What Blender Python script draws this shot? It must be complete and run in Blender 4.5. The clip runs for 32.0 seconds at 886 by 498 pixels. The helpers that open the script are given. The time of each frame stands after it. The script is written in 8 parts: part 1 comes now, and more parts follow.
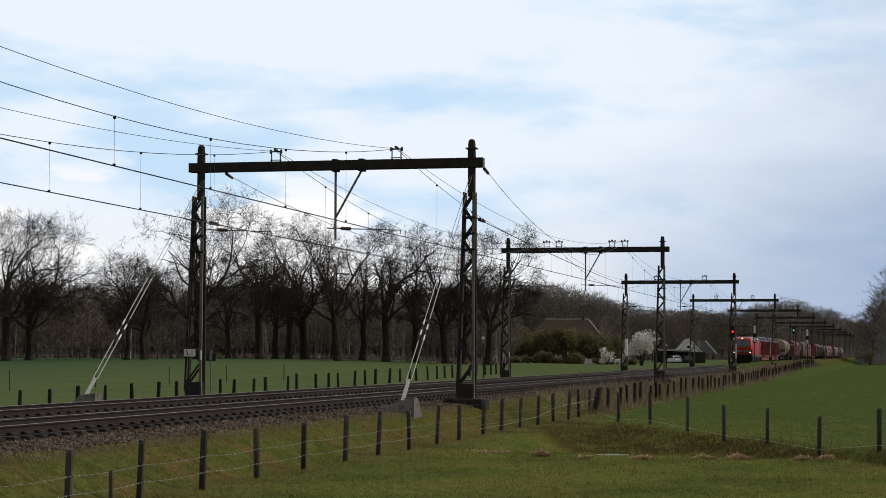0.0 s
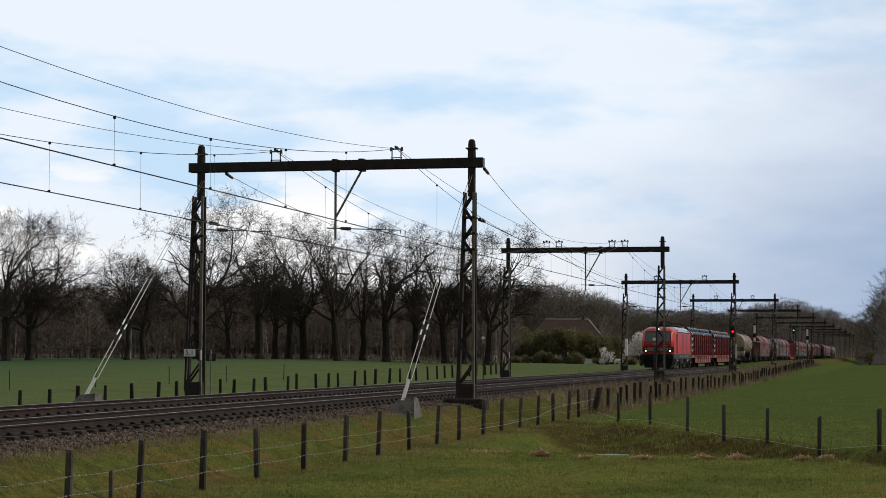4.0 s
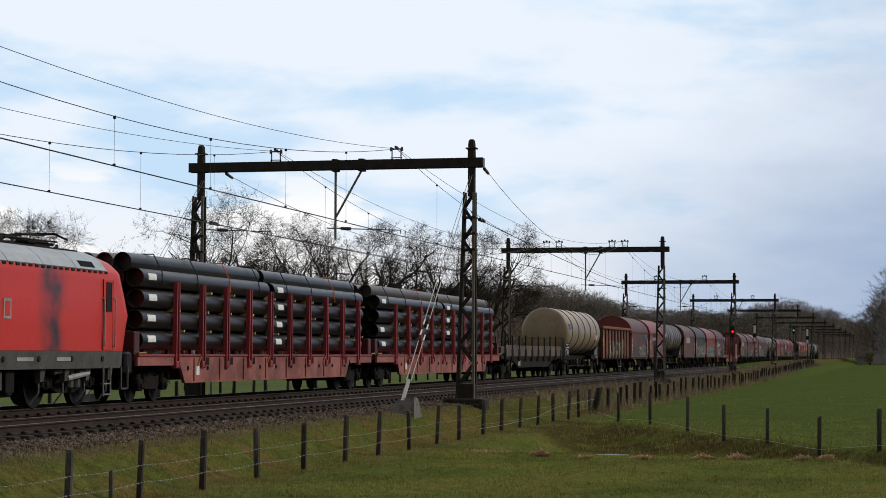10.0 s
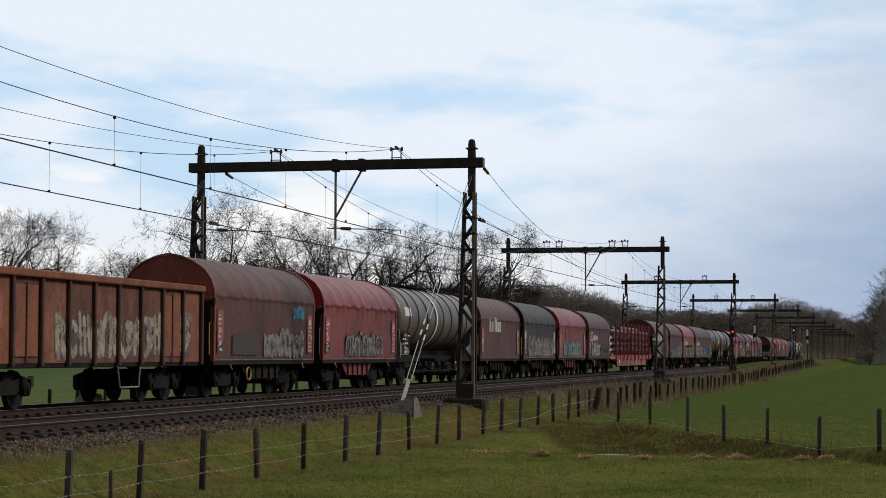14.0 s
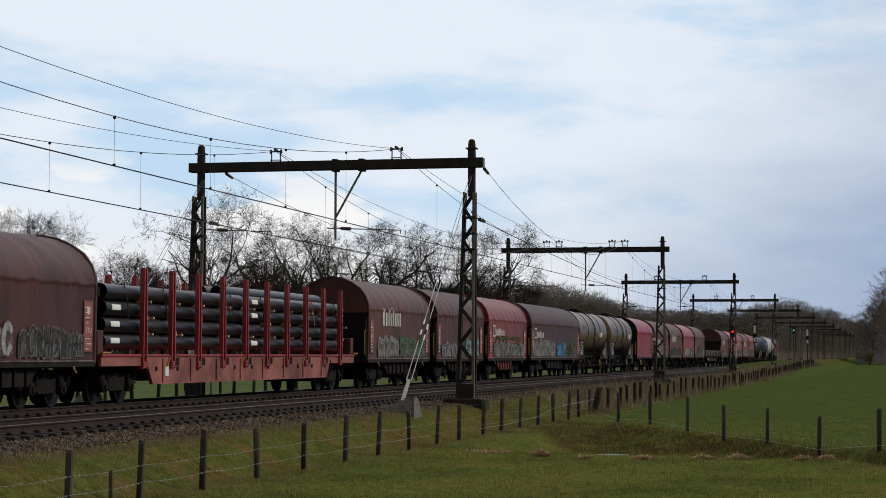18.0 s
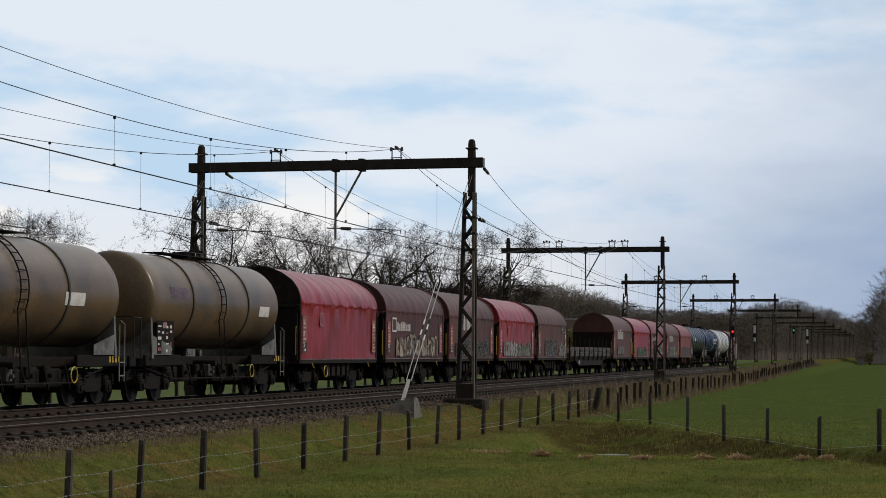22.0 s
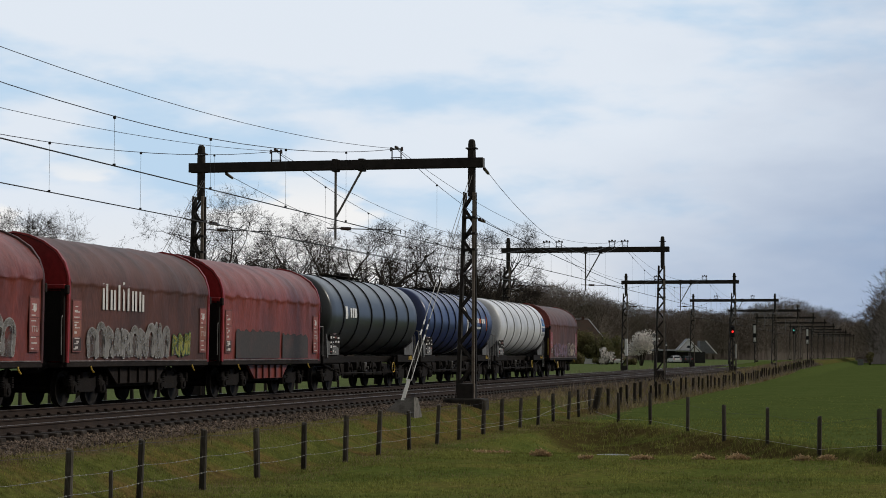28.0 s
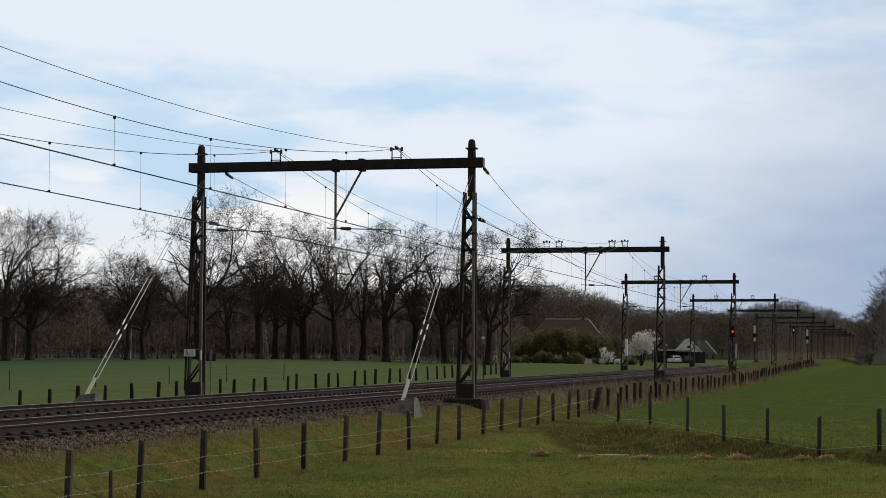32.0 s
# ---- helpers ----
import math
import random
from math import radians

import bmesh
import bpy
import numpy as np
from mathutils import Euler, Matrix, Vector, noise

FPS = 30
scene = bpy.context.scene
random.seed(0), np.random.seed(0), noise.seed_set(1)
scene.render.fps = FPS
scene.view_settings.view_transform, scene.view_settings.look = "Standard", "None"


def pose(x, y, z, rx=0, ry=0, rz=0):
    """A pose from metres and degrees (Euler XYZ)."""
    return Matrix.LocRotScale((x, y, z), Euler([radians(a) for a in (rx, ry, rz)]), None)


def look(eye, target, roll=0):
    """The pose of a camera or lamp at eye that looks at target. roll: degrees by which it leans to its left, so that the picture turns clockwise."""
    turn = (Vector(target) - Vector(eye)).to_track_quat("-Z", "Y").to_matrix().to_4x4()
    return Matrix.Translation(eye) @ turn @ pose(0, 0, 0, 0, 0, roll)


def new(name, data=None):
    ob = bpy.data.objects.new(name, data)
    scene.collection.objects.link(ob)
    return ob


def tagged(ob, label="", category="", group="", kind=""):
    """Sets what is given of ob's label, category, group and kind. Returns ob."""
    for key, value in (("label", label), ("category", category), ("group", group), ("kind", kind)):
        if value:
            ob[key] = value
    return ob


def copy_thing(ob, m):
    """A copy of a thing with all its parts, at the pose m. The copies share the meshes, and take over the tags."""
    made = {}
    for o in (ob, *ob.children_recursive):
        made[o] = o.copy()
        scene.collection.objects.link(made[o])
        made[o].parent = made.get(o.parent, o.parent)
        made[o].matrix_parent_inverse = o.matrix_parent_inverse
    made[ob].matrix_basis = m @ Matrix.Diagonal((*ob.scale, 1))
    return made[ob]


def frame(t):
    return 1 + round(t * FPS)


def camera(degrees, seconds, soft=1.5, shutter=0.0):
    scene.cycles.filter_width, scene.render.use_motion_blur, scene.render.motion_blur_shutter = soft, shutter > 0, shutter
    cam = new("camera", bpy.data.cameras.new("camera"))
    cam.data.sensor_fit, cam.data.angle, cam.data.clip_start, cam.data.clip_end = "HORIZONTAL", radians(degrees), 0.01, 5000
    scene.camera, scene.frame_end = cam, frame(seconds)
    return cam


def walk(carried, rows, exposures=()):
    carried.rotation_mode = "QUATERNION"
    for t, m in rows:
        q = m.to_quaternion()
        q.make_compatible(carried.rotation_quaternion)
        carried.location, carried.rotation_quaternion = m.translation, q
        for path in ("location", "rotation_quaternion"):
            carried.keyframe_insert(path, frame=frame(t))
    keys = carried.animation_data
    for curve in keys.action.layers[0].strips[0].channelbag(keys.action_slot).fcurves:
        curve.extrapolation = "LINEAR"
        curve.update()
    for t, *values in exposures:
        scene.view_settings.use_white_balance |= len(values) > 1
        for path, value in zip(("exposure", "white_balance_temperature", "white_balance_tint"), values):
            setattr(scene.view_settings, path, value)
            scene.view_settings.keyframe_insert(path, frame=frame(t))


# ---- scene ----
EYE = (0.0, 0.0, 1.352)
YAW, PITCH = radians(12.957), radians(3.048)
cam = camera(25.39, 32.0, soft=0.9)
AIM = (EYE[0] - 100 * math.sin(YAW) * math.cos(PITCH), EYE[1] + 100 * math.cos(YAW) * math.cos(PITCH), EYE[2] + 100 * math.sin(PITCH))
walk(cam, [(0.0, look(EYE, AIM, 0.164)), (32.0, look(EYE, AIM, 0.164))], exposures=[(0.0, 0.02), (8.0, 0.02), (16.0, -0.06), (24.0, -0.14), (30.0, -0.15), (32.0, -0.08)])

# ---------------------------------------------------------------- light
SUN_AZ, SUN_EL = radians(68), radians(34)   # azimuth clockwise from +Y


def make_world():
    w = bpy.data.worlds.new("sky")
    scene.world = w
    w.use_nodes = True
    nt = w.node_tree
    nt.nodes.clear()
    N, L = nt.nodes.new, nt.links.new
    out, bg = N("ShaderNodeOutputWorld"), N("ShaderNodeBackground")
    bg.inputs["Strength"].default_value = 0.1
    L(bg.outputs[0], out.inputs[0])
    sky = N("ShaderNodeTexSky")
    sky.sky_type, sky.sun_disc = "NISHITA", False
    sky.sun_elevation, sky.sun_rotation = SUN_EL, SUN_AZ
    sky.air_density, sky.dust_density, sky.ozone_density = 1.0, 1.5, 1.5
    co = N("ShaderNodeTexCoord")
    mp = N("ShaderNodeMapping")
    mp.inputs["Scale"].default_value = (1.0, 1.0, 3.0)
    L(co.outputs["Generated"], mp.inputs[0])

    def noise_tex(scale, detail, rough, offset):
        m2 = N("ShaderNodeMapping")
        m2.inputs["Location"].default_value = offset
        L(mp.outputs[0], m2.inputs[0])
        t = N("ShaderNodeTexNoise")
        t.inputs["Scale"].default_value, t.inputs["Detail"].default_value = scale, detail
        t.inputs["Roughness"].default_value = rough
        L(m2.outputs[0], t.inputs["Vector"])
        return t.outputs["Fac"]

    def ramp(fac, lo, hi):
        r = N("ShaderNodeMapRange")
        r.interpolation_type = "SMOOTHSTEP"
        r.inputs["From Min"].default_value, r.inputs["From Max"].default_value = lo, hi
        L(fac, r.inputs["Value"])
        return r.outputs[0]

    def mix(fac, a, b):
        m = N("ShaderNodeMix")
        m.data_type = "RGBA"
        L(fac, m.inputs["Factor"])
        for sock, v in ((m.inputs["A"], a), (m.inputs["B"], b)):
            if isinstance(v, tuple):
                sock.default_value = (*v, 1)
            else:
                L(v, sock)
        return m.outputs["Result"]

    def along(v):
        d = N("ShaderNodeVectorMath")
        d.operation = "DOT_PRODUCT"
        L(co.outputs["Generated"], d.inputs[0])
        d.inputs[1].default_value = v
        return d.outputs["Value"]

    def math2(op, a, b):
        m = N("ShaderNodeMath")
        m.operation = op
        for sock, v in zip(m.inputs, (a, b)):
            if isinstance(v, float):
                sock.default_value = v
            else:
                L(v, sock)
        return m.outputs[0]

    east = along((math.cos(YAW), math.sin(YAW), 0))
    north = along((-math.sin(YAW), math.cos(YAW), 0))
    high = along((0, 0, 1))
    # thin bright overcast with gaps of pale blue
    blue = mix(ramp(noise_tex(2.0, 2, 0.5, (3.1, 0.4, 0.2)), 0.05, 0.35), sky.outputs[0], (5.6, 7.5, 9.5))
    west = math2("MULTIPLY", ramp(east, 0.02, -0.10), math2("MULTIPLY", ramp(high, 0.165, 0.13), ramp(high, 0.055, 0.085)))
    gaps = ramp(math2("ADD", noise_tex(7.5, 5, 0.55, (0.52, 0.35, 0.12)), math2("MULTIPLY", west, 0.20)), 0.49, 0.71)
    veil = mix(gaps, (8.3, 9.0, 9.9), blue)
    # rain cloud, darker to the east and near the horizon
    slope = math2("ADD", math2("MULTIPLY", high, -1.15), east)
    wisp = math2("MULTIPLY", math2("SUBTRACT", noise_tex(5.0, 5, 0.55, (2.3, 0.9, 0.35)), 0.5), 0.28)
    rain = mix(ramp(math2("ADD", slope, wisp), -0.10, 0.27), veil, (2.9, 3.9, 5.8))
    # pale haze over the wood
    rain = mix(math2("MULTIPLY", math2("MULTIPLY", ramp(high, 0.085, 0.035), ramp(east, 0.125, 0.045)), 0.95), rain, (8.8, 9.0, 9.3))
    # bright cumulus low in the north-west
    puffs = ramp(noise_tex(10.0, 6, 0.5, (1.72, 2.28, 0.90)), 0.50, 0.58)
    low_west = math2("MULTIPLY", ramp(high, 0.115, 0.07), ramp(east, 0.06, -0.02))
    front = mix(math2("MULTIPLY", puffs, low_west), rain, (9.9, 9.9, 9.9))
    # the unseen half of the sky is set to darker grey, to dim the ground
    L(mix(ramp(north, 0.75, -0.35), front, (3.0, 3.0, 3.05)), bg.inputs["Color"])


make_world()
sun_data = bpy.data.lights.new("sun", "SUN")
sun_data.energy, sun_data.angle, sun_data.color = 2.0, radians(10), (1.0, 0.93, 0.82)
sun = new("sun", sun_data)
sun_dir = Vector((math.sin(SUN_AZ) * math.cos(SUN_EL), math.cos(SUN_AZ) * math.cos(SUN_EL), math.sin(SUN_EL)))
sun.matrix_basis = look(sun_dir * 50, (0, 0, 0))

# ---------------------------------------------------------------- materials
MATS = {}


def mat(name, color, rough=0.7, metal=0.0, var=0.25, scale=6.0, fine=60.0, bump=0.15, dark=None, dark_at=0.55, island=0.0, rnd=0.0, spec=0.5, stretch=(1, 1, 1), bdist=0.02):
    """Procedural surface: base colour, two scales of variation, a second colour in patches, bump."""
    if name in MATS:
        return MATS[name]
    m = bpy.data.materials.new(name)
    m.use_nodes = True
    nt = m.node_tree
    N, L = nt.nodes.new, nt.links.new
    b = nt.nodes["Principled BSDF"]
    b.inputs["Roughness"].default_value, b.inputs["Metallic"].default_value = rough, metal
    b.inputs["Specular IOR Level"].default_value = spec
    co = N("ShaderNodeTexCoord")
    mp = N("ShaderNodeMapping")
    mp.inputs["Scale"].default_value = stretch
    L(co.outputs["Object"], mp.inputs[0])

    def tex(s, d):
        t = N("ShaderNodeTexNoise")
        t.inputs["Scale"].default_value, t.inputs["Detail"].default_value = s, d
        L(mp.outputs[0], t.inputs["Vector"])
        return t.outputs["Fac"]

    big, small = tex(scale, 5), tex(fine, 3)
    second = dark or tuple(c * (1 - 1.6 * var) if var < 0.6 else c * 0.1 for c in color)
    rng = N("ShaderNodeMapRange")
    rng.interpolation_type = "SMOOTHSTEP"
    rng.inputs["From Min"].default_value, rng.inputs["From Max"].default_value = dark_at - 0.18, dark_at + 0.18
    L(big, rng.inputs["Value"])
    mx = N("ShaderNodeMix")
    mx.data_type = "RGBA"
    L(rng.outputs[0], mx.inputs["Factor"])
    mx.inputs["A"].default_value, mx.inputs["B"].default_value = (*color, 1), (*second, 1)
    col = mx.outputs["Result"]
    hsv = N("ShaderNodeHueSaturation")
    val = N("ShaderNodeMapRange")
    val.inputs["From Min"].default_value, val.inputs["From Max"].default_value = 0.3, 0.7
    val.inputs["To Min"].default_value, val.inputs["To Max"].default_value = 1 - var, 1 + var
    L(small, val.inputs["Value"])
    v = val.outputs[0]
    for amount, src in ((island, "geo"), (rnd, "obj")):
        if amount:
            g = N("ShaderNodeNewGeometry") if src == "geo" else N("ShaderNodeObjectInfo")
            r = N("ShaderNodeMapRange")
            r.inputs["To Min"].default_value, r.inputs["To Max"].default_value = 1 - amount, 1 + amount
            L(g.outputs["Random Per Island" if src == "geo" else "Random"], r.inputs["Value"])
            mm = N("ShaderNodeMath")
            mm.operation = "MULTIPLY"
            L(v, mm.inputs[0])
            L(r.outputs[0], mm.inputs[1])
            v = mm.outputs[0]
    L(v, hsv.inputs["Value"])
    L(col, hsv.inputs["Color"])
    L(hsv.outputs[0], b.inputs["Base Color"])
    if bump:
        bp = N("ShaderNodeBump")
        bp.inputs["Strength"].default_value, bp.inputs["Distance"].default_value = bump, bdist
        L(small, bp.inputs["Height"])
        L(bp.outputs[0], b.inputs["Normal"])
    MATS[name] = m
    return m


def glow(name, color, strength):
    if name in MATS:
        return MATS[name]
    m = bpy.data.materials.new(name)
    m.use_nodes = True
    b = m.node_tree.nodes["Principled BSDF"]
    b.inputs["Base Color"].default_value = (*color, 1)
    b.inputs["Emission Color"].default_value, b.inputs["Emission Strength"].default_value = (*color, 1), strength
    MATS[name] = m
    return m


def glass_mat():
    m = bpy.data.materials.new("dark_glass")
    m.use_nodes = True
    b = m.node_tree.nodes["Principled BSDF"]
    b.inputs["Base Color"].default_value = (0.02, 0.025, 0.028, 1)
    b.inputs["Roughness"].default_value = 0.08
    MATS["glass"] = m
    return m


GLASS = glass_mat()
STEEL_DARK = mat("weathered_dark_steel", (0.03, 0.026, 0.023), 0.75, 0.0, 0.3, 3, 40, 0.1, spec=0.25)
STEEL_GREY = mat("galvanised_steel", (0.2, 0.195, 0.185), 0.6, 0.1, 0.2, 4, 50, 0.08, spec=0.3)
CONCRETE = mat("grey_concrete", (0.15, 0.14, 0.125), 0.9, 0, 0.2, 5, 45, 0.3, dark=(0.08, 0.075, 0.065), spec=0.2)
CONCRETE_DARK = mat("mossy_concrete", (0.04, 0.036, 0.03), 0.9, 0, 0.25, 4, 40, 0.3, spec=0.15)
RAIL_SIDE = mat("rusty_rail_steel", (0.034, 0.022, 0.016), 0.8, 0.0, 0.25, 3, 60, 0.1, spec=0.2)
RAIL_TOP = mat("polished_rail_head", (0.24, 0.225, 0.21), 0.42, 0.8, 0.08, 3, 60, 0.02)
SLEEPER = mat("weathered_sleeper", (0.038, 0.03, 0.024), 0.9, 0, 0.25, 6, 50, 0.3, rnd=0.2, spec=0.2)
# bed coloured darker than its stones, as the shade in the gaps between them
BALLAST = mat("shaded_ballast_bed", (0.030, 0.022, 0.017), 0.95, 0, 0.45, 9, 26, 0.9, dark=(0.016, 0.012, 0.009), bdist=0.05, spec=0.15)
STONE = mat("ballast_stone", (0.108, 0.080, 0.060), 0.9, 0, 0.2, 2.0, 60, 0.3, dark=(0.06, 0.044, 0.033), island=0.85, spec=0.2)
GRASS = mat("pasture_grass", (0.094, 0.102, 0.024), 0.98, 0, 0.3, 0.35, 7, 0.6, dark=(0.066, 0.086, 0.020), spec=0.0, bdist=0.08)


def plant_fields():
    """Greener sown field beyond the tracks and beyond the cross fence, dry strip beside the ballast, brown ditch bank
    with its shade darkened in.
    """
    nt = GRASS.node_tree
    N, L = nt.nodes.new, nt.links.new
    b = nt.nodes["Principled BSDF"]
    hsv = b.inputs["Base Color"].links[0].from_node
    col = hsv.inputs["Color"].links[0].from_socket
    co = N("ShaderNodeTexCoord")
    sp = N("ShaderNodeSeparateXYZ")
    L(co.outputs["Object"], sp.inputs[0])

    def op(kind, a, c=0.0):
        m = N("ShaderNodeMath")
        m.operation = kind
        for sock, v in zip(m.inputs, (a, c)):
            if isinstance(v, float):
                sock.default_value = v
            else:
                L(v, sock)
        return m.outputs[0]

    def step(v, lo, hi):
        r = N("ShaderNodeMapRange")
        r.interpolation_type = "SMOOTHSTEP"
        r.inputs["From Min"].default_value, r.inputs["From Max"].default_value = lo, hi
        L(v, r.inputs["Value"])
        return r.outputs[0]

    def patch(scale, lo, hi):
        t = N("ShaderNodeTexNoise")
        t.inputs["Scale"].default_value, t.inputs["Detail"].default_value = scale, 5
        L(co.outputs["Object"], t.inputs["Vector"])
        return step(t.outputs["Fac"], lo, hi)

    def over(fac, a, c):
        m = N("ShaderNodeMix")
        m.data_type = "RGBA"
        L(fac, m.inputs["Factor"])
        L(a, m.inputs["A"])
        m.inputs["B"].default_value = (*c, 1)
        return m.outputs["Result"]
    x, y = sp.outputs["X"], sp.outputs["Y"]
    line = op("ADD", op("MULTIPLY", x, 1.957), y)      # 48.9 on the cross fence
    col = over(op("MULTIPLY", patch(0.5, 0.48, 0.68), 0.8), col, (0.115, 0.10, 0.03))
    col = over(op("MULTIPLY", patch(2.6, 0.5, 0.66), 0.55), col, (0.055, 0.066, 0.016))
    col = over(op("MULTIPLY", patch(9.0, 0.58, 0.68), 0.5), col, (0.16, 0.155, 0.06))
    col = over(step(line, 48.0, 50.5), col, (0.064, 0.083, 0.024))
    col = over(op("MULTIPLY", op("MULTIPLY", step(line, 48.0, 50.5), patch(0.9, 0.5, 0.62)), 0.5), col, (0.044, 0.066, 0.016))
    col = over(op("MULTIPLY", op("MULTIPLY", step(line, 48.0, 50.5), patch(0.35, 0.5, 0.64)), 0.4), col, (0.08, 0.098, 0.03))
    # brown bank face, coloured extra dark to stand for the slope's shading
    col = over(op("MULTIPLY", op("MULTIPLY", op("MULTIPLY", step(line, 38.0, 41.0), step(y, 45.9, 46.9)), step(line, 49.6, 47.6)), op("MULTIPLY", patch(1.3, 0.28, 0.52), 0.95)), col, (0.046, 0.034, 0.013))
    strip = op("MULTIPLY", step(x, -11.6, -12.4), step(x, -15.2, -14.6))
    col = over(op("MULTIPLY", strip, 0.55), col, (0.072, 0.074, 0.02))
    col = over(op("MULTIPLY", op("MULTIPLY", strip, patch(0.5, 0.46, 0.6)), 0.8), col, (0.115, 0.075, 0.028))
    col = over(op("MULTIPLY", op("MULTIPLY", strip, patch(1.6, 0.5, 0.62)), 0.6), col, (0.045, 0.055, 0.014))
    col = over(op("MULTIPLY", step(x, -13.6, -14.2), step(x, -16.0, -15.5)), col, (0.085, 0.062, 0.036))
    col = over(step(x, -23.5, -25.5), col, (0.052, 0.086, 0.043))
    col = over(op("MULTIPLY", op("MULTIPLY", step(x, -80.0, -42.0), step(x, -23.5, -25.5)), 0.8), col, (0.098, 0.118, 0.045))
    col = over(op("MULTIPLY", op("MULTIPLY", step(x, -23.5, -25.5), patch(0.22, 0.46, 0.66)), 0.4), col, (0.064, 0.078, 0.034))
    L(col, hsv.inputs["Color"])


plant_fields()
BLADE = mat("grass_blades", (0.21, 0.215, 0.055), 0.85, 0, 0.2, 0.35, 8, 0, dark=(0.11, 0.125, 0.03), island=0.6, spec=0.1)
BLADE_DRY = mat("dry_grass_blades", (0.27, 0.215, 0.115), 0.85, 0, 0.2, 0.5, 8, 0, dark=(0.12, 0.085, 0.035), island=0.4, spec=0.1)


def let_through(m, share):
    """Thin leaves pass part of the light on to their other side."""
    nt = m.node_tree
    b, out = nt.nodes["Principled BSDF"], nt.nodes["Material Output"]
    tr, mx = nt.nodes.new("ShaderNodeBsdfTranslucent"), nt.nodes.new("ShaderNodeMixShader")
    mx.inputs[0].default_value = share
    nt.links.new(b.inputs["Base Color"].links[0].from_socket, tr.inputs["Color"])
    nt.links.new(b.outputs[0], mx.inputs[1])
    nt.links.new(tr.outputs[0], mx.inputs[2])
    nt.links.new(mx.outputs[0], out.inputs["Surface"])


STRAW = mat("straw", (0.46, 0.33, 0.18), 0.9, 0, 0.3, 5, 30, 0.3, dark=(0.24, 0.14, 0.065), island=0.35)
WOOD_POST = mat("weathered_post_wood", (0.075, 0.066, 0.055), 0.9, 0, 0.35, 5, 40, 0.8, dark=(0.022, 0.018, 0.014), rnd=0.4, stretch=(1, 1, 0.15), spec=0.15)
RAIL_WOOD = mat("grey_rail_wood", (0.16, 0.135, 0.115), 0.9, 0, 0.25, 3, 30, 0.3, dark=(0.08, 0.065, 0.055))
BIRCH = mat("birch_bark", (0.42, 0.40, 0.36), 0.8, 0, 0.25, 3, 20, 0.2, dark=(0.09, 0.08, 0.07), dark_at=0.62)
WOOD_DARK = mat("dark_post_wood", (0.032, 0.026, 0.02), 0.9, 0, 0.3, 3, 30, 0.4, rnd=0.4, stretch=(1, 1, 0.15), spec=0.15)
WIRE = mat("oxidised_copper_wire", (0.03, 0.028, 0.026), 0.6, 0.4, 0.1, 4, 40, 0)
TAPE = mat("white_fence_tape", (0.42, 0.42, 0.38), 0.6, 0, 0.15, 4, 40, 0.05)
INSULATOR = mat("brown_insulator", (0.06, 0.035, 0.025), 0.25, 0, 0.1, 5, 40, 0)
GALV = mat("pale_galvanised_rod", (0.42, 0.41, 0.37), 0.5, 0, 0.1, 4, 40, 0)
WHITE = mat("white_paint", (0.75, 0.75, 0.73), 0.5, 0, 0.08, 3, 30, 0.03)
GREYBOX = mat("pale_grey_cabinet_paint", (0.4, 0.4, 0.38), 0.6, 0, 0.1, 3, 30, 0.03)
BLACK = mat("black_paint", (0.010, 0.010, 0.011), 0.6, 0, 0.2, 3, 30, 0.05, spec=0.2)
BARK = mat("oak_bark", (0.036, 0.031, 0.026), 0.95, 0, 0.3, 1.5, 9, 0.6, dark=(0.024, 0.022, 0.017), spec=0.1)
TWIG = mat("bare_twigs", (0.052, 0.043, 0.037), 0.95, 0, 0.2, 0.5, 5, 0, island=0.25, spec=0.1)
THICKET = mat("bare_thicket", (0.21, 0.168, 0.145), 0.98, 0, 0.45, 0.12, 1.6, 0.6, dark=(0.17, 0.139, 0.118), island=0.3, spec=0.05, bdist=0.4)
# lighter than the near twigs: the haze of distance is mixed into this colour
HAZY_TWIG = mat("hazy_far_wood_twigs", (0.155, 0.127, 0.11), 0.98, 0, 0.2, 0.05, 1.0, 0, dark=(0.125, 0.112, 0.085), island=0.35, spec=0.05)
HEDGE = mat("evergreen_leaves", (0.13, 0.128, 0.056), 0.85, 0, 0.3, 0.4, 4, 0, dark=(0.11, 0.088, 0.04), island=0.4, spec=0.2)
YEWS = mat("spring_shrub_leaves", (0.17, 0.152, 0.066), 0.85, 0, 0.3, 0.4, 4, 0, island=0.4, spec=0.15)
BLOSSOM = mat("white_blossom", (0.72, 0.67, 0.62), 0.8, 0, 0.2, 0.6, 5, 0, island=0.3, spec=0.1)
for leaf, share in ((BLADE, 0.45), (BLADE_DRY, 0.4), (HEDGE, 0.35), (YEWS, 0.4), (BLOSSOM, 0.4)):
    let_through(leaf, share)

# ---------------------------------------------------------------- mesh helpers


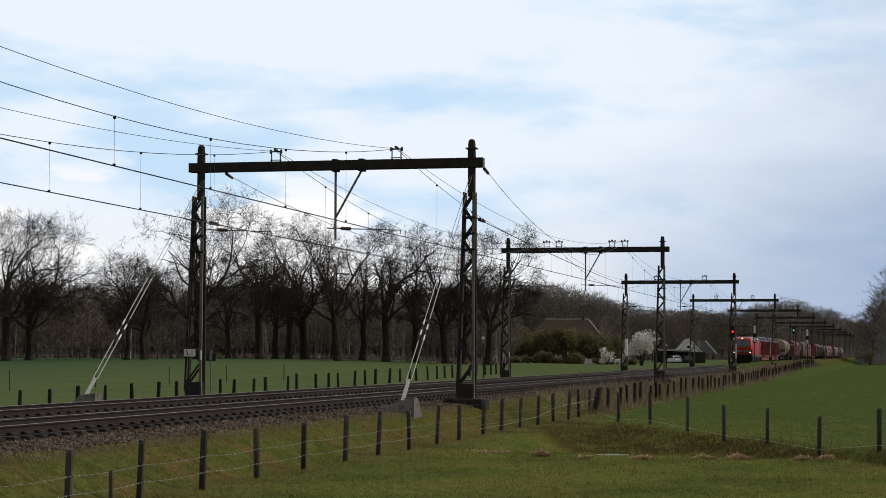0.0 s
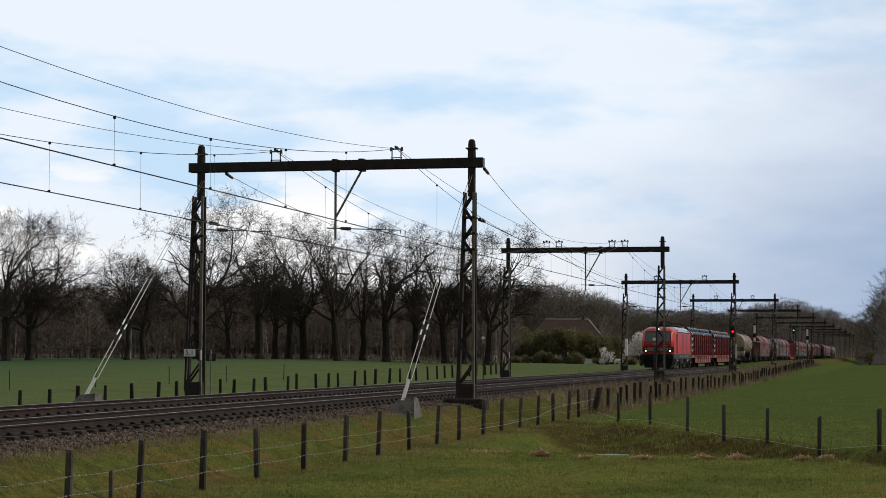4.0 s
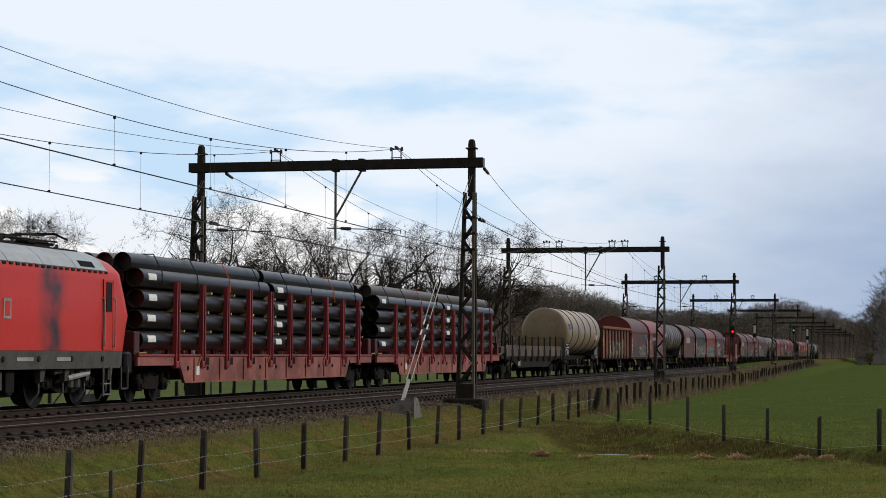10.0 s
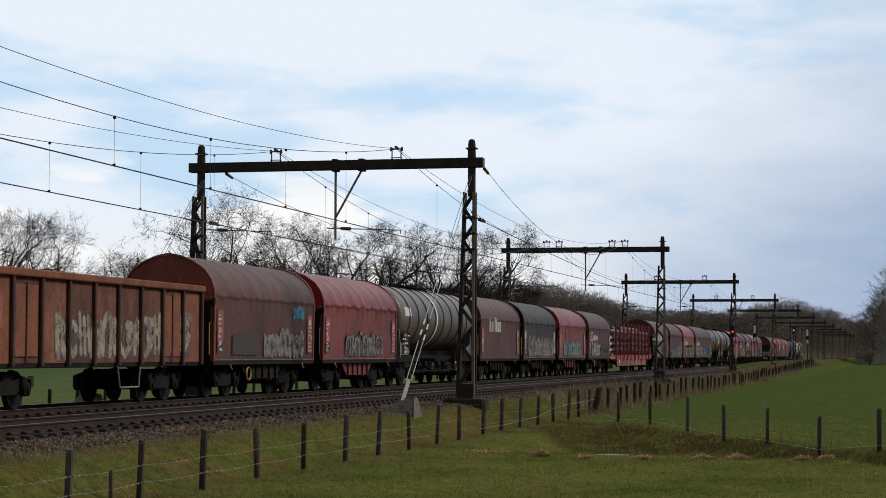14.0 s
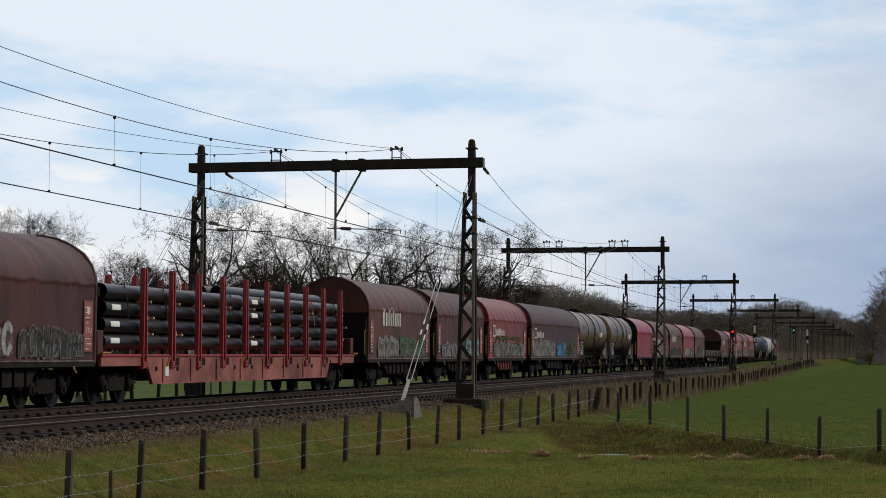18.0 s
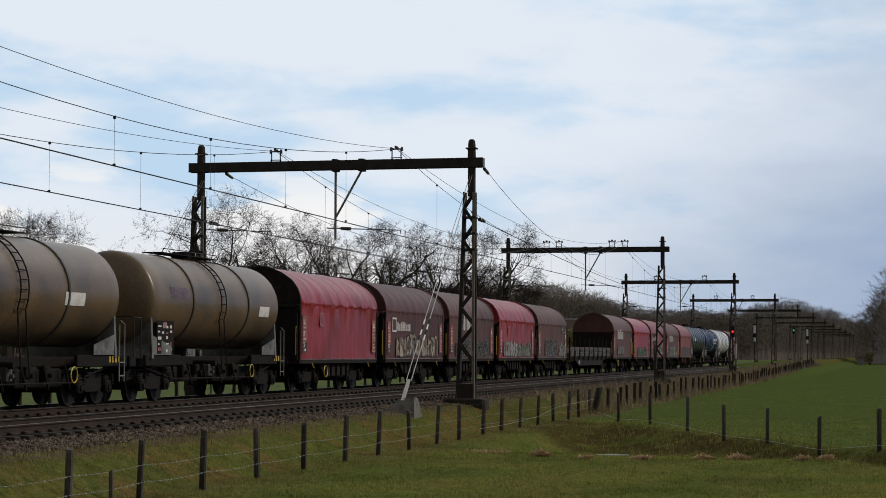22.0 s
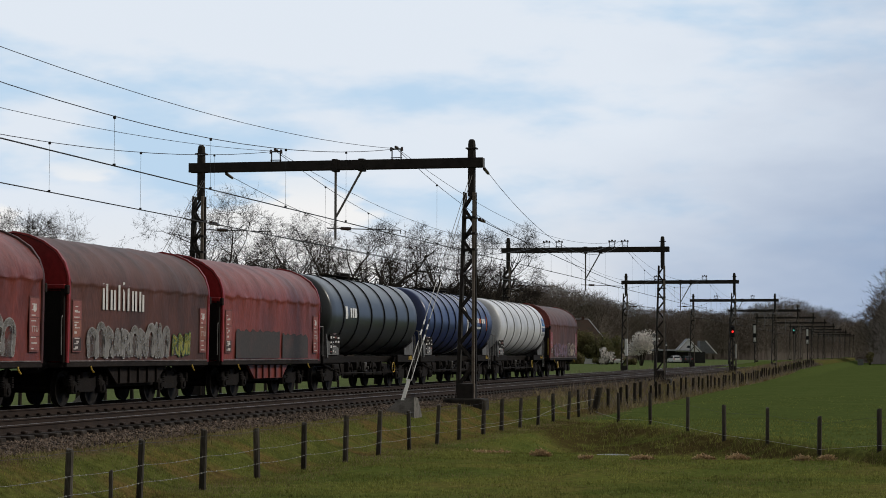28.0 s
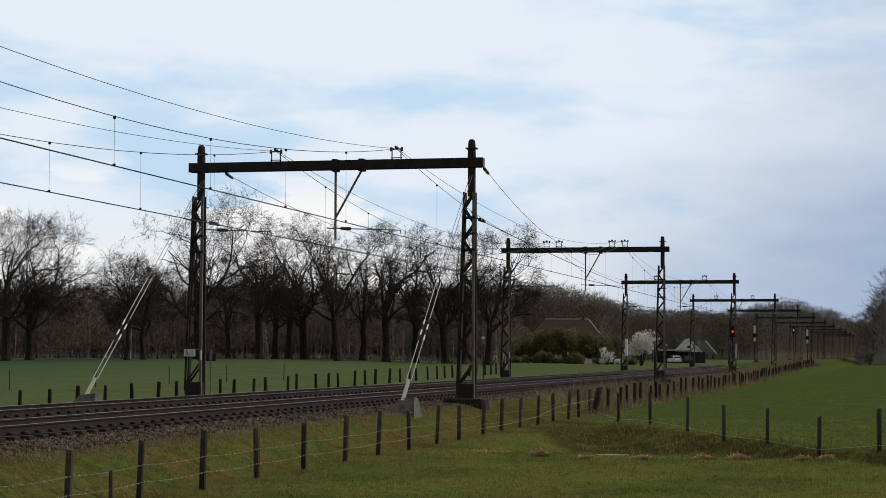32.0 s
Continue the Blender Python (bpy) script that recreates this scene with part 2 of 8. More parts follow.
class Shape:
    """Collects vertices and faces of one mesh."""

    def __init__(self):
        self.v, self.f = [], []

    def add(self, verts, faces):
        n = len(self.v)
        self.v.extend(verts)
        self.f.extend(tuple(i + n for i in f) for f in faces)
        return self

    def loft(self, rings, caps=True, closed=True):
        n, k = len(self.v), len(rings[0])
        for r in rings:
            self.v.extend(tuple(p) for p in r)
        last = k if closed else k - 1
        for i in range(len(rings) - 1):
            for j in range(last):
                a, b = n + i * k + j, n + i * k + (j + 1) % k
                self.f.append((a, b, b + k, a + k))
        if caps and closed:
            self.f.append(tuple(n + j for j in reversed(range(k))))
            self.f.append(tuple(n + (len(rings) - 1) * k + j for j in range(k)))
        return self

    def box(self, x0, x1, y0, y1, z0, z1, b=0.0):
        if b <= 0:
            return self.loft([[(x0, y0, z), (x1, y0, z), (x1, y1, z), (x0, y1, z)] for z in (z0, z1)])

        def ring(z, i):
            c = b + i
            return [(x0 + c, y0 + i, z), (x1 - c, y0 + i, z), (x1 - i, y0 + c, z), (x1 - i, y1 - c, z), (x1 - c, y1 - i, z), (x0 + c, y1 - i, z), (x0 + i, y1 - c, z), (x0 + i, y0 + c, z)]
        return self.loft([ring(z0, b * 0.7), ring(z0 + b, 0), ring(z1 - b, 0), ring(z1, b * 0.7)])

    def tube(self, p0, p1, r0, r1=None, n=8, caps=True):
        p0, p1 = Vector(p0), Vector(p1)
        r1 = r0 if r1 is None else r1
        q = (p1 - p0).to_track_quat("Z", "Y")
        rings = []
        for p, r in ((p0, r0), (p1, r1)):
            rings.append([p + q @ Vector((r * math.cos(2 * math.pi * j / n), r * math.sin(2 * math.pi * j / n), 0)) for j in range(n)])
        return self.loft(rings, caps)

    def path(self, pts, r, n=6):
        for a, b in zip(pts[:-1], pts[1:]):
            self.tube(a, b, r, r, n)
        return self

    def bar(self, p0, p1, w, h):
        """A rectangular bar from p0 to p1."""
        p0, p1 = Vector(p0), Vector(p1)
        q = (p1 - p0).to_track_quat("Z", "Y")
        rings = [[p + q @ Vector((a * w / 2, c * h / 2, 0)) for a, c in ((-1, -1), (1, -1), (1, 1), (-1, 1))] for p in (p0, p1)]
        return self.loft(rings)

    def extrude(self, profile, axis, a, b, caps=True):
        """Extrudes a profile of pairs along axis 0, 1 or 2 from a to b."""
        def put(t, u, v):
            return ((t, u, v), (u, t, v), (u, v, t))[axis]
        ring0 = [put(a, u, v) for u, v in profile]
        ring1 = [put(b, u, v) for u, v in profile]
        return self.loft([ring0, ring1], caps)

    def disc(self, c, axis, r, t, n=16):
        c = Vector(c)
        d = Vector(axis).normalized() * t / 2
        return self.tube(c - d, c + d, r, r, n)

    def mesh(self, name, smooth=False):
        me = bpy.data.meshes.new(name)
        me.from_pydata([tuple(p) for p in self.v], [], self.f)
        me.validate()
        bm = bmesh.new()
        bm.from_mesh(me)
        if len(bm.faces) < 60000:
            bmesh.ops.recalc_face_normals(bm, faces=bm.faces)
        bm.to_mesh(me)
        bm.free()
        if smooth:
            me.polygons.foreach_set("use_smooth", [True] * len(me.polygons))
            me.set_sharp_from_angle(angle=radians(38))
        return me


def part(name, shape, material, parent=None, label="", smooth=False, at=None):
    """One mesh object, under a thing or a part."""
    me = shape.mesh(name, smooth) if isinstance(shape, Shape) else shape
    if material and not me.materials:
        me.materials.append(material)
    ob = new(name, me)
    if parent:
        ob.parent = parent
    if at is not None:
        ob.matrix_basis = at
    if label:
        ob["label"] = label
    return ob


def thing(name, label, category, m=None, group="", kind=""):
    ob = new(name)
    if m is not None:
        ob.matrix_basis = m
    return tagged(ob, label, category, group, kind)


def stuff_mesh(name, verts, faces, material):
    me = bpy.data.meshes.new(name)
    me.from_pydata(verts, [], faces)
    me.materials.append(material)
    return me


def smooth01(a, b, x):
    t = min(1.0, max(0.0, (x - a) / (b - a)))
    return t * t * (3 - 2 * t)

# ---------------------------------------------------------------- plan of the place
XN, XF = -16.75, -21.11          # centre lines of the near and the far track, rail heads at z = 0
XR, XL = -14.09, -23.87          # masts of the portals
PORTALS = [9.3, 65.6, 122.2, 178.1, 239.2, 295.6, 352.0, 409.0, 466.0, 523.0, 580.0, 637.0, 694.0]
FENCE_X = -12.0
GAUGE = 0.7525


def ground_z(x, y):
    """Height of the ground."""
    if x >= -19.0:
        z = -0.37 + (-1.08 + 0.37) * smooth01(-14.3, -12.2, x)
        z += 0.75 * smooth01(150, 300, y) * smooth01(-9.0, -12.0, x)
        # shallow ditch between the near pasture and the bank of the cross fence
        fy = 67.0 - 1.957 * (x + 9.25)
        if -11.0 < x < 14 and fy > 20:
            fade = smooth01(-11.0, -9.3, x) * smooth01(14, 8, x)
            near = min(46.3, fy - 5.0)
            t = (y - near) / (fy - near)
            if 0 < t < 1:
                z -= 0.50 * fade * math.sin(math.pi * t ** 1.3) ** 1.2
                z += 0.12 * fade * noise.noise(Vector((x * 1.3, y * 0.8, 6.3))) * math.sin(math.pi * t)
            z += 0.10 * fade * math.exp(-((y - fy) / 2.2) ** 2)
        z += 0.05 * noise.noise(Vector((x * 0.35, y * 0.35, 0.3))) * smooth01(-13.5, -12, x)
        if 20 < y < 90:
            z += 0.025 * noise.noise(Vector((x * 1.7, y * 1.7, 1.3))) * smooth01(-14, -12.5, x)
        z -= 0.3 * smooth01(700, 3000, y)
        return z
    z = -0.45 - 0.6 * smooth01(-23.8, -27.0, x)
    far = smooth01(-30, -68, x)
    z += smooth01(55, 190, y) * (0.75 + 1.05 * far) * smooth01(-24, -32, x)
    z -= smooth01(210, 350, y) * (0.2 + 0.75 * far) * smooth01(-24, -32, x)
    return z


def steps(*spans):
    out = []
    for a, b, s in spans:
        n = max(1, round((b - a) / s))
        out += [a + (b - a) * i / n for i in range(n)]
    return out + [spans[-1][1]]


def make_ground():
    xs = steps((-4000, -400, 600), (-400, -120, 40), (-120, -40, 8), (-40, -24, 1.5), (-24, -15, 1.0), (-15, 3, 0.3), (3, 12, 1.0), (12, 60, 8), (60, 400, 60), (400, 4000, 600))
    ys = steps((-3000, -300, 500), (-300, 0, 50), (0, 28, 4), (28, 72, 0.35), (72, 130, 2.0), (130, 320, 8), (320, 900, 40), (900, 4500, 400))
    n = len(xs)
    v = [(x, y, ground_z(x, y)) for y in ys for x in xs]
    f = [(j * n + i, j * n + i + 1, (j + 1) * n + i + 1, (j + 1) * n + i) for j in range(len(ys) - 1) for i in range(n - 1)]
    me = stuff_mesh("ground", v, f, GRASS)
    me.polygons.foreach_set("use_smooth", [True] * len(me.polygons))
    tagged(new("ground", me), "flat green pasture on both sides of the railway", "grass", kind="structure")


def make_ballast():
    s = Shape()
    prof = [(-14.25, -0.62), (-14.32, -0.38), (-14.75, -0.36), (-15.1, -0.32), (-15.5, -0.27), (-18.2, -0.235), (-18.93, -0.28), (-19.7, -0.235), (-22.4, -0.235), (-22.95, -0.22), (-23.75, -0.45), (-23.8, -0.62)]
    rng = random.Random(4)
    ys = steps((-120, 24, 8), (24, 130, 0.5), (130, 900, 12))
    rings = []
    for y in ys:
        rings.append([(x + rng.uniform(-0.06, 0.06) * (0 < i < 11), y, z + rng.uniform(-0.018, 0.018)) for i, (x, z) in enumerate(prof)])
    s.loft(rings, caps=False, closed=False)
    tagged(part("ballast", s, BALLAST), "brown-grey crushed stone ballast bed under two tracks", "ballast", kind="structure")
    # loose stones that show singly on the near shoulder and between the rails
    verts, faces = [], []
    base = [Vector(p) for p in ((1, 0, 0), (-1, 0, 0), (0, 1, 0), (0, -1, 0), (0, 0, 1), (0, 0, -1))]
    tri = ((0, 2, 4), (2, 1, 4), (1, 3, 4), (3, 0, 4), (2, 0, 5), (1, 2, 5), (3, 1, 5), (0, 3, 5))

    def bed(x):
        for (xa, za), (xb, zb) in zip(prof[1:-1], prof[2:]):
            if xb <= x <= xa:
                return zb + (za - zb) * (x - xb) / (xa - xb)
        return -0.44
    for i in range(52000):
        y = 29 + 85 * rng.random() ** 1.5
        x = rng.uniform(-15.6, -14.15) if rng.random() < 0.72 else rng.uniform(-20.0, -15.6)
        if x > -14.4 and rng.random() < 0.6:
            continue
        r = 0.018 + 0.038 * rng.random() ** 1.6
        c = Vector((x, y, bed(x) + r * 0.35))
        rot = Euler((rng.uniform(0, 6), rng.uniform(0, 6), rng.uniform(0, 6))).to_matrix()
        sc = [r * rng.uniform(0.6, 1.25) for _ in range(3)]
        k = len(verts)
        verts += [tuple(c + rot @ Vector((p.x * sc[0], p.y * sc[1], p.z * sc[2]))) for p in base]
        faces += [tuple(k + a for a in t) for t in tri]
    tagged(new("ballast_stones", stuff_mesh("ballast_stones", verts, faces, STONE)), "loose brown and grey ballast stones on the shoulder", "ballast", kind="stuff")


def make_tracks():
    prof = [(-0.075, -0.172), (0.075, -0.172), (0.075, -0.158), (0.012, -0.135), (0.012, -0.04), (0.036, -0.03), (0.036, -0.006), (0.028, 0.0), (-0.028, 0.0), (-0.036, -0.006), (-0.036, -0.03), (-0.012, -0.04), (-0.012, -0.135), (-0.075, -0.158)]
    sl = Shape().box(-1.3, 1.3, -0.13, 0.13, -0.34, -0.165, 0.02).mesh("sleeper")
    sl.materials.append(SLEEPER)
    clip = Shape()
    for sx in (-GAUGE, GAUGE):
        for d in (-0.11, 0.11):
            clip.box(sx + d - 0.05, sx + d + 0.05, -0.07, 0.07, -0.165, -0.115, 0.015)
    for cx, near in ((XN, True), (XF, False)):
        t = thing("railway_track", "rusty-sided steel rails on weathered sleepers in ballast", "railway track", pose(cx, 0, 0), "tracks", "structure")
        for sx in (-GAUGE, GAUGE):
            rail = Shape().extrude([(sx + u, w) for u, w in prof], 1, -120, 900)
            r = part("rail", rail, RAIL_SIDE, t)
            part("rail_head", Shape().box(sx - 0.028, sx + 0.028, -120, 900, -0.001, 0.002), RAIL_TOP, r, "polished steel running surface")
        rest = Shape()
        y = -60.0
        while y < 700:
            if 29 < y < (119 if near else 95):
                part("sleeper", sl, None, t, at=pose(0, y, 0))
            else:
                rest.box(-1.3, 1.3, y - 0.13, y + 0.13, -0.34, -0.165)
            y += 0.6
        tagged(part("distant_sleepers", rest, SLEEPER, t), kind="stuff")
        clips = Shape()
        for i in range(200):
            clips.add([(p[0], p[1] + 29.4 + 0.6 * i, p[2]) for p in clip.v], clip.f)
        tagged(part("rail_clips", clips, RAIL_SIDE, t), kind="stuff")


# rusty mast steel made paler: sunlight on one outer leg, put into its colour
MAST_SUNLIT = mat("sunlit_rusty_mast_steel", (0.17, 0.145, 0.115), 0.75, 0.1, 0.25, 3, 30, 0.1, dark=(0.10, 0.075, 0.055))


def lattice_mast(parent, side, top, base_z):
    """A tapered riveted lattice mast on a concrete foot; side: +1 where the inner leg is to the left."""
    m = part("mast", Shape().box(-0.12, 0.12, -0.11, 0.11, top - 1.35, top - 0.02, 0.03), STEEL_DARK, parent)
    w0, w1, zb, zt = 0.56, 0.34, base_z + 0.55, top - 1.2
    d0, d1 = 0.36, 0.24
    right = 0.10

    def leg(fx, fy, z):
        t = (z - zb) / (zt - zb)
        w, d = w0 + (w1 - w0) * t, d0 + (d1 - d0) * t
        return ((right if fx > 0 else right - w), fy * d / 2, z)
    for fy in (-1, 1):
        part("outer_leg", Shape().bar(leg(1, fy, base_z + 0.1), leg(1, fy, zt), 0.095, 0.07), MAST_SUNLIT if fy < 0 else STEEL_DARK, m)
        part("inner_leg", Shape().bar(leg(-1, fy, base_z + 0.3), leg(-1, fy, zt), 0.12, 0.07), STEEL_DARK, m)
        n = 11
        zs = [zb + (zt - zb) * (i / n) ** 0.9 for i in range(n + 1)]
        for i in range(n):
            a = leg(1 if i % 2 else -1, fy, zs[i])
            b = leg(-1 if i % 2 else 1, fy, zs[i + 1])
            part("brace", Shape().bar(a, b, 0.02, 0.07), STEEL_DARK, m)
    for z in (zt - 0.9, zt - 1.45, zt - 2.0):
        part("strap", Shape().box(right - w1 - 0.06, right + 0.07, -0.2, 0.2, z, z + 0.07), STEEL_DARK, m)
    part("base_plate_box", Shape().box(right - w0, right + 0.02, -0.25, 0.25, base_z + 0.05, base_z + 0.62, 0.02), STEEL_DARK, m)
    part("footing", Shape().box(right - w0 - 0.42, right + 0.42, -0.5, 0.5, base_z - 0.6, base_z + 0.12, 0.05), CONCRETE_DARK, m, "dark mossy concrete foot")
    cap = Shape()
    rings = []
    for k, (z, g) in enumerate(((top - 0.02, 1), (top + 0.42, 0.92), (top + 0.56, 0.8), (top + 0.62, 0.5))):
        rings.append([(0.13 * g * a, 0.12 * g * b, z) for a, b in ((-1, -0.6), (-0.6, -1), (0.6, -1), (1, -0.6), (1, 0.6), (0.6, 1), (-0.6, 1), (-1, 0.6))])
    cap.loft(rings)
    part("cap", cap, CONCRETE_DARK, m, "rounded grey mast cap")
    for z in (top - 0.28, top + 0.28):
        part("clamp", Shape().box(-0.19, 0.19, -0.16, 0.16, z, z + 0.05, 0.01), STEEL_DARK, m)
    return m


def wire_frame_holder(parent, x, z, y=0.0):
    """The little upright frame with insulators that carries the messenger wire."""
    h = part("wire_support", Shape().bar((x - 0.16, y, z), (x - 0.16, y, z + 0.34), 0.035, 0.035).bar((x + 0.16, y, z), (x + 0.16, y, z + 0.34), 0.035, 0.035).bar((x - 0.2, y, z + 0.06), (x + 0.2, y, z + 0.06), 0.03, 0.03).bar((x - 0.22, y, z + 0.36), (x + 0.22, y, z + 0.36), 0.04, 0.05), STEEL_DARK, parent)
    for d in (-0.19, 0.19):
        part("insulator", Shape().tube((x + d, y, z + 0.29), (x + d, y, z + 0.43), 0.05, 0.04, 8), INSULATOR, h)
    part("saddle", Shape().tube((x, y - 0.12, z + 0.42), (x, y + 0.12, z + 0.42), 0.05, 0.05, 8), INSULATOR, h)


def make_portal(y, double=False):
    p = thing("catenary_portal", "dark steel portal with two lattice masts spanning both tracks", "catenary portal", pose(0, y, 0), "catenary portals")
    zb, h = 7.72, 0.33
    for x, side in ((XR, 1), (XL, -1)):
        m = lattice_mast(p, side, zb + h + 0.02, -0.28)
        m.location = (x, 0, 0)
    beam = Shape()
    for d in (-0.17, 0.10):
        beam.box(XL - 0.42, XR + 0.42, d, d + 0.07, zb, zb + h, 0.012)
    b = part("crossbeam", beam, STEEL_DARK, p)
    for i in range(9):
        x = XL + 1.0 + i * (XR - XL - 2.0) / 8
        part("batten", Shape().box(x - 0.06, x + 0.06, -0.10, 0.10, zb - 0.004, zb + 0.012), STEEL_DARK, b)
    for x in (XL - 0.40, XR + 0.34):
        part("end_plate", Shape().box(x, x + 0.06, -0.11, 0.11, zb + 0.01, zb + h - 0.01, 0.01), STEEL_GREY, b)
    for x in ((XF, XN) if not double else (XF - 0.3, XF + 0.5, XN - 0.5, XN + 0.3)):
        wire_frame_holder(b, x, zb + h)
    mid = (XN + XF) / 2
    a = part("drop_tube", Shape().tube((mid, 0, zb), (mid, 0, 5.32), 0.045, 0.045, 8), STEEL_GREY, p)
    part("hanger_clamp", Shape().box(mid - 0.1, mid + 0.1, -0.19, 0.19, zb - 0.06, zb + h + 0.04, 0.01), STEEL_DARK, a)
    part("hanger_clamp", Shape().box(mid + 0.85, mid + 1.05, -0.19, 0.19, zb - 0.06, zb + h + 0.04, 0.01), STEEL_DARK, a)
    part("stay_tube", Shape().tube((mid + 0.95, 0, zb), (mid + 0.03, 0, 6.1), 0.04, 0.04, 8), STEEL_GREY, a)
    for x0, xc, s in ((mid - 0.3, XN + 0.15, 1), (XL + 0.12, XF - 0.15, 1)):
        arm = part("registration_arm", Shape().tube((x0, 0, 5.70), (xc, 0, 5.60), 0.022, 0.018, 6).tube((xc, 0, 5.6), (xc, 0, 5.48), 0.016, 0.016, 6), STEEL_DARK, p)
        part("insulator", Shape().tube((x0 + 0.5, 0, 5.685), (x0 + 0.85, 0, 5.668), 0.06, 0.06, 8), INSULATOR, arm)
    return p


def strand(parent, name, pts, r, material=WIRE, label=""):
    pts = [Vector(p) for p in pts]
    rings = []
    for i, p in enumerate(pts):
        q = (pts[min(i + 1, len(pts) - 1)] - pts[max(i - 1, 0)]).to_track_quat("Z", "Y")
        rings.append([p + q @ Vector((r * math.cos(1.2566 * j), r * math.sin(1.2566 * j), 0)) for j in range(5)])
    return part(name, Shape().loft(rings), material, parent, label)


def make_catenary():
    for cx in (XN, XF):
        for k in range(len(PORTALS) - 1):
            y0, y1 = PORTALS[k], PORTALS[k + 1]
            far = k > 5
            t = thing("overhead_line", "thin dark contact wire hung on droppers from a sagging messenger wire", "overhead wire", pose(cx, y0, 0), "overhead lines")
            n = 8 if far else 24
            span = y1 - y0

            def sag(u, top, depth):
                return top - 4 * depth * u * (1 - u)
            ms = [(0, span * i / n, sag(i / n, 8.42, 1.88)) for i in range(n + 1)]
            fs = [(0.04, span * i / n, sag(i / n, 8.42, 1.21)) for i in range(n + 1)]
            strand(t, "messenger_wire", ms, 0.010)
            strand(t, "feeder_wire", fs, 0.008)
            cs = [(0.12 * (-1) ** k * (1 - 2 * i / n), span * i / n, 5.47) for i in range(n + 1)]
            strand(t, "contact_wire", cs, 0.016)
            if not far:
                m = round(span / 6.0)
                for i in range(1, m):
                    u = (i - 0.02) / m
                    zt = sag(u, 8.42, 1.88)
                    d = part("dropper", Shape().tube((0, span * u, 5.48), (0, span * u, zt), 0.004, 0.004, 4), WIRE, t)
                    for z0, z1 in ((5.45, 5.53), (zt - 0.07, zt + 0.03)):
                        part("clamp", Shape().box(-0.03, 0.03, span * u - 0.025, span * u + 0.025, z0 + 0.015, z1 - 0.015, 0.006), WIRE, d)
    # the wires that end at the anchored portal
    y0, y1 = PORTALS[1], PORTALS[2]
    for xa, xt in ((XR + 0.42, XN + 0.3), (XL + 0.9, XF - 0.3)):
        t = thing("anchored_wire", "thin dark wires ending in brown insulators at the portal", "overhead wire", pose(0, y0, 0), "anchored wires")
        span = y1 - y0
        pts = [(xa + (xt - xa) * i / 20, 0.6 + (span - 0.6) * i / 20, 7.62 + 0.8 * i / 20 - 4 * 1.7 * (i / 20) * (1 - i / 20)) for i in range(21)]
        strand(t, "messenger_wire", pts, 0.010)
        part("insulator", Shape().tube((xa, 0.1, 7.68), (xa, 0.75, 7.58), 0.06, 0.05, 8), INSULATOR, t)
        xb = (XR + 0.2) if xa > -18 else (XL + 0.25)
        pts = [(xb + (xt - xb) * i / 12, 0.3 + (span - 0.3) * i / 12, 5.95 - 0.3 * i / 12 - 0.4 * (i / 12) * (1 - i / 12)) for i in range(13)]
        strand(t, "contact_wire", pts, 0.014)
        for q in (0.35, 0.85):
            part("insulator", Shape().tube((xb, q, 5.96), (xb, q + 0.32, 5.94), 0.07, 0.05, 8), INSULATOR, t)


def make_guys():
    for x, ya, hump in ((XR, 56.2, 0.0), (XL + 0.12, 55.45, 0.06)):
        t = thing("guy_anchor", "pale steel guy rods anchored in a grey concrete block", "guy wire", pose(x, ya, 0), "guy anchors")
        top = Vector((0, PORTALS[1] - ya - 0.1, 7.45))
        foot = Vector((0, 0, 0.12))
        for d in (-0.075, 0.075):
            off = Vector((d, 0, 0))
            way = top - foot
            p = part("guy_rod", Shape().tube(foot + way * 0.06 + off, foot + way * 0.50 + off, 0.013, 0.013, 6), GALV, t, "pale galvanised rod")
            part("guy_cable", Shape().tube(foot + way * 0.5 + off, top + off * 0.5, 0.010, 0.010, 5), STEEL_GREY, t)
            for k, u in enumerate((0.235, 0.257, 0.279, 0.301)):
                part("insulator_segment", Shape().tube(foot + way * (u - 0.012) + off, foot + way * (u + 0.010) + off, 0.026, 0.026, 8), BLACK if k % 2 == (d > 0) else WHITE, p)
        part("turnbuckle", Shape().bar(foot - (top - foot) * 0.02, foot + (top - foot) * 0.062, 0.10, 0.05), GALV, t)
        block = Shape()
        block.loft([[(-0.6, -0.5, -0.9), (0.45, -0.5, -0.9), (0.45, 0.6, -0.9), (-0.6, 0.6, -0.9)], [(-0.52, -0.4, -0.38), (0.40, -0.4, -0.38), (0.40, 0.5, -0.38), (-0.52, 0.5, -0.38)], [(-0.12 - hump, -0.15, 0.02 + hump), (0.34, -0.15, 0.08 + hump), (0.34, 0.3, 0.05 + hump), (-0.12 - hump, 0.3, hump)]])
        part("anchor_block", block, CONCRETE, t, "chipped grey concrete block")


def post_shape(h, r, rng, lean=0.0):
    s = Shape()
    rings = []
    a0 = rng.uniform(0, 6)
    for z, g in ((-0.4, 1.05), (0.0, 1.03), (h * 0.5, 1.0), (h - 0.02, 0.95), (h, 0.85)):
        rings.append([(g * r * (1 + 0.12 * math.sin(3 * j + a0)) * math.cos(j * math.pi / 4) + lean * z, g * r * math.sin(j * math.pi / 4), z + 0.015 * math.sin(j + a0) * (z > h - 0.05)) for j in range(8)])
    return s.loft(rings)


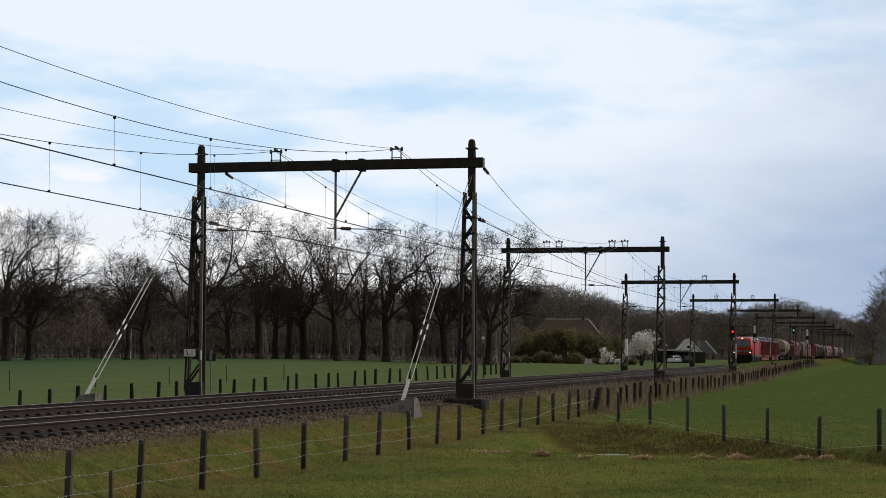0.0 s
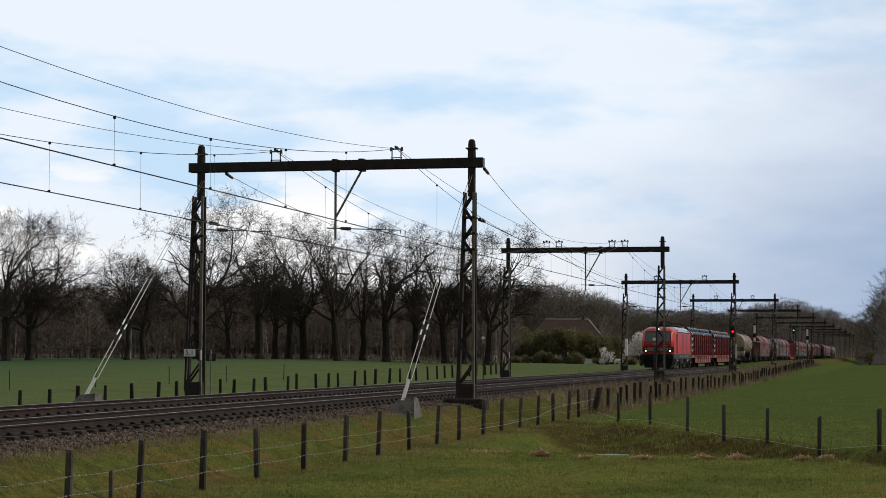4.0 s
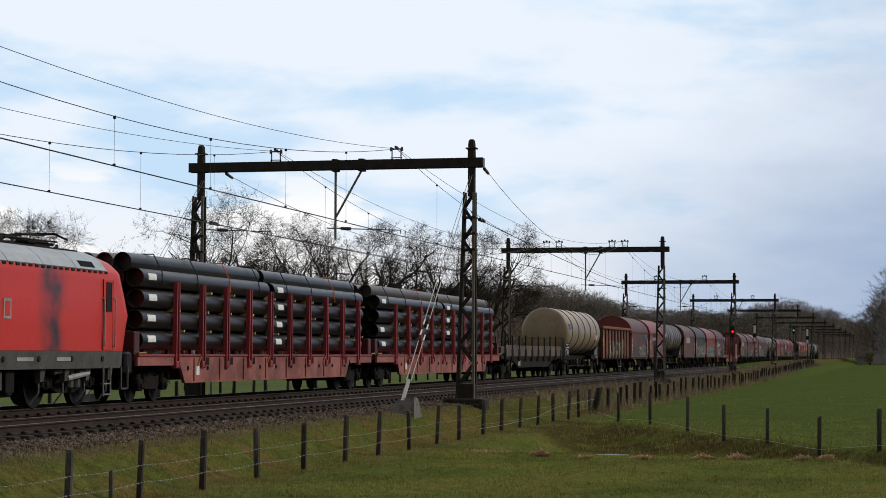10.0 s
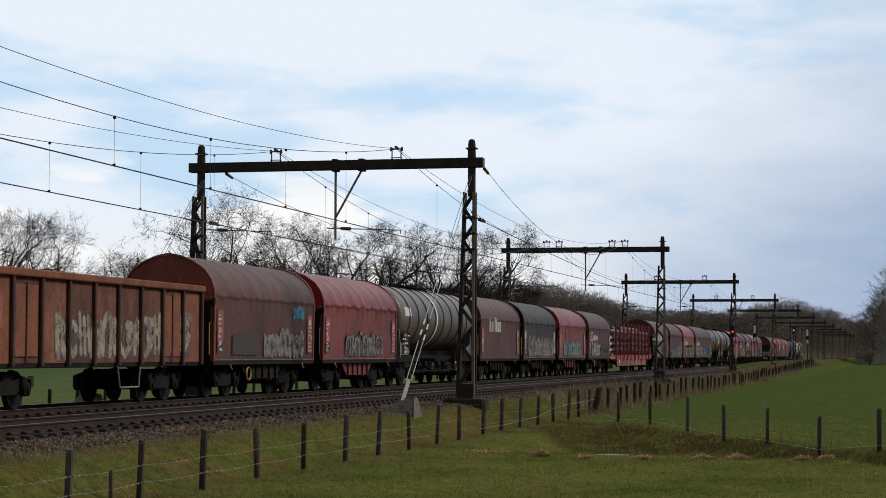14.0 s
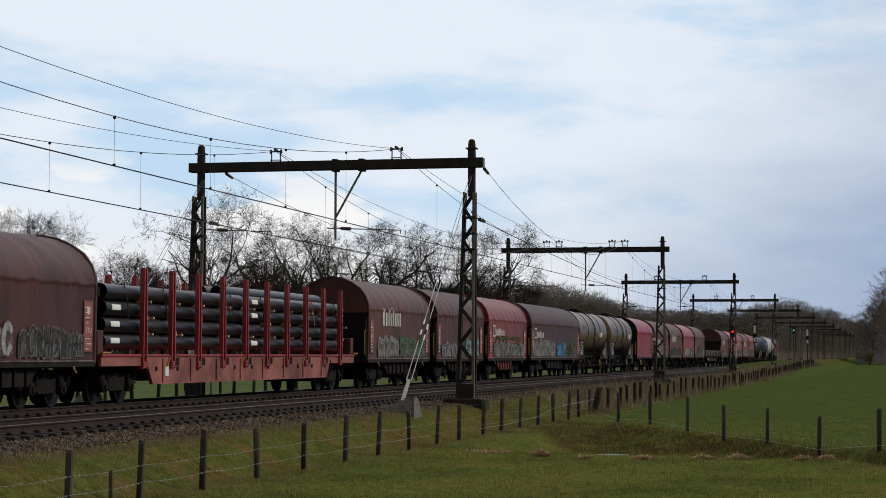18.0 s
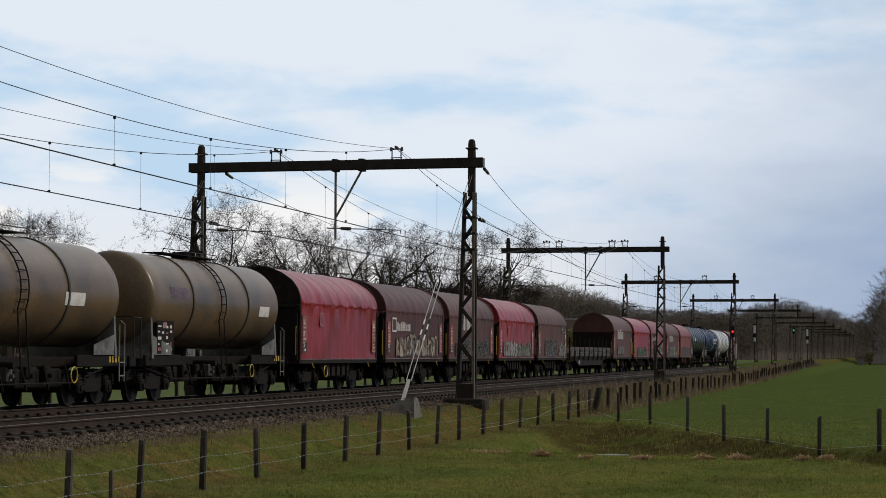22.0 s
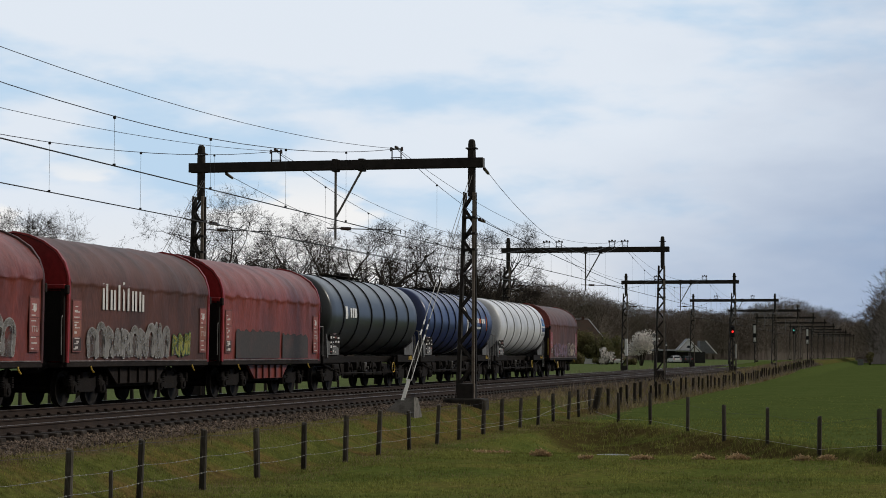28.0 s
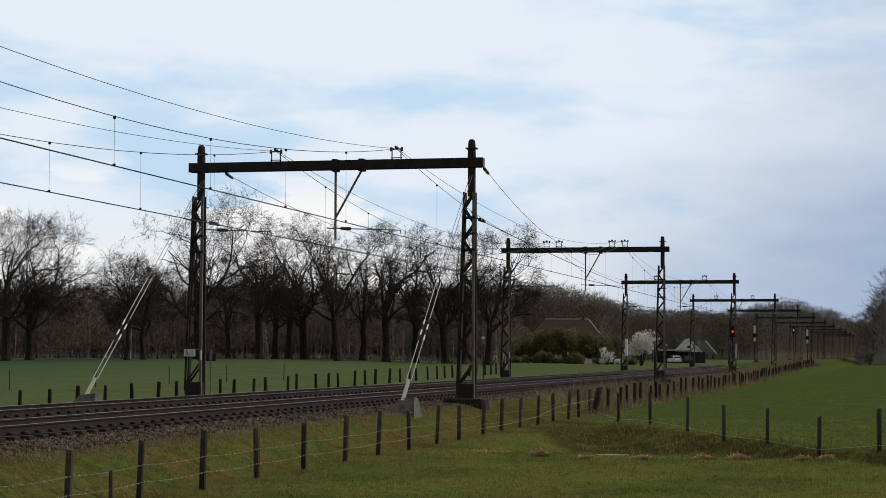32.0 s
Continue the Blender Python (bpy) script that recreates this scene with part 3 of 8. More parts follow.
def make_fences():
    rng = random.Random(11)
    near_posts = []
    f = thing("pasture_fence", "weathered round wooden posts with barbed wire along the railway", "fence")
    y = 24.3
    while y < 300:
        if y < 79 or y > 84:
            x = FENCE_X + rng.uniform(-0.08, 0.08)
            z = ground_z(x, y)
            far = y > 84
            h = (rng.uniform(0.98, 1.08) if not far else rng.uniform(0.8, 1.1))
            p = part("fence_post", post_shape(h, rng.uniform(0.054, 0.066) * (1.15 if far else 1), rng, rng.uniform(-0.03, 0.05)), WOOD_POST if not far else WOOD_DARK, f, at=pose(x, y, z))
            if y < 79:
                near_posts.append((x, y, z))
        y += 3.03 + (0.0 if y < 79 else rng.uniform(-0.9, 0.6))
    z = ground_z(-11.9, 80.5)
    part("leaning_post", post_shape(1.05, 0.13, rng, 0.22), WOOD_POST, f, "thick leaning wooden post", at=pose(-12.05, 80.0, z))
    z = ground_z(-11.7, 28.2)
    part("short_post", post_shape(0.62, 0.035, rng), WOOD_POST, f, "short thin stake", at=pose(-11.75, 28.4, z))
    for k, hh in enumerate((0.32, 0.60, 0.96)):
        pts = []
        for (xa, ya, za), (xb, yb, zb) in zip(near_posts[:-1], near_posts[1:]):
            for q in range(4):
                u = q / 4
                pts.append((xa + (xb - xa) * u + 0.07, ya + (yb - ya) * u, za + (zb - za) * u + hh - 0.12 * u * (1 - u)))
        w = strand(f, "barbed_wire", pts, 0.0035 if k < 2 else 0.003, STEEL_GREY if k < 2 else WIRE)
        if k < 2:
            barbs = Shape()
            for (xa, ya, za), (xb, yb, zb) in zip(pts[:-1], pts[1:]):
                for q in range(3 if ya < 50 else 0):
                    u = q / 3 + rng.uniform(0, 0.05)
                    c = Vector((xa + (xb - xa) * u, ya + (yb - ya) * u, za + (zb - za) * u))
                    d = Vector((rng.uniform(-1, 1), rng.uniform(-1, 1), rng.uniform(-1, 1))).normalized() * 0.014
                    barbs.bar(c - d, c + d, 0.011, 0.011)
            # steel barbs in the tape's white: their sunlit glints are put in as colour
            tagged(part("barbs", barbs, TAPE, w), kind="stuff")
    # slack white tape from the corner down along the posts
    tape = [(-11.88, 56.5, ground_z(-12, 56.5) + 0.22), (-11.88, 60.4, ground_z(-12, 60) + 0.22), (-11.88, 66.0, -0.78), (-11.88, 70.0, -0.55), (-11.88, 74.8, -0.5), (-11.6, 77.3, -0.42)]
    strand(f, "fence_tape", tape, 0.0035, TAPE, "slack white electric fence tape")
    # cross fence over the ditch bank
    g = thing("cross_fence", "wooden posts with slack pale rope across the pasture", "fence")
    spots = [(-11.6, 77.3), (-9.25, 67.03), (-7.9, 64.86), (-6.29, 61.15), (-4.86, 57.48), (-3.47, 54.97), (-1.95, 51.84), (-0.41, 49.69), (1.2, 47.2), (2.9, 44.6)]
    rope = []
    for k, (x, y) in enumerate(spots):
        z = ground_z(x, y)
        if k:
            part("fence_post", post_shape(rng.uniform(0.98, 1.06), 0.058, rng, rng.uniform(-0.02, 0.02)), WOOD_POST, g, at=pose(x, y, z))
        rope.append((x, y - 0.08, z + (0.10 if k % 2 else 0.16)))
    strand(g, "fence_rope", rope, 0.004, TAPE, "slack pale rope")
    strand(g, "top_wire", [(x, y - 0.07, ground_z(x, y) + 0.8) for x, y in spots], 0.003)
    # field fence beyond the railway
    g = thing("field_fence", "short dark posts along the field beyond the tracks", "fence")
    pts, y, rng = [], 62.21, random.Random(77)
    while y < 168:
        x = -33.0 + rng.uniform(-0.2, 0.2)
        z = ground_z(x, y)
        part("fence_post", post_shape(rng.uniform(0.88, 1.0), rng.uniform(0.075, 0.095), rng, rng.uniform(-0.05, 0.05)), WOOD_DARK, g, at=pose(x, y, z))
        pts.append((x, y, z + 0.75))
        y += 2.83 + rng.uniform(-0.1, 0.1)
    strand(g, "fence_wire", pts, 0.004)
    g = thing("stake_row", "thin bare stakes standing in the green field", "stake", group="")
    for px, py in ((-47.6, 100.5), (-45.5, 107.5), (-44.0, 115.5), (-42.5, 122.0), (-41.0, 129.5)):
        part("stake", post_shape(1.1, 0.026, rng, rng.uniform(-0.04, 0.04)), WOOD_DARK, g, at=pose(px, py, ground_z(px, py)))


def make_field_edge():
    """A low rail fence along the wood's edge and a slim birch with a pale trunk."""
    rng = random.Random(15)
    f = thing("rail_fence", "low grey wooden rail fence at the wood's edge", "fence")
    for b0, b1 in ((22.2, 24.6), (19.6, 21.2)):
        spots = [away(b0 + (b1 - b0) * k / 4, 198) for k in range(5)]
        for k, p in enumerate(spots):
            part("fence_post", post_shape(1.15, 0.08, rng), WOOD_POST, f, at=Matrix.Translation(p))
            if k:
                q = spots[k - 1]
                for h in (0.55, 1.0):
                    part("rail", Shape().bar(q + Vector((0, -0.1, h)), p + Vector((0, -0.1, h + rng.uniform(-0.05, 0.05))), 0.05, 0.11), RAIL_WOOD, f)
    t = thing("birch_tree", "slender leafless birch with a white trunk", "tree", Matrix.Translation(away(21.98, 195)))
    pts = [Vector((0.02 * z * math.sin(z * 0.5), 0.01 * z, z)) for z in (-0.3, 1.5, 3.0, 4.5, 6.0, 7.5, 9.0)]
    tr = Shape()
    for k, (a, b) in enumerate(zip(pts[:-1], pts[1:])):
        tr.tube(a, b, 0.11 - 0.014 * k, 0.11 - 0.014 * (k + 1), 7)
    part("trunk", tr, BIRCH, t, "white birch bark")
    br = Shape()
    for k in range(90):
        z = rng.uniform(3.0, 9.0)
        p = Vector((0.02 * z * math.sin(z * 0.5), 0.01 * z, z))
        a = rng.uniform(0, 6.28)
        q = p + Vector((math.cos(a), math.sin(a), rng.uniform(0.5, 1.4))) * rng.uniform(0.5, 1.5)
        br.tube(p, q, 0.02, 0.01, 3)
        for _ in range(4):
            br.tube(q, q + Vector((rng.uniform(-1, 1), rng.uniform(-1, 1), rng.uniform(-0.3, 1))) * 0.7, 0.01, 0.004, 3)
    part("crown", br, TWIG, t)


def make_signs():
    s = thing("number_board", "white board with black number on the portal mast", "sign", pose(XL - 0.25, PORTALS[1] - 0.32, 1.36))
    part("board", Shape().box(-0.21, 0.21, -0.012, 0.012, -0.13, 0.13, 0.008), WHITE, s)
    part("board_frame", Shape().box(-0.235, 0.235, 0.0, 0.03, -0.155, 0.155, 0.01), BLACK, s)
    cu = bpy.data.curves.new("number", "FONT")
    cu.body, cu.size, cu.align_x, cu.align_y, cu.extrude = "5.1", 0.26, "CENTER", "CENTER", 0.003
    cu.materials.append(BLACK)
    o = new("number", cu)
    o.parent, o.matrix_basis = s, pose(0, -0.016, 0, 90, 0, 0)
    # small frame sign on a post beside the far track
    p = thing("track_sign", "small dark framed sign on a thin grey post", "sign", pose(-24.3, 68.0, ground_z(-24.3, 68.0)))
    part("post", Shape().tube((0, 0, -0.3), (0, 0, 1.95), 0.035, 0.035, 8), STEEL_GREY, p)
    part("board", Shape().box(-0.19, 0.19, -0.02, 0.0, 1.55, 1.82, 0.01), STEEL_DARK, p)
    part("board", Shape().box(-0.06, 0.06, -0.035, -0.022, 1.6, 1.78, 0.01), STEEL_GREY, p)
    # mast band on the left and right portal
    for x, y in ((XL + 0.12, PORTALS[1] - 0.2), (XL + 0.12, PORTALS[2] - 0.2)):
        b = tagged(part("reflector_strip", Shape().box(-0.03, 0.03, -0.01, 0.01, 0, 0.36, 0.005), WHITE, at=pose(x, y, 1.1)), "narrow white reflector strip on the mast", "reflector")
    # posts with round reflectors
    for x, y, n in ((-24.6, 118.0, 3), (-13.4, 112.0, 3), (-24.4, 215.0, 2)):
        p = thing("marker_post", "slim post with stacked pale round markers", "marker post", pose(x, y, ground_z(x, y)), "marker posts")
        part("post", Shape().tube((0, 0, -0.3), (0, 0, 3.2), 0.04, 0.04, 8), STEEL_DARK, p)
        for i in range(n):
            part("marker_disc", Shape().disc((0, -0.05, 3.1 - 0.24 * i), (0, 1, 0), 0.10, 0.03, 12), STEEL_GREY if i != 1 else WHITE, p)
    # white cabinet on the third portal's far mast
    c = thing("mast_cabinet", "narrow white cabinet strapped to the mast", "cabinet", pose(XL + 0.05, PORTALS[3] - 0.35, 1.2))
    part("body", Shape().box(-0.12, 0.12, -0.12, 0.12, 0, 1.55, 0.02), WHITE, c)
    part("door", Shape().box(-0.1, 0.1, -0.135, -0.12, 0.05, 1.5, 0.01), WHITE, c)
    # signals
    red, green = glow("red_signal_light", (1.0, 0.02, 0.015), 3.0), glow("green_signal_light", (0.1, 0.9, 0.7), 4.0)

    def signal(x, y, zc, lamp, label):
        s = thing("railway_signal", label, "signal", pose(x, y, 0), "signals")
        part("post", Shape().tube((0, 0, -0.8), (0, 0, zc), 0.07, 0.06, 8), STEEL_DARK, s)
        head = part("signal_head", Shape().box(-0.19, 0.19, -0.1, 0.1, zc - 0.5, zc + 0.5, 0.08), BLACK, s)
        part("hood", Shape().tube((0, -0.28, zc + 0.12), (0, -0.1, zc + 0.12), 0.14, 0.14, 10, caps=False), BLACK, head)
        part("lens", Shape().disc((0, -0.12, zc), (0, 1, 0), 0.085, 0.04, 14), lamp, head)
        return s
    signal(-14.2, PORTALS[3] - 0.55, 3.4, red, "black railway signal showing a red light on the mast")
    part("signal_cabinet", Shape().box(-0.07, 0.07, -0.07, 0.07, 0, 1.3, 0.02), GREYBOX, at=pose(-13.95, PORTALS[3] - 0.5, 1.0))
    tagged(bpy.data.objects["signal_cabinet"], "tall narrow white cabinet beside the signal", "cabinet")
    signal(-14.5, 292.0, 4.9, green, "black railway signal showing a green light")
    for x, y in ((-18.1, 262.0), (-12.9, 300.0)):
        s = thing("signal_board", "tall black board with two white panels on a post", "signal", pose(x, y, 0), "signal boards")
        part("post", Shape().tube((0, 0, -0.6), (0, 0, 3.2), 0.07, 0.06, 8), STEEL_DARK, s)
        b = part("board", Shape().box(-0.24, 0.24, -0.03, 0.03, 2.9, 5.4, 0.02), BLACK, s)
        part("panel", Shape().box(-0.15, 0.15, -0.045, -0.031, 4.15, 5.2, 0.005), WHITE, b)
        part("panel", Shape().box(-0.15, 0.15, -0.045, -0.031, 3.0, 3.6, 0.005), WHITE, b)

# ---------------------------------------------------------------- trees, woods, grass, houses


def away(bearing, d, z=None):
    """A spot d metres along the line of sight's axis, at so many degrees left of north."""
    b = radians(bearing)
    k = d / math.cos(b - YAW)
    x, y = -k * math.sin(b), k * math.cos(b)
    return Vector((x, y, ground_z(x, y) if z is None else z))


def grow(seed, height, radius, clear=0.3, limbs=7, fine=1.0):
    """Trunk and bare crown of one oak: sinuous limbs that fork again and again and end in sprays of fine twigs."""
    rng = random.Random(seed)
    trunk, V, F = Shape(), [], []
    top = height * clear
    zc, rz = (height + top * 0.75) / 2, (height - top * 0.75) / 2

    def outside(p):
        v = Vector((p.x / radius, p.y / radius, (p.z - zc) / rz))
        return v.length - (1 + 0.18 * noise.noise(v.normalized() * 2.3 + Vector((seed, 0, 0)))) if v.length > 0.5 else -1

    def seg(p, q, ra, rb, n):
        d = (q - p).normalized()
        u = d.cross(Vector((0.31, 0.9, 0.3))).normalized()
        w = d.cross(u)
        k = len(V)
        ring = [u * math.cos(6.2832 * j / n) + w * math.sin(6.2832 * j / n) for j in range(n)]
        V.extend(tuple(p + e * ra) for e in ring)
        if rb <= 0.004:
            V.append(tuple(q))
            F.extend((k + j, k + (j + 1) % n, k + n) for j in range(n))
        else:
            V.extend(tuple(q + e * rb) for e in ring)
            F.extend((k + j, k + (j + 1) % n, k + n + (j + 1) % n, k + n + j) for j in range(n))

    def stray(a):
        return Vector((rng.gauss(0, a), rng.gauss(0, a), rng.gauss(0, a)))

    def turned(d, angle):
        side = d.cross(stray(1)).normalized()
        return (d * math.cos(angle) + side * math.sin(angle)).normalized()
    steps_at, wander, lift = (8, 6, 4, 3), (0.17, 0.22, 0.27, 0.3), (0.05, 0.05, 0.04, 0.03)

    def inside(p):
        return Vector((p.x / radius, p.y / radius, (p.z - zc) / rz)).length

    def branch(p, d, length, r, level):
        if level >= 2 and inside(p) < 0.66 and rng.random() < 0.9:
            return
        if level == 4:
            for _ in range(rng.choice((1, 2, 2))):
                e = (d + stray(0.4)).normalized()
                seg(p, p + e * min(1.6, max(length, 0.5)) * rng.uniform(0.8, 1.5), min(0.018, max(r, 0.012)), 0.0, 3)
            return
        n = steps_at[level]
        for i in range(n):
            d = (d + stray(wander[level]) + Vector((0, 0, lift[level]))).normalized()
            q = p + d * length / n
            ra, rb = r * (1 - 0.72 * i / n), r * (1 - 0.72 * (i + 1) / n)
            seg(p, q, ra, rb, 6 if r > 0.1 else (4 if r > 0.04 else 3))
            p = q
            if outside(p) > 0.04:
                break
            if i >= (2, 1, 0, 0)[level]:
                for _ in range(2 if rng.random() < (0.35, 0.3, 0.3, 0.15)[level] * fine else 1):
                    share = rng.uniform(0.45, 0.72) * (1.1 - 0.35 * i / n)
                    branch(p, turned(d, rng.uniform(0.5, 1.05)), length * share, rb * rng.uniform(0.5, 0.72), level + 1)
        branch(p, turned(d, 0.3), length * 0.4, rb * 0.8, level + 1)

    girth = 0.024 * height
    lean = stray(0.05)
    p = Vector((0, 0, -0.3))
    pts = [p] + [Vector((lean.x * z + rng.gauss(0, 0.06), lean.y * z + rng.gauss(0, 0.06), z)) for z in (0.5, top * 0.45, top * 0.75, top)]
    for k, (a, b) in enumerate(zip(pts[:-1], pts[1:])):
        g = (1.7, 1.12, 1.0, 0.95, 0.9)
        trunk.tube(a, b, girth * g[k], girth * g[k + 1], 9, caps=False)
    for i in range(limbs):
        az = seed + 2.4 * i + rng.gauss(0, 0.25)
        el = radians((82, 66, 58, 52, 46, 40, 60, 34, 28)[i % 9] + rng.gauss(0, 5))
        d = Vector((math.cos(az) * math.cos(el), math.sin(az) * math.cos(el), math.sin(el)))
        start = pts[-1] if i < 4 else pts[-1] + (pts[-2] - pts[-1]) * rng.uniform(0.1, 1.0)
        reach = 0.95 / math.sqrt((math.cos(el) / radius) ** 2 + (math.sin(el) / (height - top)) ** 2)
        branch(start, d, reach * rng.uniform(0.62, 0.85), girth * (0.62 if i < 3 else 0.42) * rng.uniform(0.85, 1.1), 0)
    crown = bpy.data.meshes.new("crown")
    crown.from_pydata(V, [], F)
    return trunk, crown


def make_trees():
    kinds = []
    # seed, height, crown radius, clear trunk, limbs, twigs
    specs = ((3, 17.0, 7.4, 0.22, 11, 1.2), (8, 15.0, 5.4, 0.26, 8, 1.0), (21, 14.0, 4.2, 0.30, 7, 0.8), (34, 15.0, 5.0, 0.30, 8, 0.9), (51, 12.0, 4.8, 0.24, 9, 1.0))
    for seed, h, sp, cl, li, ct in specs:
        t, c = grow(seed, h, sp, cl, li, ct)
        o = thing("oak_tree", "tall leafless oak with fine twigs at the field edge", "tree", pose(0, 0, 0), "oaks at the field edge")
        part("trunk", t, BARK, o, smooth=True)
        part("crown", c, TWIG, o)
        zs = sorted(v.co.z for v in c.vertices)
        kinds.append((o, zs[-12]))
    # kind, place across, distance, height above the field, turn
    rows = [(0, 352, 200, 18.0, 190), (1, 12, 178, 14.2, 40), (0, 54, 182, 13.4, 200), (4, 256, 190, 11.6, 120), (2, -45, 172, 14.0, 300), (2, 226, 186, 10.8, 0), (2, 405, 222, 12.2, 77),
            (3, 462, 205, 14.6, 30), (2, 487, 214, 13.6, 250), (1, 541, 216, 15.6, 160), (1, 600, 210, 16.0, 100), (2, 642, 222, 15.2, 15), (3, 684, 216, 14.8, 290),
            (2, 736, 220, 14.4, 210), (1, 790, 224, 16.2, 75), (2, 822, 226, 14.8, 20), (1, 862, 222, 16.2, 320), (3, 510, 224, 13.4, 200)]
    used = set()
    for k, px, d, h, turn in rows:
        o, top = kinds[k]
        g = h / top
        b = math.degrees(YAW) - math.degrees(math.atan((px - 784) / 3480))
        m = Matrix.Translation(away(b, d)) @ Euler((0, 0, radians(turn))).to_matrix().to_4x4() @ Matrix.Scale(g, 4)
        if k in used:
            c = copy_thing(o, m)
        else:
            used.add(k)
            o.matrix_basis = m


def make_wood(name, label, controls, depth, seed, density, material, backing=True, width=0.1, twigs=200):
    """A far strip of bare wood: controls of (bearing, distance, height)."""
    rng = np.random.default_rng(seed)
    V, F = [], []
    cs = sorted(controls)
    bs = [c[0] for c in cs]
    n_trees = density
    for i in range(n_trees):
        b = bs[0] + (bs[-1] - bs[0]) * (i + rng.random()) / n_trees
        d = np.interp(b, bs, [c[1] for c in cs]) + rng.random() * depth
        h = np.interp(b, bs, [c[2] for c in cs]) * (0.78 + 0.3 * rng.random())
        base = away(b, d)
        w = h * (0.20 + 0.12 * rng.random())
        # trunk
        k = len(V)
        r = 0.03 + 0.006 * h * rng.random()
        lean = rng.normal(0, 0.04, 2) * h
        for z, g in ((-0.3, 1.0), (h * 0.75, 0.35)):
            for a in (0.2, 2.3, 4.4):
                V.append((base.x + lean[0] * (z > 0) + r * g * math.cos(a), base.y + lean[1] * (z > 0) + r * g * math.sin(a), base.z + z))
        F += [(k, k + 1, k + 4, k + 3), (k + 1, k + 2, k + 5, k + 4), (k + 2, k, k + 3, k + 5)]
        n = twigs
        t = rng.random(n) ** 0.75
        rad = w * np.sqrt(rng.random(n)) * np.sqrt(np.clip(1.08 - (2 * t - 0.95) ** 2, 0.02, 1))
        a = rng.random(n) * 6.283
        z = h * (0.12 + 0.86 * t)
        cx, cy = np.cos(a), np.sin(a)
        p = np.stack([base.x + rad * cx, base.y + rad * cy, base.z + z], 1)
        up = 0.3 + rng.random(n) * 1.2
        dv = np.stack([cx + rng.normal(0, 0.5, n), cy + rng.normal(0, 0.5, n), up], 1)
        dv /= np.linalg.norm(dv, axis=1)[:, None]
        ln = (0.5 + 1.3 * rng.random(n))[:, None] * min(1.25, h / 11)
        q = p + dv * ln
        sd = np.cross(dv, rng.normal(0, 1, (n, 3)))
        sd *= (width * (0.4 + 0.6 * rng.random(n)) / np.maximum(1e-6, np.linalg.norm(sd, axis=1)))[:, None]
        k = len(V)
        for j in range(n):
            V += [tuple(p[j] - sd[j]), tuple(p[j] + sd[j]), tuple(q[j])]
            F.append((k + 3 * j, k + 3 * j + 1, k + 3 * j + 2))
    if backing:
        m = 260
        rows = []
        for i in range(m + 1):
            b = bs[0] + (bs[-1] - bs[0]) * i / m
            d = np.interp(b, bs, [c[1] for c in cs]) + depth * 0.35
            h = np.interp(b, bs, [c[2] for c in cs])
            jag = 0.76 + 0.16 * noise.noise(Vector((b * 3.1, seed, 0))) + 0.10 * noise.noise(Vector((b * 14, seed, 3)))
            col = []
            for u, back in ((0, 0), (0.25, 0.8), (0.55, 1.6), (0.8, 2.5), (1.0, 5), (0.8, 9), (0.0, 12)):
                dd = d + back + 1.5 * noise.noise(Vector((b * 9, u * 7, seed)))
                o = away(b, dd)
                col.append((o.x, o.y, o.z - 0.3 + u * h * jag))
            rows.append(col)
        k0, w = len(V), len(rows[0])
        for col in rows:
            V += col
        for i in range(m):
            for j in range(w - 1):
                a = k0 + i * w + j
                F.append((a, a + 1, a + w + 1, a + w))
    tagged(new(name, stuff_mesh(name, V, F, material)), label, "woods", kind="stuff")


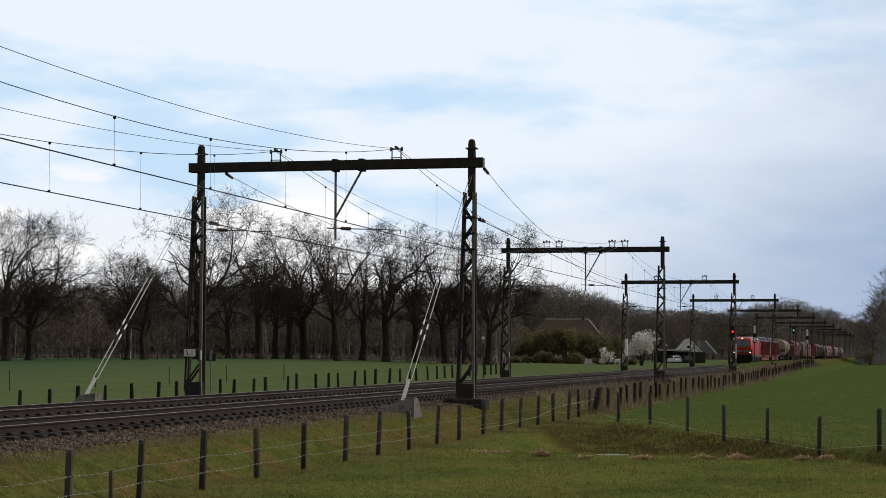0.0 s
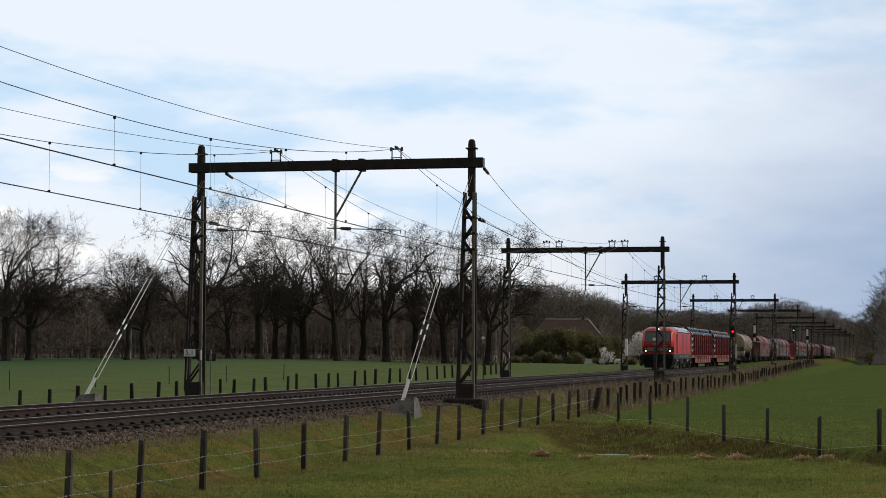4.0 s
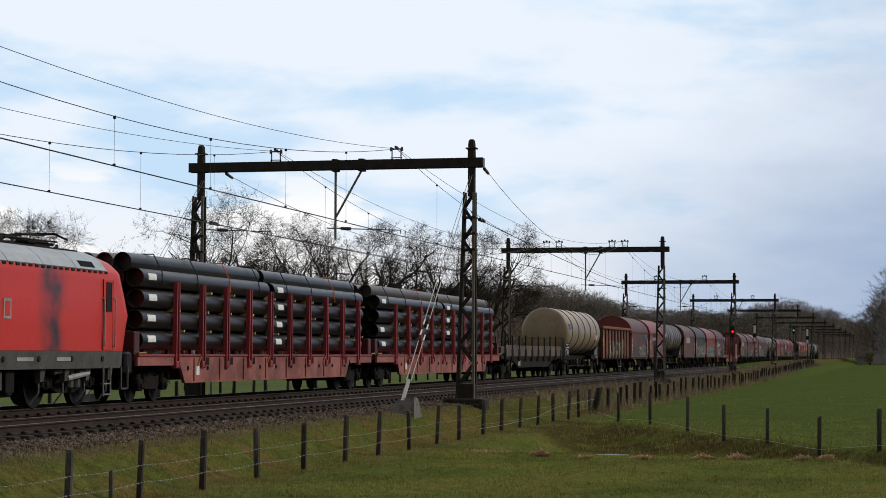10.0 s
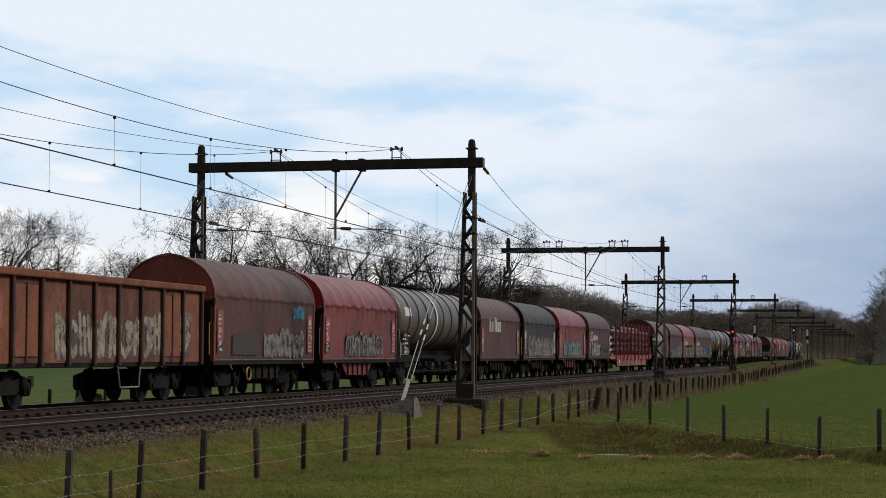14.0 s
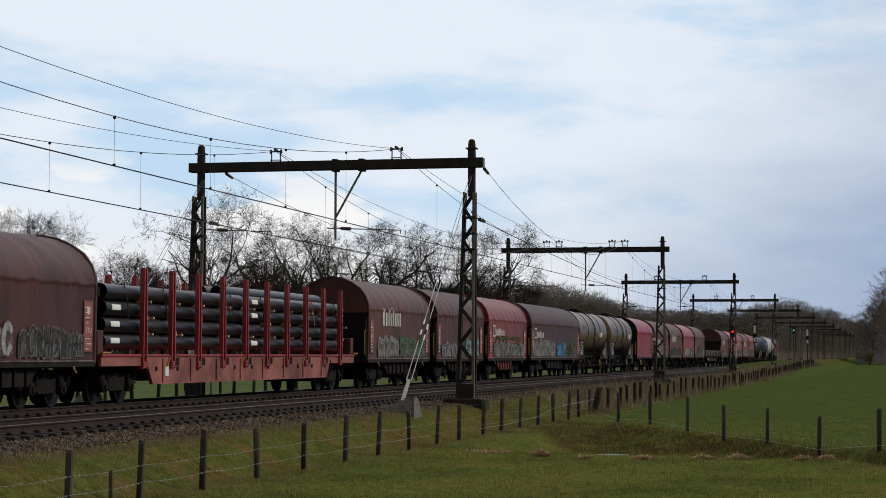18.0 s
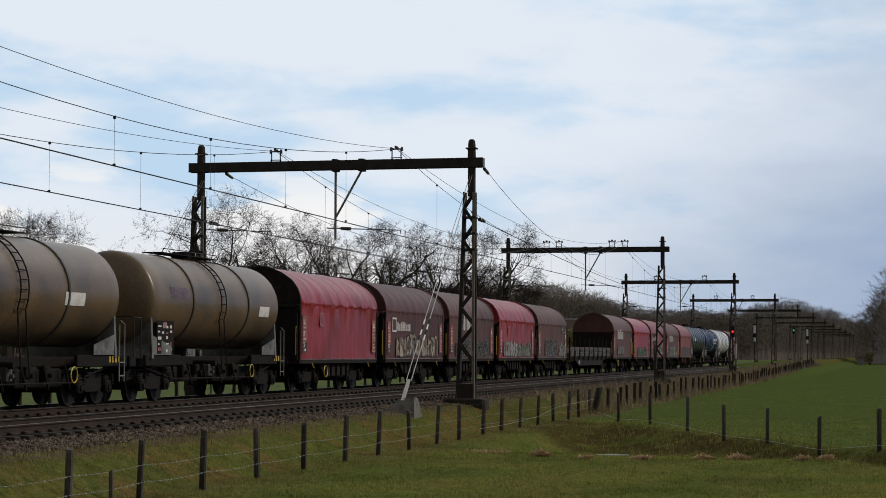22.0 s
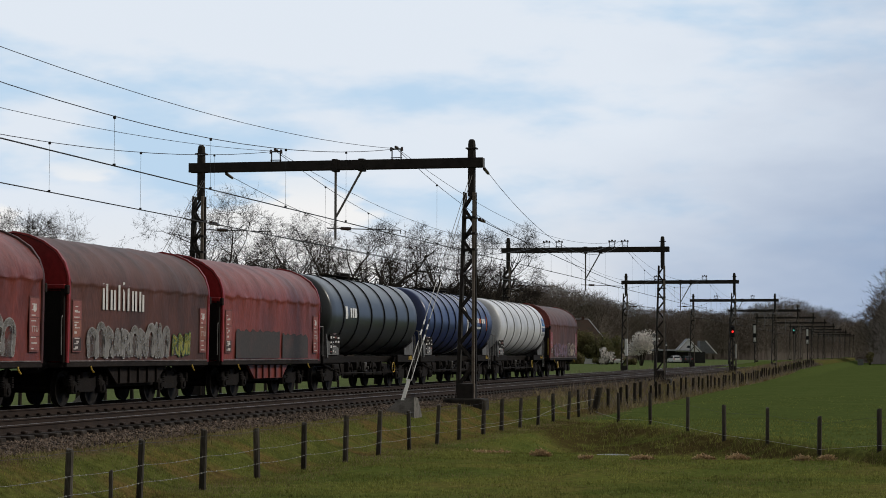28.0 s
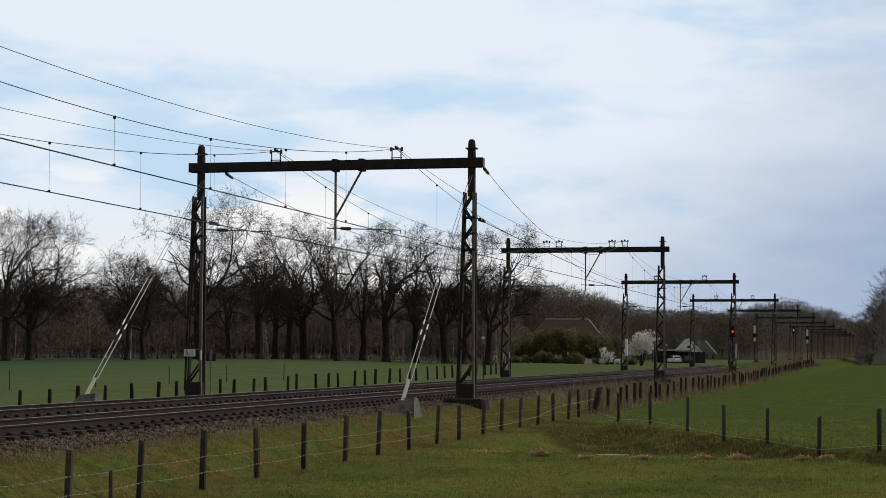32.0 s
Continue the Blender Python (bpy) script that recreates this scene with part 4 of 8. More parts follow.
def make_woods():
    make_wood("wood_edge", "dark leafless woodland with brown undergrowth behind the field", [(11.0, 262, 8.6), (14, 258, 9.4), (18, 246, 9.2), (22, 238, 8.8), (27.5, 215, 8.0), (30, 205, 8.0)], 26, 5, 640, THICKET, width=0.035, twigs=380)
    make_wood("wood_behind_farm", "brown leafless woodland behind the farmhouse", [(5.5, 520, 12.5), (7.4, 500, 13.5), (8.3, 450, 14.5), (9.6, 430, 16.5), (11.5, 420, 16.5), (13.0, 400, 15.0)], 40, 6, 330, HAZY_TWIG, width=0.04, twigs=640)
    make_wood("distant_wood", "distant hazy brown woodland along the line", [(-1.0, 900, 14), (0.6, 860, 15.5), (1.2, 800, 17), (2.0, 760, 20.5), (2.9, 700, 22.0), (3.6, 640, 18.0), (4.6, 620, 15.5), (6.0, 600, 14.5)], 70, 7, 330, HAZY_TWIG, width=0.06, twigs=600)
    make_wood("wood_by_meadow", "tall bare trees at the far edge of the meadow", [(-3.0, 470, 30), (0.25, 505, 24), (0.75, 540, 15)], 40, 9, 60, HAZY_TWIG, width=0.08, twigs=600)
    make_wood("far_hedge", "low brown hedge at the end of the meadow", [(0.1, 560, 3.0), (0.6, 580, 3.4), (1.12, 600, 2.8)], 8, 15, 60, HAZY_TWIG, width=0.05, twigs=260)
    rng = random.Random(5)
    # low brush under the field-edge oaks and along the line
    V, F = [], []
    for i in range(3800):
        if i < 1600:
            o = away(rng.uniform(11.2, 29), rng.uniform(222, 262))
            hh = rng.uniform(0.3, 1.1)
        elif i < 3000:
            y = 84 + 246 * rng.random() ** 1.3
            o = Vector((rng.uniform(-14.0, -11.4), y, 0))
            o.z = ground_z(o.x, y)
            hh = rng.uniform(0.3, 1.0)
        else:
            y = rng.uniform(150, 420)
            o = Vector((rng.uniform(-27, -25), y, 0))
            o.z = ground_z(o.x, y)
            hh = rng.uniform(0.3, 1.2)
        for j in range(5):
            d = Vector((rng.uniform(-0.5, 0.5), rng.uniform(-0.5, 0.5), rng.uniform(0.5, 1))) * hh
            s = Vector((rng.uniform(-1, 1), rng.uniform(-1, 1), 0)) * (0.05 if i < 1600 else 0.018)
            k = len(V)
            V += [tuple(o - s), tuple(o + s), tuple(o + d)]
            F.append((k, k + 1, k + 2))
    tagged(new("undergrowth", stuff_mesh("undergrowth", V, F, THICKET)), "dry brown brush along the wood edge and fence", "brush", kind="stuff")


def leafy(n, size, rng, box, leaf=0.22):
    """A crown of many small leaf clumps filling lumps in the box (half sizes)."""
    s = Shape()
    lumps = [(Vector((rng.uniform(-0.75, 0.75) * box[0], rng.uniform(-0.7, 0.7) * box[1], rng.uniform(0.15, 0.8) * box[2])), rng.uniform(0.35, 0.6) * min(box[0], box[2])) for _ in range(size)]
    for i in range(n):
        c, r = rng.choice(lumps)
        d = Vector((rng.gauss(0, 1), rng.gauss(0, 1), rng.gauss(0, 1))).normalized()
        p = c + d * r * rng.uniform(0.65, 1.05)
        if p.z < 0.05:
            p.z = rng.uniform(0.05, 0.6)
        q = Vector((rng.gauss(0, 1), rng.gauss(0, 1), rng.gauss(0, 1))).normalized()
        u = q.cross(d).normalized() * leaf * rng.uniform(0.6, 1.2)
        w = q * leaf * rng.uniform(0.6, 1.2)
        s.add([tuple(p - u), tuple(p + w), tuple(p + u), tuple(p - w * 0.7)], [(0, 1, 2, 3)])
    return s


def shrub(name, label, cat, b, d, box, seed, material, n=2600, leaf=0.22, trunk=0.0):
    rng = random.Random(seed)
    o = thing(name, label, cat, Matrix.Translation(away(b, d)))
    st = Shape()
    for i in range(7):
        a = i * 0.9
        base = Vector((0.12 * math.cos(a), 0.12 * math.sin(a), -0.2))
        st.tube(base, (box[0] * 0.6 * math.cos(a), box[1] * 0.5 * math.sin(a), trunk + box[2] * 0.75), 0.07, 0.025, 5)
    if trunk:
        st.tube((0, 0, -0.3), (0, 0, trunk + 0.3), 0.16, 0.11, 7)
    part("stems", st, BARK, o)
    c = leafy(n, 16, rng, box, leaf)
    if trunk:
        c.v = [(p[0], p[1], p[2] + trunk) for p in c.v]
    part("crown", c, material, o)
    return o


ROOF_TILE = mat("brown_roof_tiles", (0.07, 0.046, 0.035), 0.95, 0, 0.25, 1.5, 12, 0.4, dark=(0.05, 0.042, 0.03), spec=0.15)
BRICK_DARK = mat("dark_brick", (0.11, 0.06, 0.045), 0.9, 0, 0.25, 2, 14, 0.3)
BARN_WOOD = mat("black_barn_boards", (0.025, 0.023, 0.022), 0.8, 0, 0.3, 2, 14, 0.3)
SLATE = mat("grey_roof_sheet", (0.16, 0.165, 0.17), 0.7, 0, 0.2, 2, 12, 0.2)
LIGHT_ROOF = mat("pale_roof_sheet", (0.42, 0.43, 0.45), 0.6, 0, 0.15, 2, 12, 0.1)


def make_farm():
    o = away(9.43, 340)
    h = thing("farmhouse", "long old farmhouse with a brown tiled hipped roof and white walls", "house", Matrix.Translation((o.x, o.y, o.z)) @ pose(0, 0, 0, 0, 0, 10))
    W, D = 7.6, 4.6
    part("wall", Shape().box(-W, W, -D, D, -0.4, 2.7, 0.03), WHITE, h, "white rendered wall")
    roof = Shape()
    roof.loft([[(-W - .5, -D - .5, 2.55), (W + .5, -D - .5, 2.55), (W + .5, D + .5, 2.55), (-W - .5, D + .5, 2.55)], [(-W - .4, -D - .4, 2.72), (W + .4, -D - .4, 2.72), (W + .4, D + .4, 2.72), (-W - .4, D + .4, 2.72)], [(-3.2, -0.15, 7.6), (4.2, -0.15, 7.6), (4.2, 0.15, 7.6), (-3.2, 0.15, 7.6)]])
    r = part("roof", roof, ROOF_TILE, h)
    part("ridge", Shape().tube((-3.3, 0, 7.62), (4.3, 0, 7.62), 0.08, 0.08, 8), LIGHT_ROOF, r, "pale ridge tiles")
    part("hip_edge", Shape().tube((4.2, -0.1, 7.6), (W + .4, -D - .4, 2.75), 0.08, 0.08, 6), LIGHT_ROOF, r)
    part("chimney", Shape().box(3.0, 3.5, -0.2, 0.3, 7.2, 8.1, 0.02), BRICK_DARK, r)
    for i, x in enumerate((-6.2, -4.2, -2.2, 0.0, 2.2, 4.3, 6.2)):
        w = part("window", Shape().box(x - 0.5, x + 0.5, -D - 0.05, -D + 0.02, 0.7, 2.1, 0.01), WHITE, h)
        for dx in (-0.24, 0.24):
            part("pane", Shape().box(x + dx - 0.19, x + dx + 0.19, -D - 0.07, -D - 0.051, 0.8, 2.0), GLASS, w)
    # shrubs that hide most of it
    rng = random.Random(2)
    for i, (b, d, bx, bz, m) in enumerate(((10.75, 322, 2.4, 7.0, HEDGE), (10.3, 324, 2.6, 8.6, YEWS), (9.8, 322, 2.7, 8.6, HEDGE), (9.35, 321, 2.6, 8.0, YEWS), (8.9, 323, 2.6, 7.8, YEWS), (8.45, 321, 2.4, 7.4, HEDGE), (8.05, 326, 2.0, 6.4, HEDGE), (11.2, 330, 2.4, 4.2, HEDGE), (10.0, 318, 1.6, 3.0, HEDGE), (9.1, 318, 1.6, 2.6, HEDGE))):
        shrub("evergreen_shrub", "tall rounded olive-green shrub in front of the farmhouse", "shrub", b, d, (bx, 1.8, bz * 0.62), 40 + i, m, 4200, 0.14, trunk=0.9 if bz > 5 else 0.0)
    shrub("magnolia", "small shrub covered in white blossom", "shrub", 8.2, 315, (1.2, 1.0, 2.9), 60, BLOSSOM, 500, 0.13)
    shrub("blossom_tree", "small round tree covered in pale blossom", "tree", 7.2, 300, (2.4, 2.2, 4.2), 61, BLOSSOM, 2600, 0.15, trunk=1.5)
    for i in (0, 1, 3, 6, 8):
        shrub("hedge_bush", "low dark hedge bush in the farm garden", "hedge", 10.9 - i * 0.42, 318 + (i % 3), (1.5, 0.8, 0.9 + 0.25 * (i % 2)), 70 + i, HEDGE, 420, 0.17)
    # small things at the far end of the meadow
    shrub("olive_bush", "tall olive-yellow bush at the far end of the meadow", "shrub", 0.72, 470, (0.9, 0.9, 3.6), 90, YEWS, 900, 0.16)
    c = thing("line_cabinet", "small pale grey equipment cabinet far along the line", "cabinet", Matrix.Translation(away(0.98, 465)))
    part("body", Shape().box(-0.65, 0.65, -0.5, 0.5, -0.3, 1.35, 0.02), SLATE, c)
    part("lid", Shape().box(-0.72, 0.72, -0.57, 0.57, 1.35, 1.45, 0.02), SLATE, c)
    # garage and carport
    o = away(5.85, 412)
    g = thing("garage", "white-gabled garage with a grey roof and dark board walls", "garage", Matrix.Translation(o) @ pose(0, 0, 0, 0, 0, 12))
    part("wall", Shape().box(-2.4, 3.2, -3, 3, -0.3, 2.3, 0.02), BARN_WOOD, g)
    gable = Shape().extrude([(-2.5, 2.3), (2.0, 2.3), (-0.25, 4.75)], 1, -3.05, -2.95)
    part("gable", gable, WHITE, g, "white gable wall")
    rf = part("roof", Shape().loft([[(-2.9, -3.3, 2.15), (-0.25, -3.3, 4.9), (-0.25, 3.3, 4.9), (-2.9, 3.3, 2.15)], [(-2.9, -3.3, 2.3), (-0.25, -3.3, 5.05), (-0.25, 3.3, 5.05), (-2.9, 3.3, 2.3)]]).loft([[(-0.25, -3.3, 4.9), (2.4, -3.3, 2.15), (2.4, 3.3, 2.15), (-0.25, 3.3, 4.9)], [(-0.25, -3.3, 5.05), (2.4, -3.3, 2.3), (2.4, 3.3, 2.3), (-0.25, 3.3, 5.05)]]), SLATE, g)
    part("verge_board", Shape().bar((-2.9, -3.34, 2.25), (-0.25, -3.34, 5.0), 0.06, 0.22).bar((2.4, -3.34, 2.25), (-0.25, -3.34, 5.0), 0.06, 0.22), WHITE, rf)
    part("window", Shape().extrude([(-0.7, 3.1), (0.2, 3.1), (0.05, 3.5), (-0.25, 3.65), (-0.55, 3.5)], 1, -3.09, -3.055), GLASS, g, "dark half-round window")
    wing = part("side_roof", Shape().loft([[(2.2, -2.5, 4.6), (3.4, -2.5, 4.6), (5.6, -2.5, 2.0), (2.2, -2.5, 2.0)], [(2.2, 2.5, 4.6), (3.4, 2.5, 4.6), (5.6, 2.5, 2.0), (2.2, 2.5, 2.0)]]), SLATE, g)
    part("verge_board", Shape().bar((3.3, -2.55, 4.65), (5.7, -2.55, 1.9), 0.06, 0.24), WHITE, wing)
    c = thing("carport", "open carport with a pale flat roof beside the garage", "carport", Matrix.Translation(away(6.35, 408)))
    part("roof", Shape().box(-3.9, 4.2, -2.4, 2.4, 2.45, 2.75, 0.04), LIGHT_ROOF, c)
    part("back_wall", Shape().box(-3.6, 4.0, 2.1, 2.3, -0.3, 2.45), BARN_WOOD, c)
    for x in (-3.6, -1.2, 1.4, 3.8):
        part("post", Shape().box(x - 0.08, x + 0.08, -2.2, -2.04, -0.3, 2.45, 0.01), BARN_WOOD, c)
    car_body = mat("white_car_paint", (0.72, 0.72, 0.72), 0.3, 0, 0.03, 1, 10, 0)
    dark_body = mat("dark_car_paint", (0.03, 0.035, 0.04), 0.3, 0, 0.05, 1, 10, 0)
    for b, d, m, lab in ((6.25, 396, car_body, "white hatchback parked at the farm"), (5.92, 404, dark_body, "dark hatchback parked under the carport"), (7.95, 332, car_body, "white car parked beside the farmhouse")):
        c = thing("parked_car", lab, "car", Matrix.Translation(away(b, d)) @ pose(0, 0, 0, 0, 0, 25), "parked cars")
        body = Shape().loft([[(-0.85, -1.95, 0.3), (0.85, -1.95, 0.3), (0.85, 1.95, 0.3), (-0.85, 1.95, 0.3)], [(-0.87, -2.0, 0.6), (0.87, -2.0, 0.6), (0.87, 2.0, 0.55), (-0.87, 2.0, 0.55)], [(-0.84, -1.95, 0.9), (0.84, -1.95, 0.9), (0.84, 1.85, 0.8), (-0.84, 1.85, 0.8)], [(-0.82, -1.88, 0.97), (0.82, -1.88, 0.97), (0.82, 0.95, 0.97), (-0.82, 0.95, 0.97)], [(-0.66, -1.6, 1.42), (0.66, -1.6, 1.42), (0.66, 0.2, 1.45), (-0.66, 0.2, 1.45)], [(-0.5, -1.3, 1.48), (0.5, -1.3, 1.48), (0.5, 0.0, 1.49), (-0.5, 0.0, 1.49)]])
        part("body", body, m, c, smooth=True)
        part("rear_window", Shape().loft([[(-0.68, -1.87, 1.0), (0.68, -1.87, 1.0), (0.58, -1.64, 1.38), (-0.58, -1.64, 1.38)], [(-0.68, -1.9, 1.0), (0.68, -1.9, 1.0), (0.58, -1.67, 1.38), (-0.58, -1.67, 1.38)]]), GLASS, c)
        for sx in (-1, 1):
            part("side_window", Shape().loft([[(sx * 0.82, -1.5, 1.0), (sx * 0.82, 0.8, 1.0), (sx * 0.68, 0.2, 1.4), (sx * 0.68, -1.4, 1.4)], [(sx * 0.835, -1.5, 1.0), (sx * 0.835, 0.8, 1.0), (sx * 0.695, 0.2, 1.4), (sx * 0.695, -1.4, 1.4)]]), GLASS, c)
            part("tail_light", Shape().box(sx * 0.7 - 0.12, sx * 0.7 + 0.12, -2.0, -1.93, 0.75, 0.95, 0.01), mat("tail_light_red", (0.4, 0.02, 0.02), 0.3), c)
            for y in (-1.25, 1.3):
                w = part("wheel", Shape().disc((sx * 0.76, y, 0.31), (1, 0, 0), 0.31, 0.2, 16), BLACK, c)
                part("rim", Shape().disc((sx * 0.86, y, 0.31), (1, 0, 0), 0.2, 0.03, 12), STEEL_GREY, w)


def make_meadow():
    rng = np.random.default_rng(12)
    # short grass over the near pasture, longer tufts near the fences and the ditch
    V, F = [], []

    def blades(n, xa, xb, ya, yb, h0, h1, wid, keep=None):
        xs, ys = rng.uniform(xa, xb, n), ya + (yb - ya) * rng.random(n) ** 1.3
        for x, y in zip(xs, ys):
            if keep and not keep(x, y):
                continue
            z = ground_z(x, y)
            h = h0 + (h1 - h0) * rng.random() ** 2
            a = rng.random() * 6.283
            lx, ly = rng.normal(0, 0.4, 2) * h
            dx, dy = wid * math.cos(a), wid * math.sin(a)
            k = len(V)
            V.extend(((x - dx, y - dy, z - 0.01), (x + dx, y + dy, z - 0.01), (x + lx, y + ly, z + h)))
            F.append((k, k + 1, k + 2))

    def tuft(x, y):
        return noise.noise(Vector((x * 1.1, y * 1.1, 4.0))) > 0.02
    def patchy(x, y):
        return noise.noise(Vector((x * 0.9, y * 0.5, 2.0))) + 0.6 * noise.noise(Vector((x * 3.1, y * 2.1, 5.0))) > rng.normal(-0.1, 0.25)
    blades(150000, -12.2, 1.2, 28, 50, 0.015, 0.065, 0.008, patchy)
    blades(50000, -11.8, 2.5, 44, 76, 0.02, 0.07, 0.010, patchy)
    blades(80000, -14.3, -11.6, 26, 80, 0.015, 0.06, 0.0065, patchy)
    blades(9000, -14.2, -11.6, 27, 80, 0.05, 0.15, 0.007, lambda x, y: noise.noise(Vector((x * 1.1, y * 1.1, 4.0))) > 0.25)
    blades(22000, -10.5, 2.0, 44, 72, 0.08, 0.26, 0.009, lambda x, y: -0.6 < (67.0 - 17.3 * (x + 9.25) / 8.84 - y) * 0.45 < 3.4 and tuft(x, y))
    blades(9000, -11.5, 6, 52, 120, 0.03, 0.08, 0.014, lambda x, y: x * 1.957 + y > 50 and noise.noise(Vector((x * 0.5, y * 0.2, 9.0))) > rng.normal(0.0, 0.15))
    tagged(new("grass_blades", stuff_mesh("grass_blades", V, F, BLADE)), "short green pasture grass with tufts", "grass", kind="stuff")
    V, F = [], []
    blades(55000, -14.4, -11.4, 26, 84, 0.012, 0.055, 0.0065, lambda x, y: noise.noise(Vector((x * 0.6, y * 0.35, 8.0))) > rng.normal(0.08, 0.2))
    blades(12000, -12.5, -11.0, 26, 84, 0.015, 0.09, 0.006)
    blades(30000, -11.5, 1.2, 28, 48, 0.012, 0.05, 0.007, lambda x, y: noise.noise(Vector((x * 0.5, y * 0.4, 3.0))) > rng.normal(0.15, 0.2))
    blades(16000, -14.3, -11.3, 78, 230, 0.12, 0.5, 0.012)
    blades(9000, -14.9, -13.9, 27, 80, 0.03, 0.12, 0.007)
    blades(6000, -10.5, 2.0, 44, 72, 0.06, 0.24, 0.009, lambda x, y: 0.0 < (67.0 - 17.3 * (x + 9.25) / 8.84 - y) * 0.45 < 2.6 and noise.noise(Vector((x * 0.7, y * 0.7, 2.0))) > -0.1)
    tagged(new("dry_grass", stuff_mesh("dry_grass", V, F, BLADE_DRY)), "yellow-brown dry grass along fence and ditch", "grass", kind="stuff")
    # heaps of old straw beside the ditch
    r2 = random.Random(3)
    for x, y, w, h in ((-8.22, 46.1, 0.22, 0.20), (-4.33, 45.7, 0.23, 0.12), (-3.58, 46.0, 0.26, 0.15), (-2.10, 45.7, 0.20, 0.12), (-1.56, 46.0, 0.18, 0.15), (-10.3, 49.2, 0.8, 0.03), (-7.02, 45.3, 0.12, 0.07), (-5.7, 45.2, 0.26, 0.06)):
        s = Shape()
        for i in range(220):
            a, r = r2.uniform(0, 6.28), math.sqrt(r2.random())
            px, py = w * r * math.cos(a), 0.5 * w * r * math.sin(a)
            c = Vector((px, py, h * (1 - r) * r2.uniform(0.3, 1.0) + 0.01))
            d = Vector((r2.uniform(-1, 1), r2.uniform(-1, 1), r2.uniform(-0.4, 0.6))).normalized() * r2.uniform(0.05, 0.13)
            s.bar(c - d, c + d, 0.012, 0.012)
        s.loft([[(w * g * math.cos(j * 0.785), 0.5 * w * g * math.sin(j * 0.785), z) for j in range(8)] for z, g in ((-0.1, 1.0), (h * 0.45, 0.6), (h * 0.75, 0.15))])
        tagged(part("straw_heap", s, STRAW, at=pose(x, y, ground_z(x, y))), "small heap of old brown straw on the grass", "straw", "straw heaps")
    water = bpy.data.materials.new("ditch_water")
    water.use_nodes = True
    b = water.node_tree.nodes["Principled BSDF"]
    b.inputs["Base Color"].default_value, b.inputs["Roughness"].default_value = (0.03, 0.032, 0.026, 1), 0.3
    pts = [(1.0, 0, 0), (0.75, 0.5, 0), (0.1, 0.62, 0), (-0.6, 0.45, 0), (-1.0, 0.1, 0), (-0.7, -0.4, 0), (0.1, -0.5, 0), (0.8, -0.35, 0)]
    s = Shape().loft([[(x * 0.62, y * 1.2, 0.0) for x, y, _ in pts], [(x * 0.6, y * 1.15, 0.03) for x, y, _ in pts]])
    px, py = -8.1, 56.8
    tagged(part("puddle", s, water, at=pose(px, py, min(ground_z(px + a, py + c) for a in (-0.3, 0, 0.3) for c in (-0.5, 0, 0.5)) + 0.05)), "still puddle of water in the ditch", "puddle", kind="structure")

# ---------------------------------------------------------------- the train
TRAIN = []          # (thing, place along the train)
UNDER = mat("sooty_running_gear", (0.014, 0.012, 0.011), 0.85, 0.0, 0.35, 4, 30, 0.2, dark=(0.024, 0.019, 0.016), dark_at=0.66, spec=0.1)
WHEEL = mat("worn_wheel_steel", (0.013, 0.011, 0.010), 0.8, 0.0, 0.3, 4, 30, 0.1, spec=0.2)
SILL = mat("grimy_wagon_sill", (0.02, 0.015, 0.013), 0.85, 0, 0.3, 3, 25, 0.2, spec=0.15)
YELLOW = mat("yellow_handle_paint", (0.5, 0.33, 0.03), 0.5, 0, 0.15, 4, 30, 0.05)
ORANGE = mat("orange_plate", (0.6, 0.12, 0.03), 0.6, 0, 0.15, 4, 30, 0.05)
INK = mat("faded_white_lettering", (0.62, 0.6, 0.57), 0.7, 0, 0.12, 5, 30, 0)
PLATE = mat("label_plate", (0.27, 0.085, 0.075), 0.75, 0, 0.2, 3, 25, 0.05)
FAINT_INK = mat("worn_grey_lettering", (0.55, 0.50, 0.47), 0.75, 0, 0.2, 6, 40, 0)
# light grey in this hem colour stands for the sheen on the sheet's lower edge
HEM = mat("shiny_sheet_hem", (0.17, 0.14, 0.13), 0.6, 0, 0.3, 2, 20, 0.1, dark=(0.05, 0.035, 0.03), dark_at=0.5)
PLATE_EDGE = mat("faded_label_border", (0.16, 0.05, 0.045), 0.75, 0, 0.2, 3, 25, 0.05)
PLATE_RUST = mat("rust_orange_label", (0.26, 0.095, 0.065), 0.75, 0, 0.25, 3, 25, 0.05)
PLATE_DARK = mat("dark_grimy_label", (0.05, 0.03, 0.028), 0.75, 0, 0.25, 3, 25, 0.05)
GREYPLATE = mat("grey_label_plate", (0.3, 0.3, 0.29), 0.75, 0, 0.2, 3, 25, 0.05)
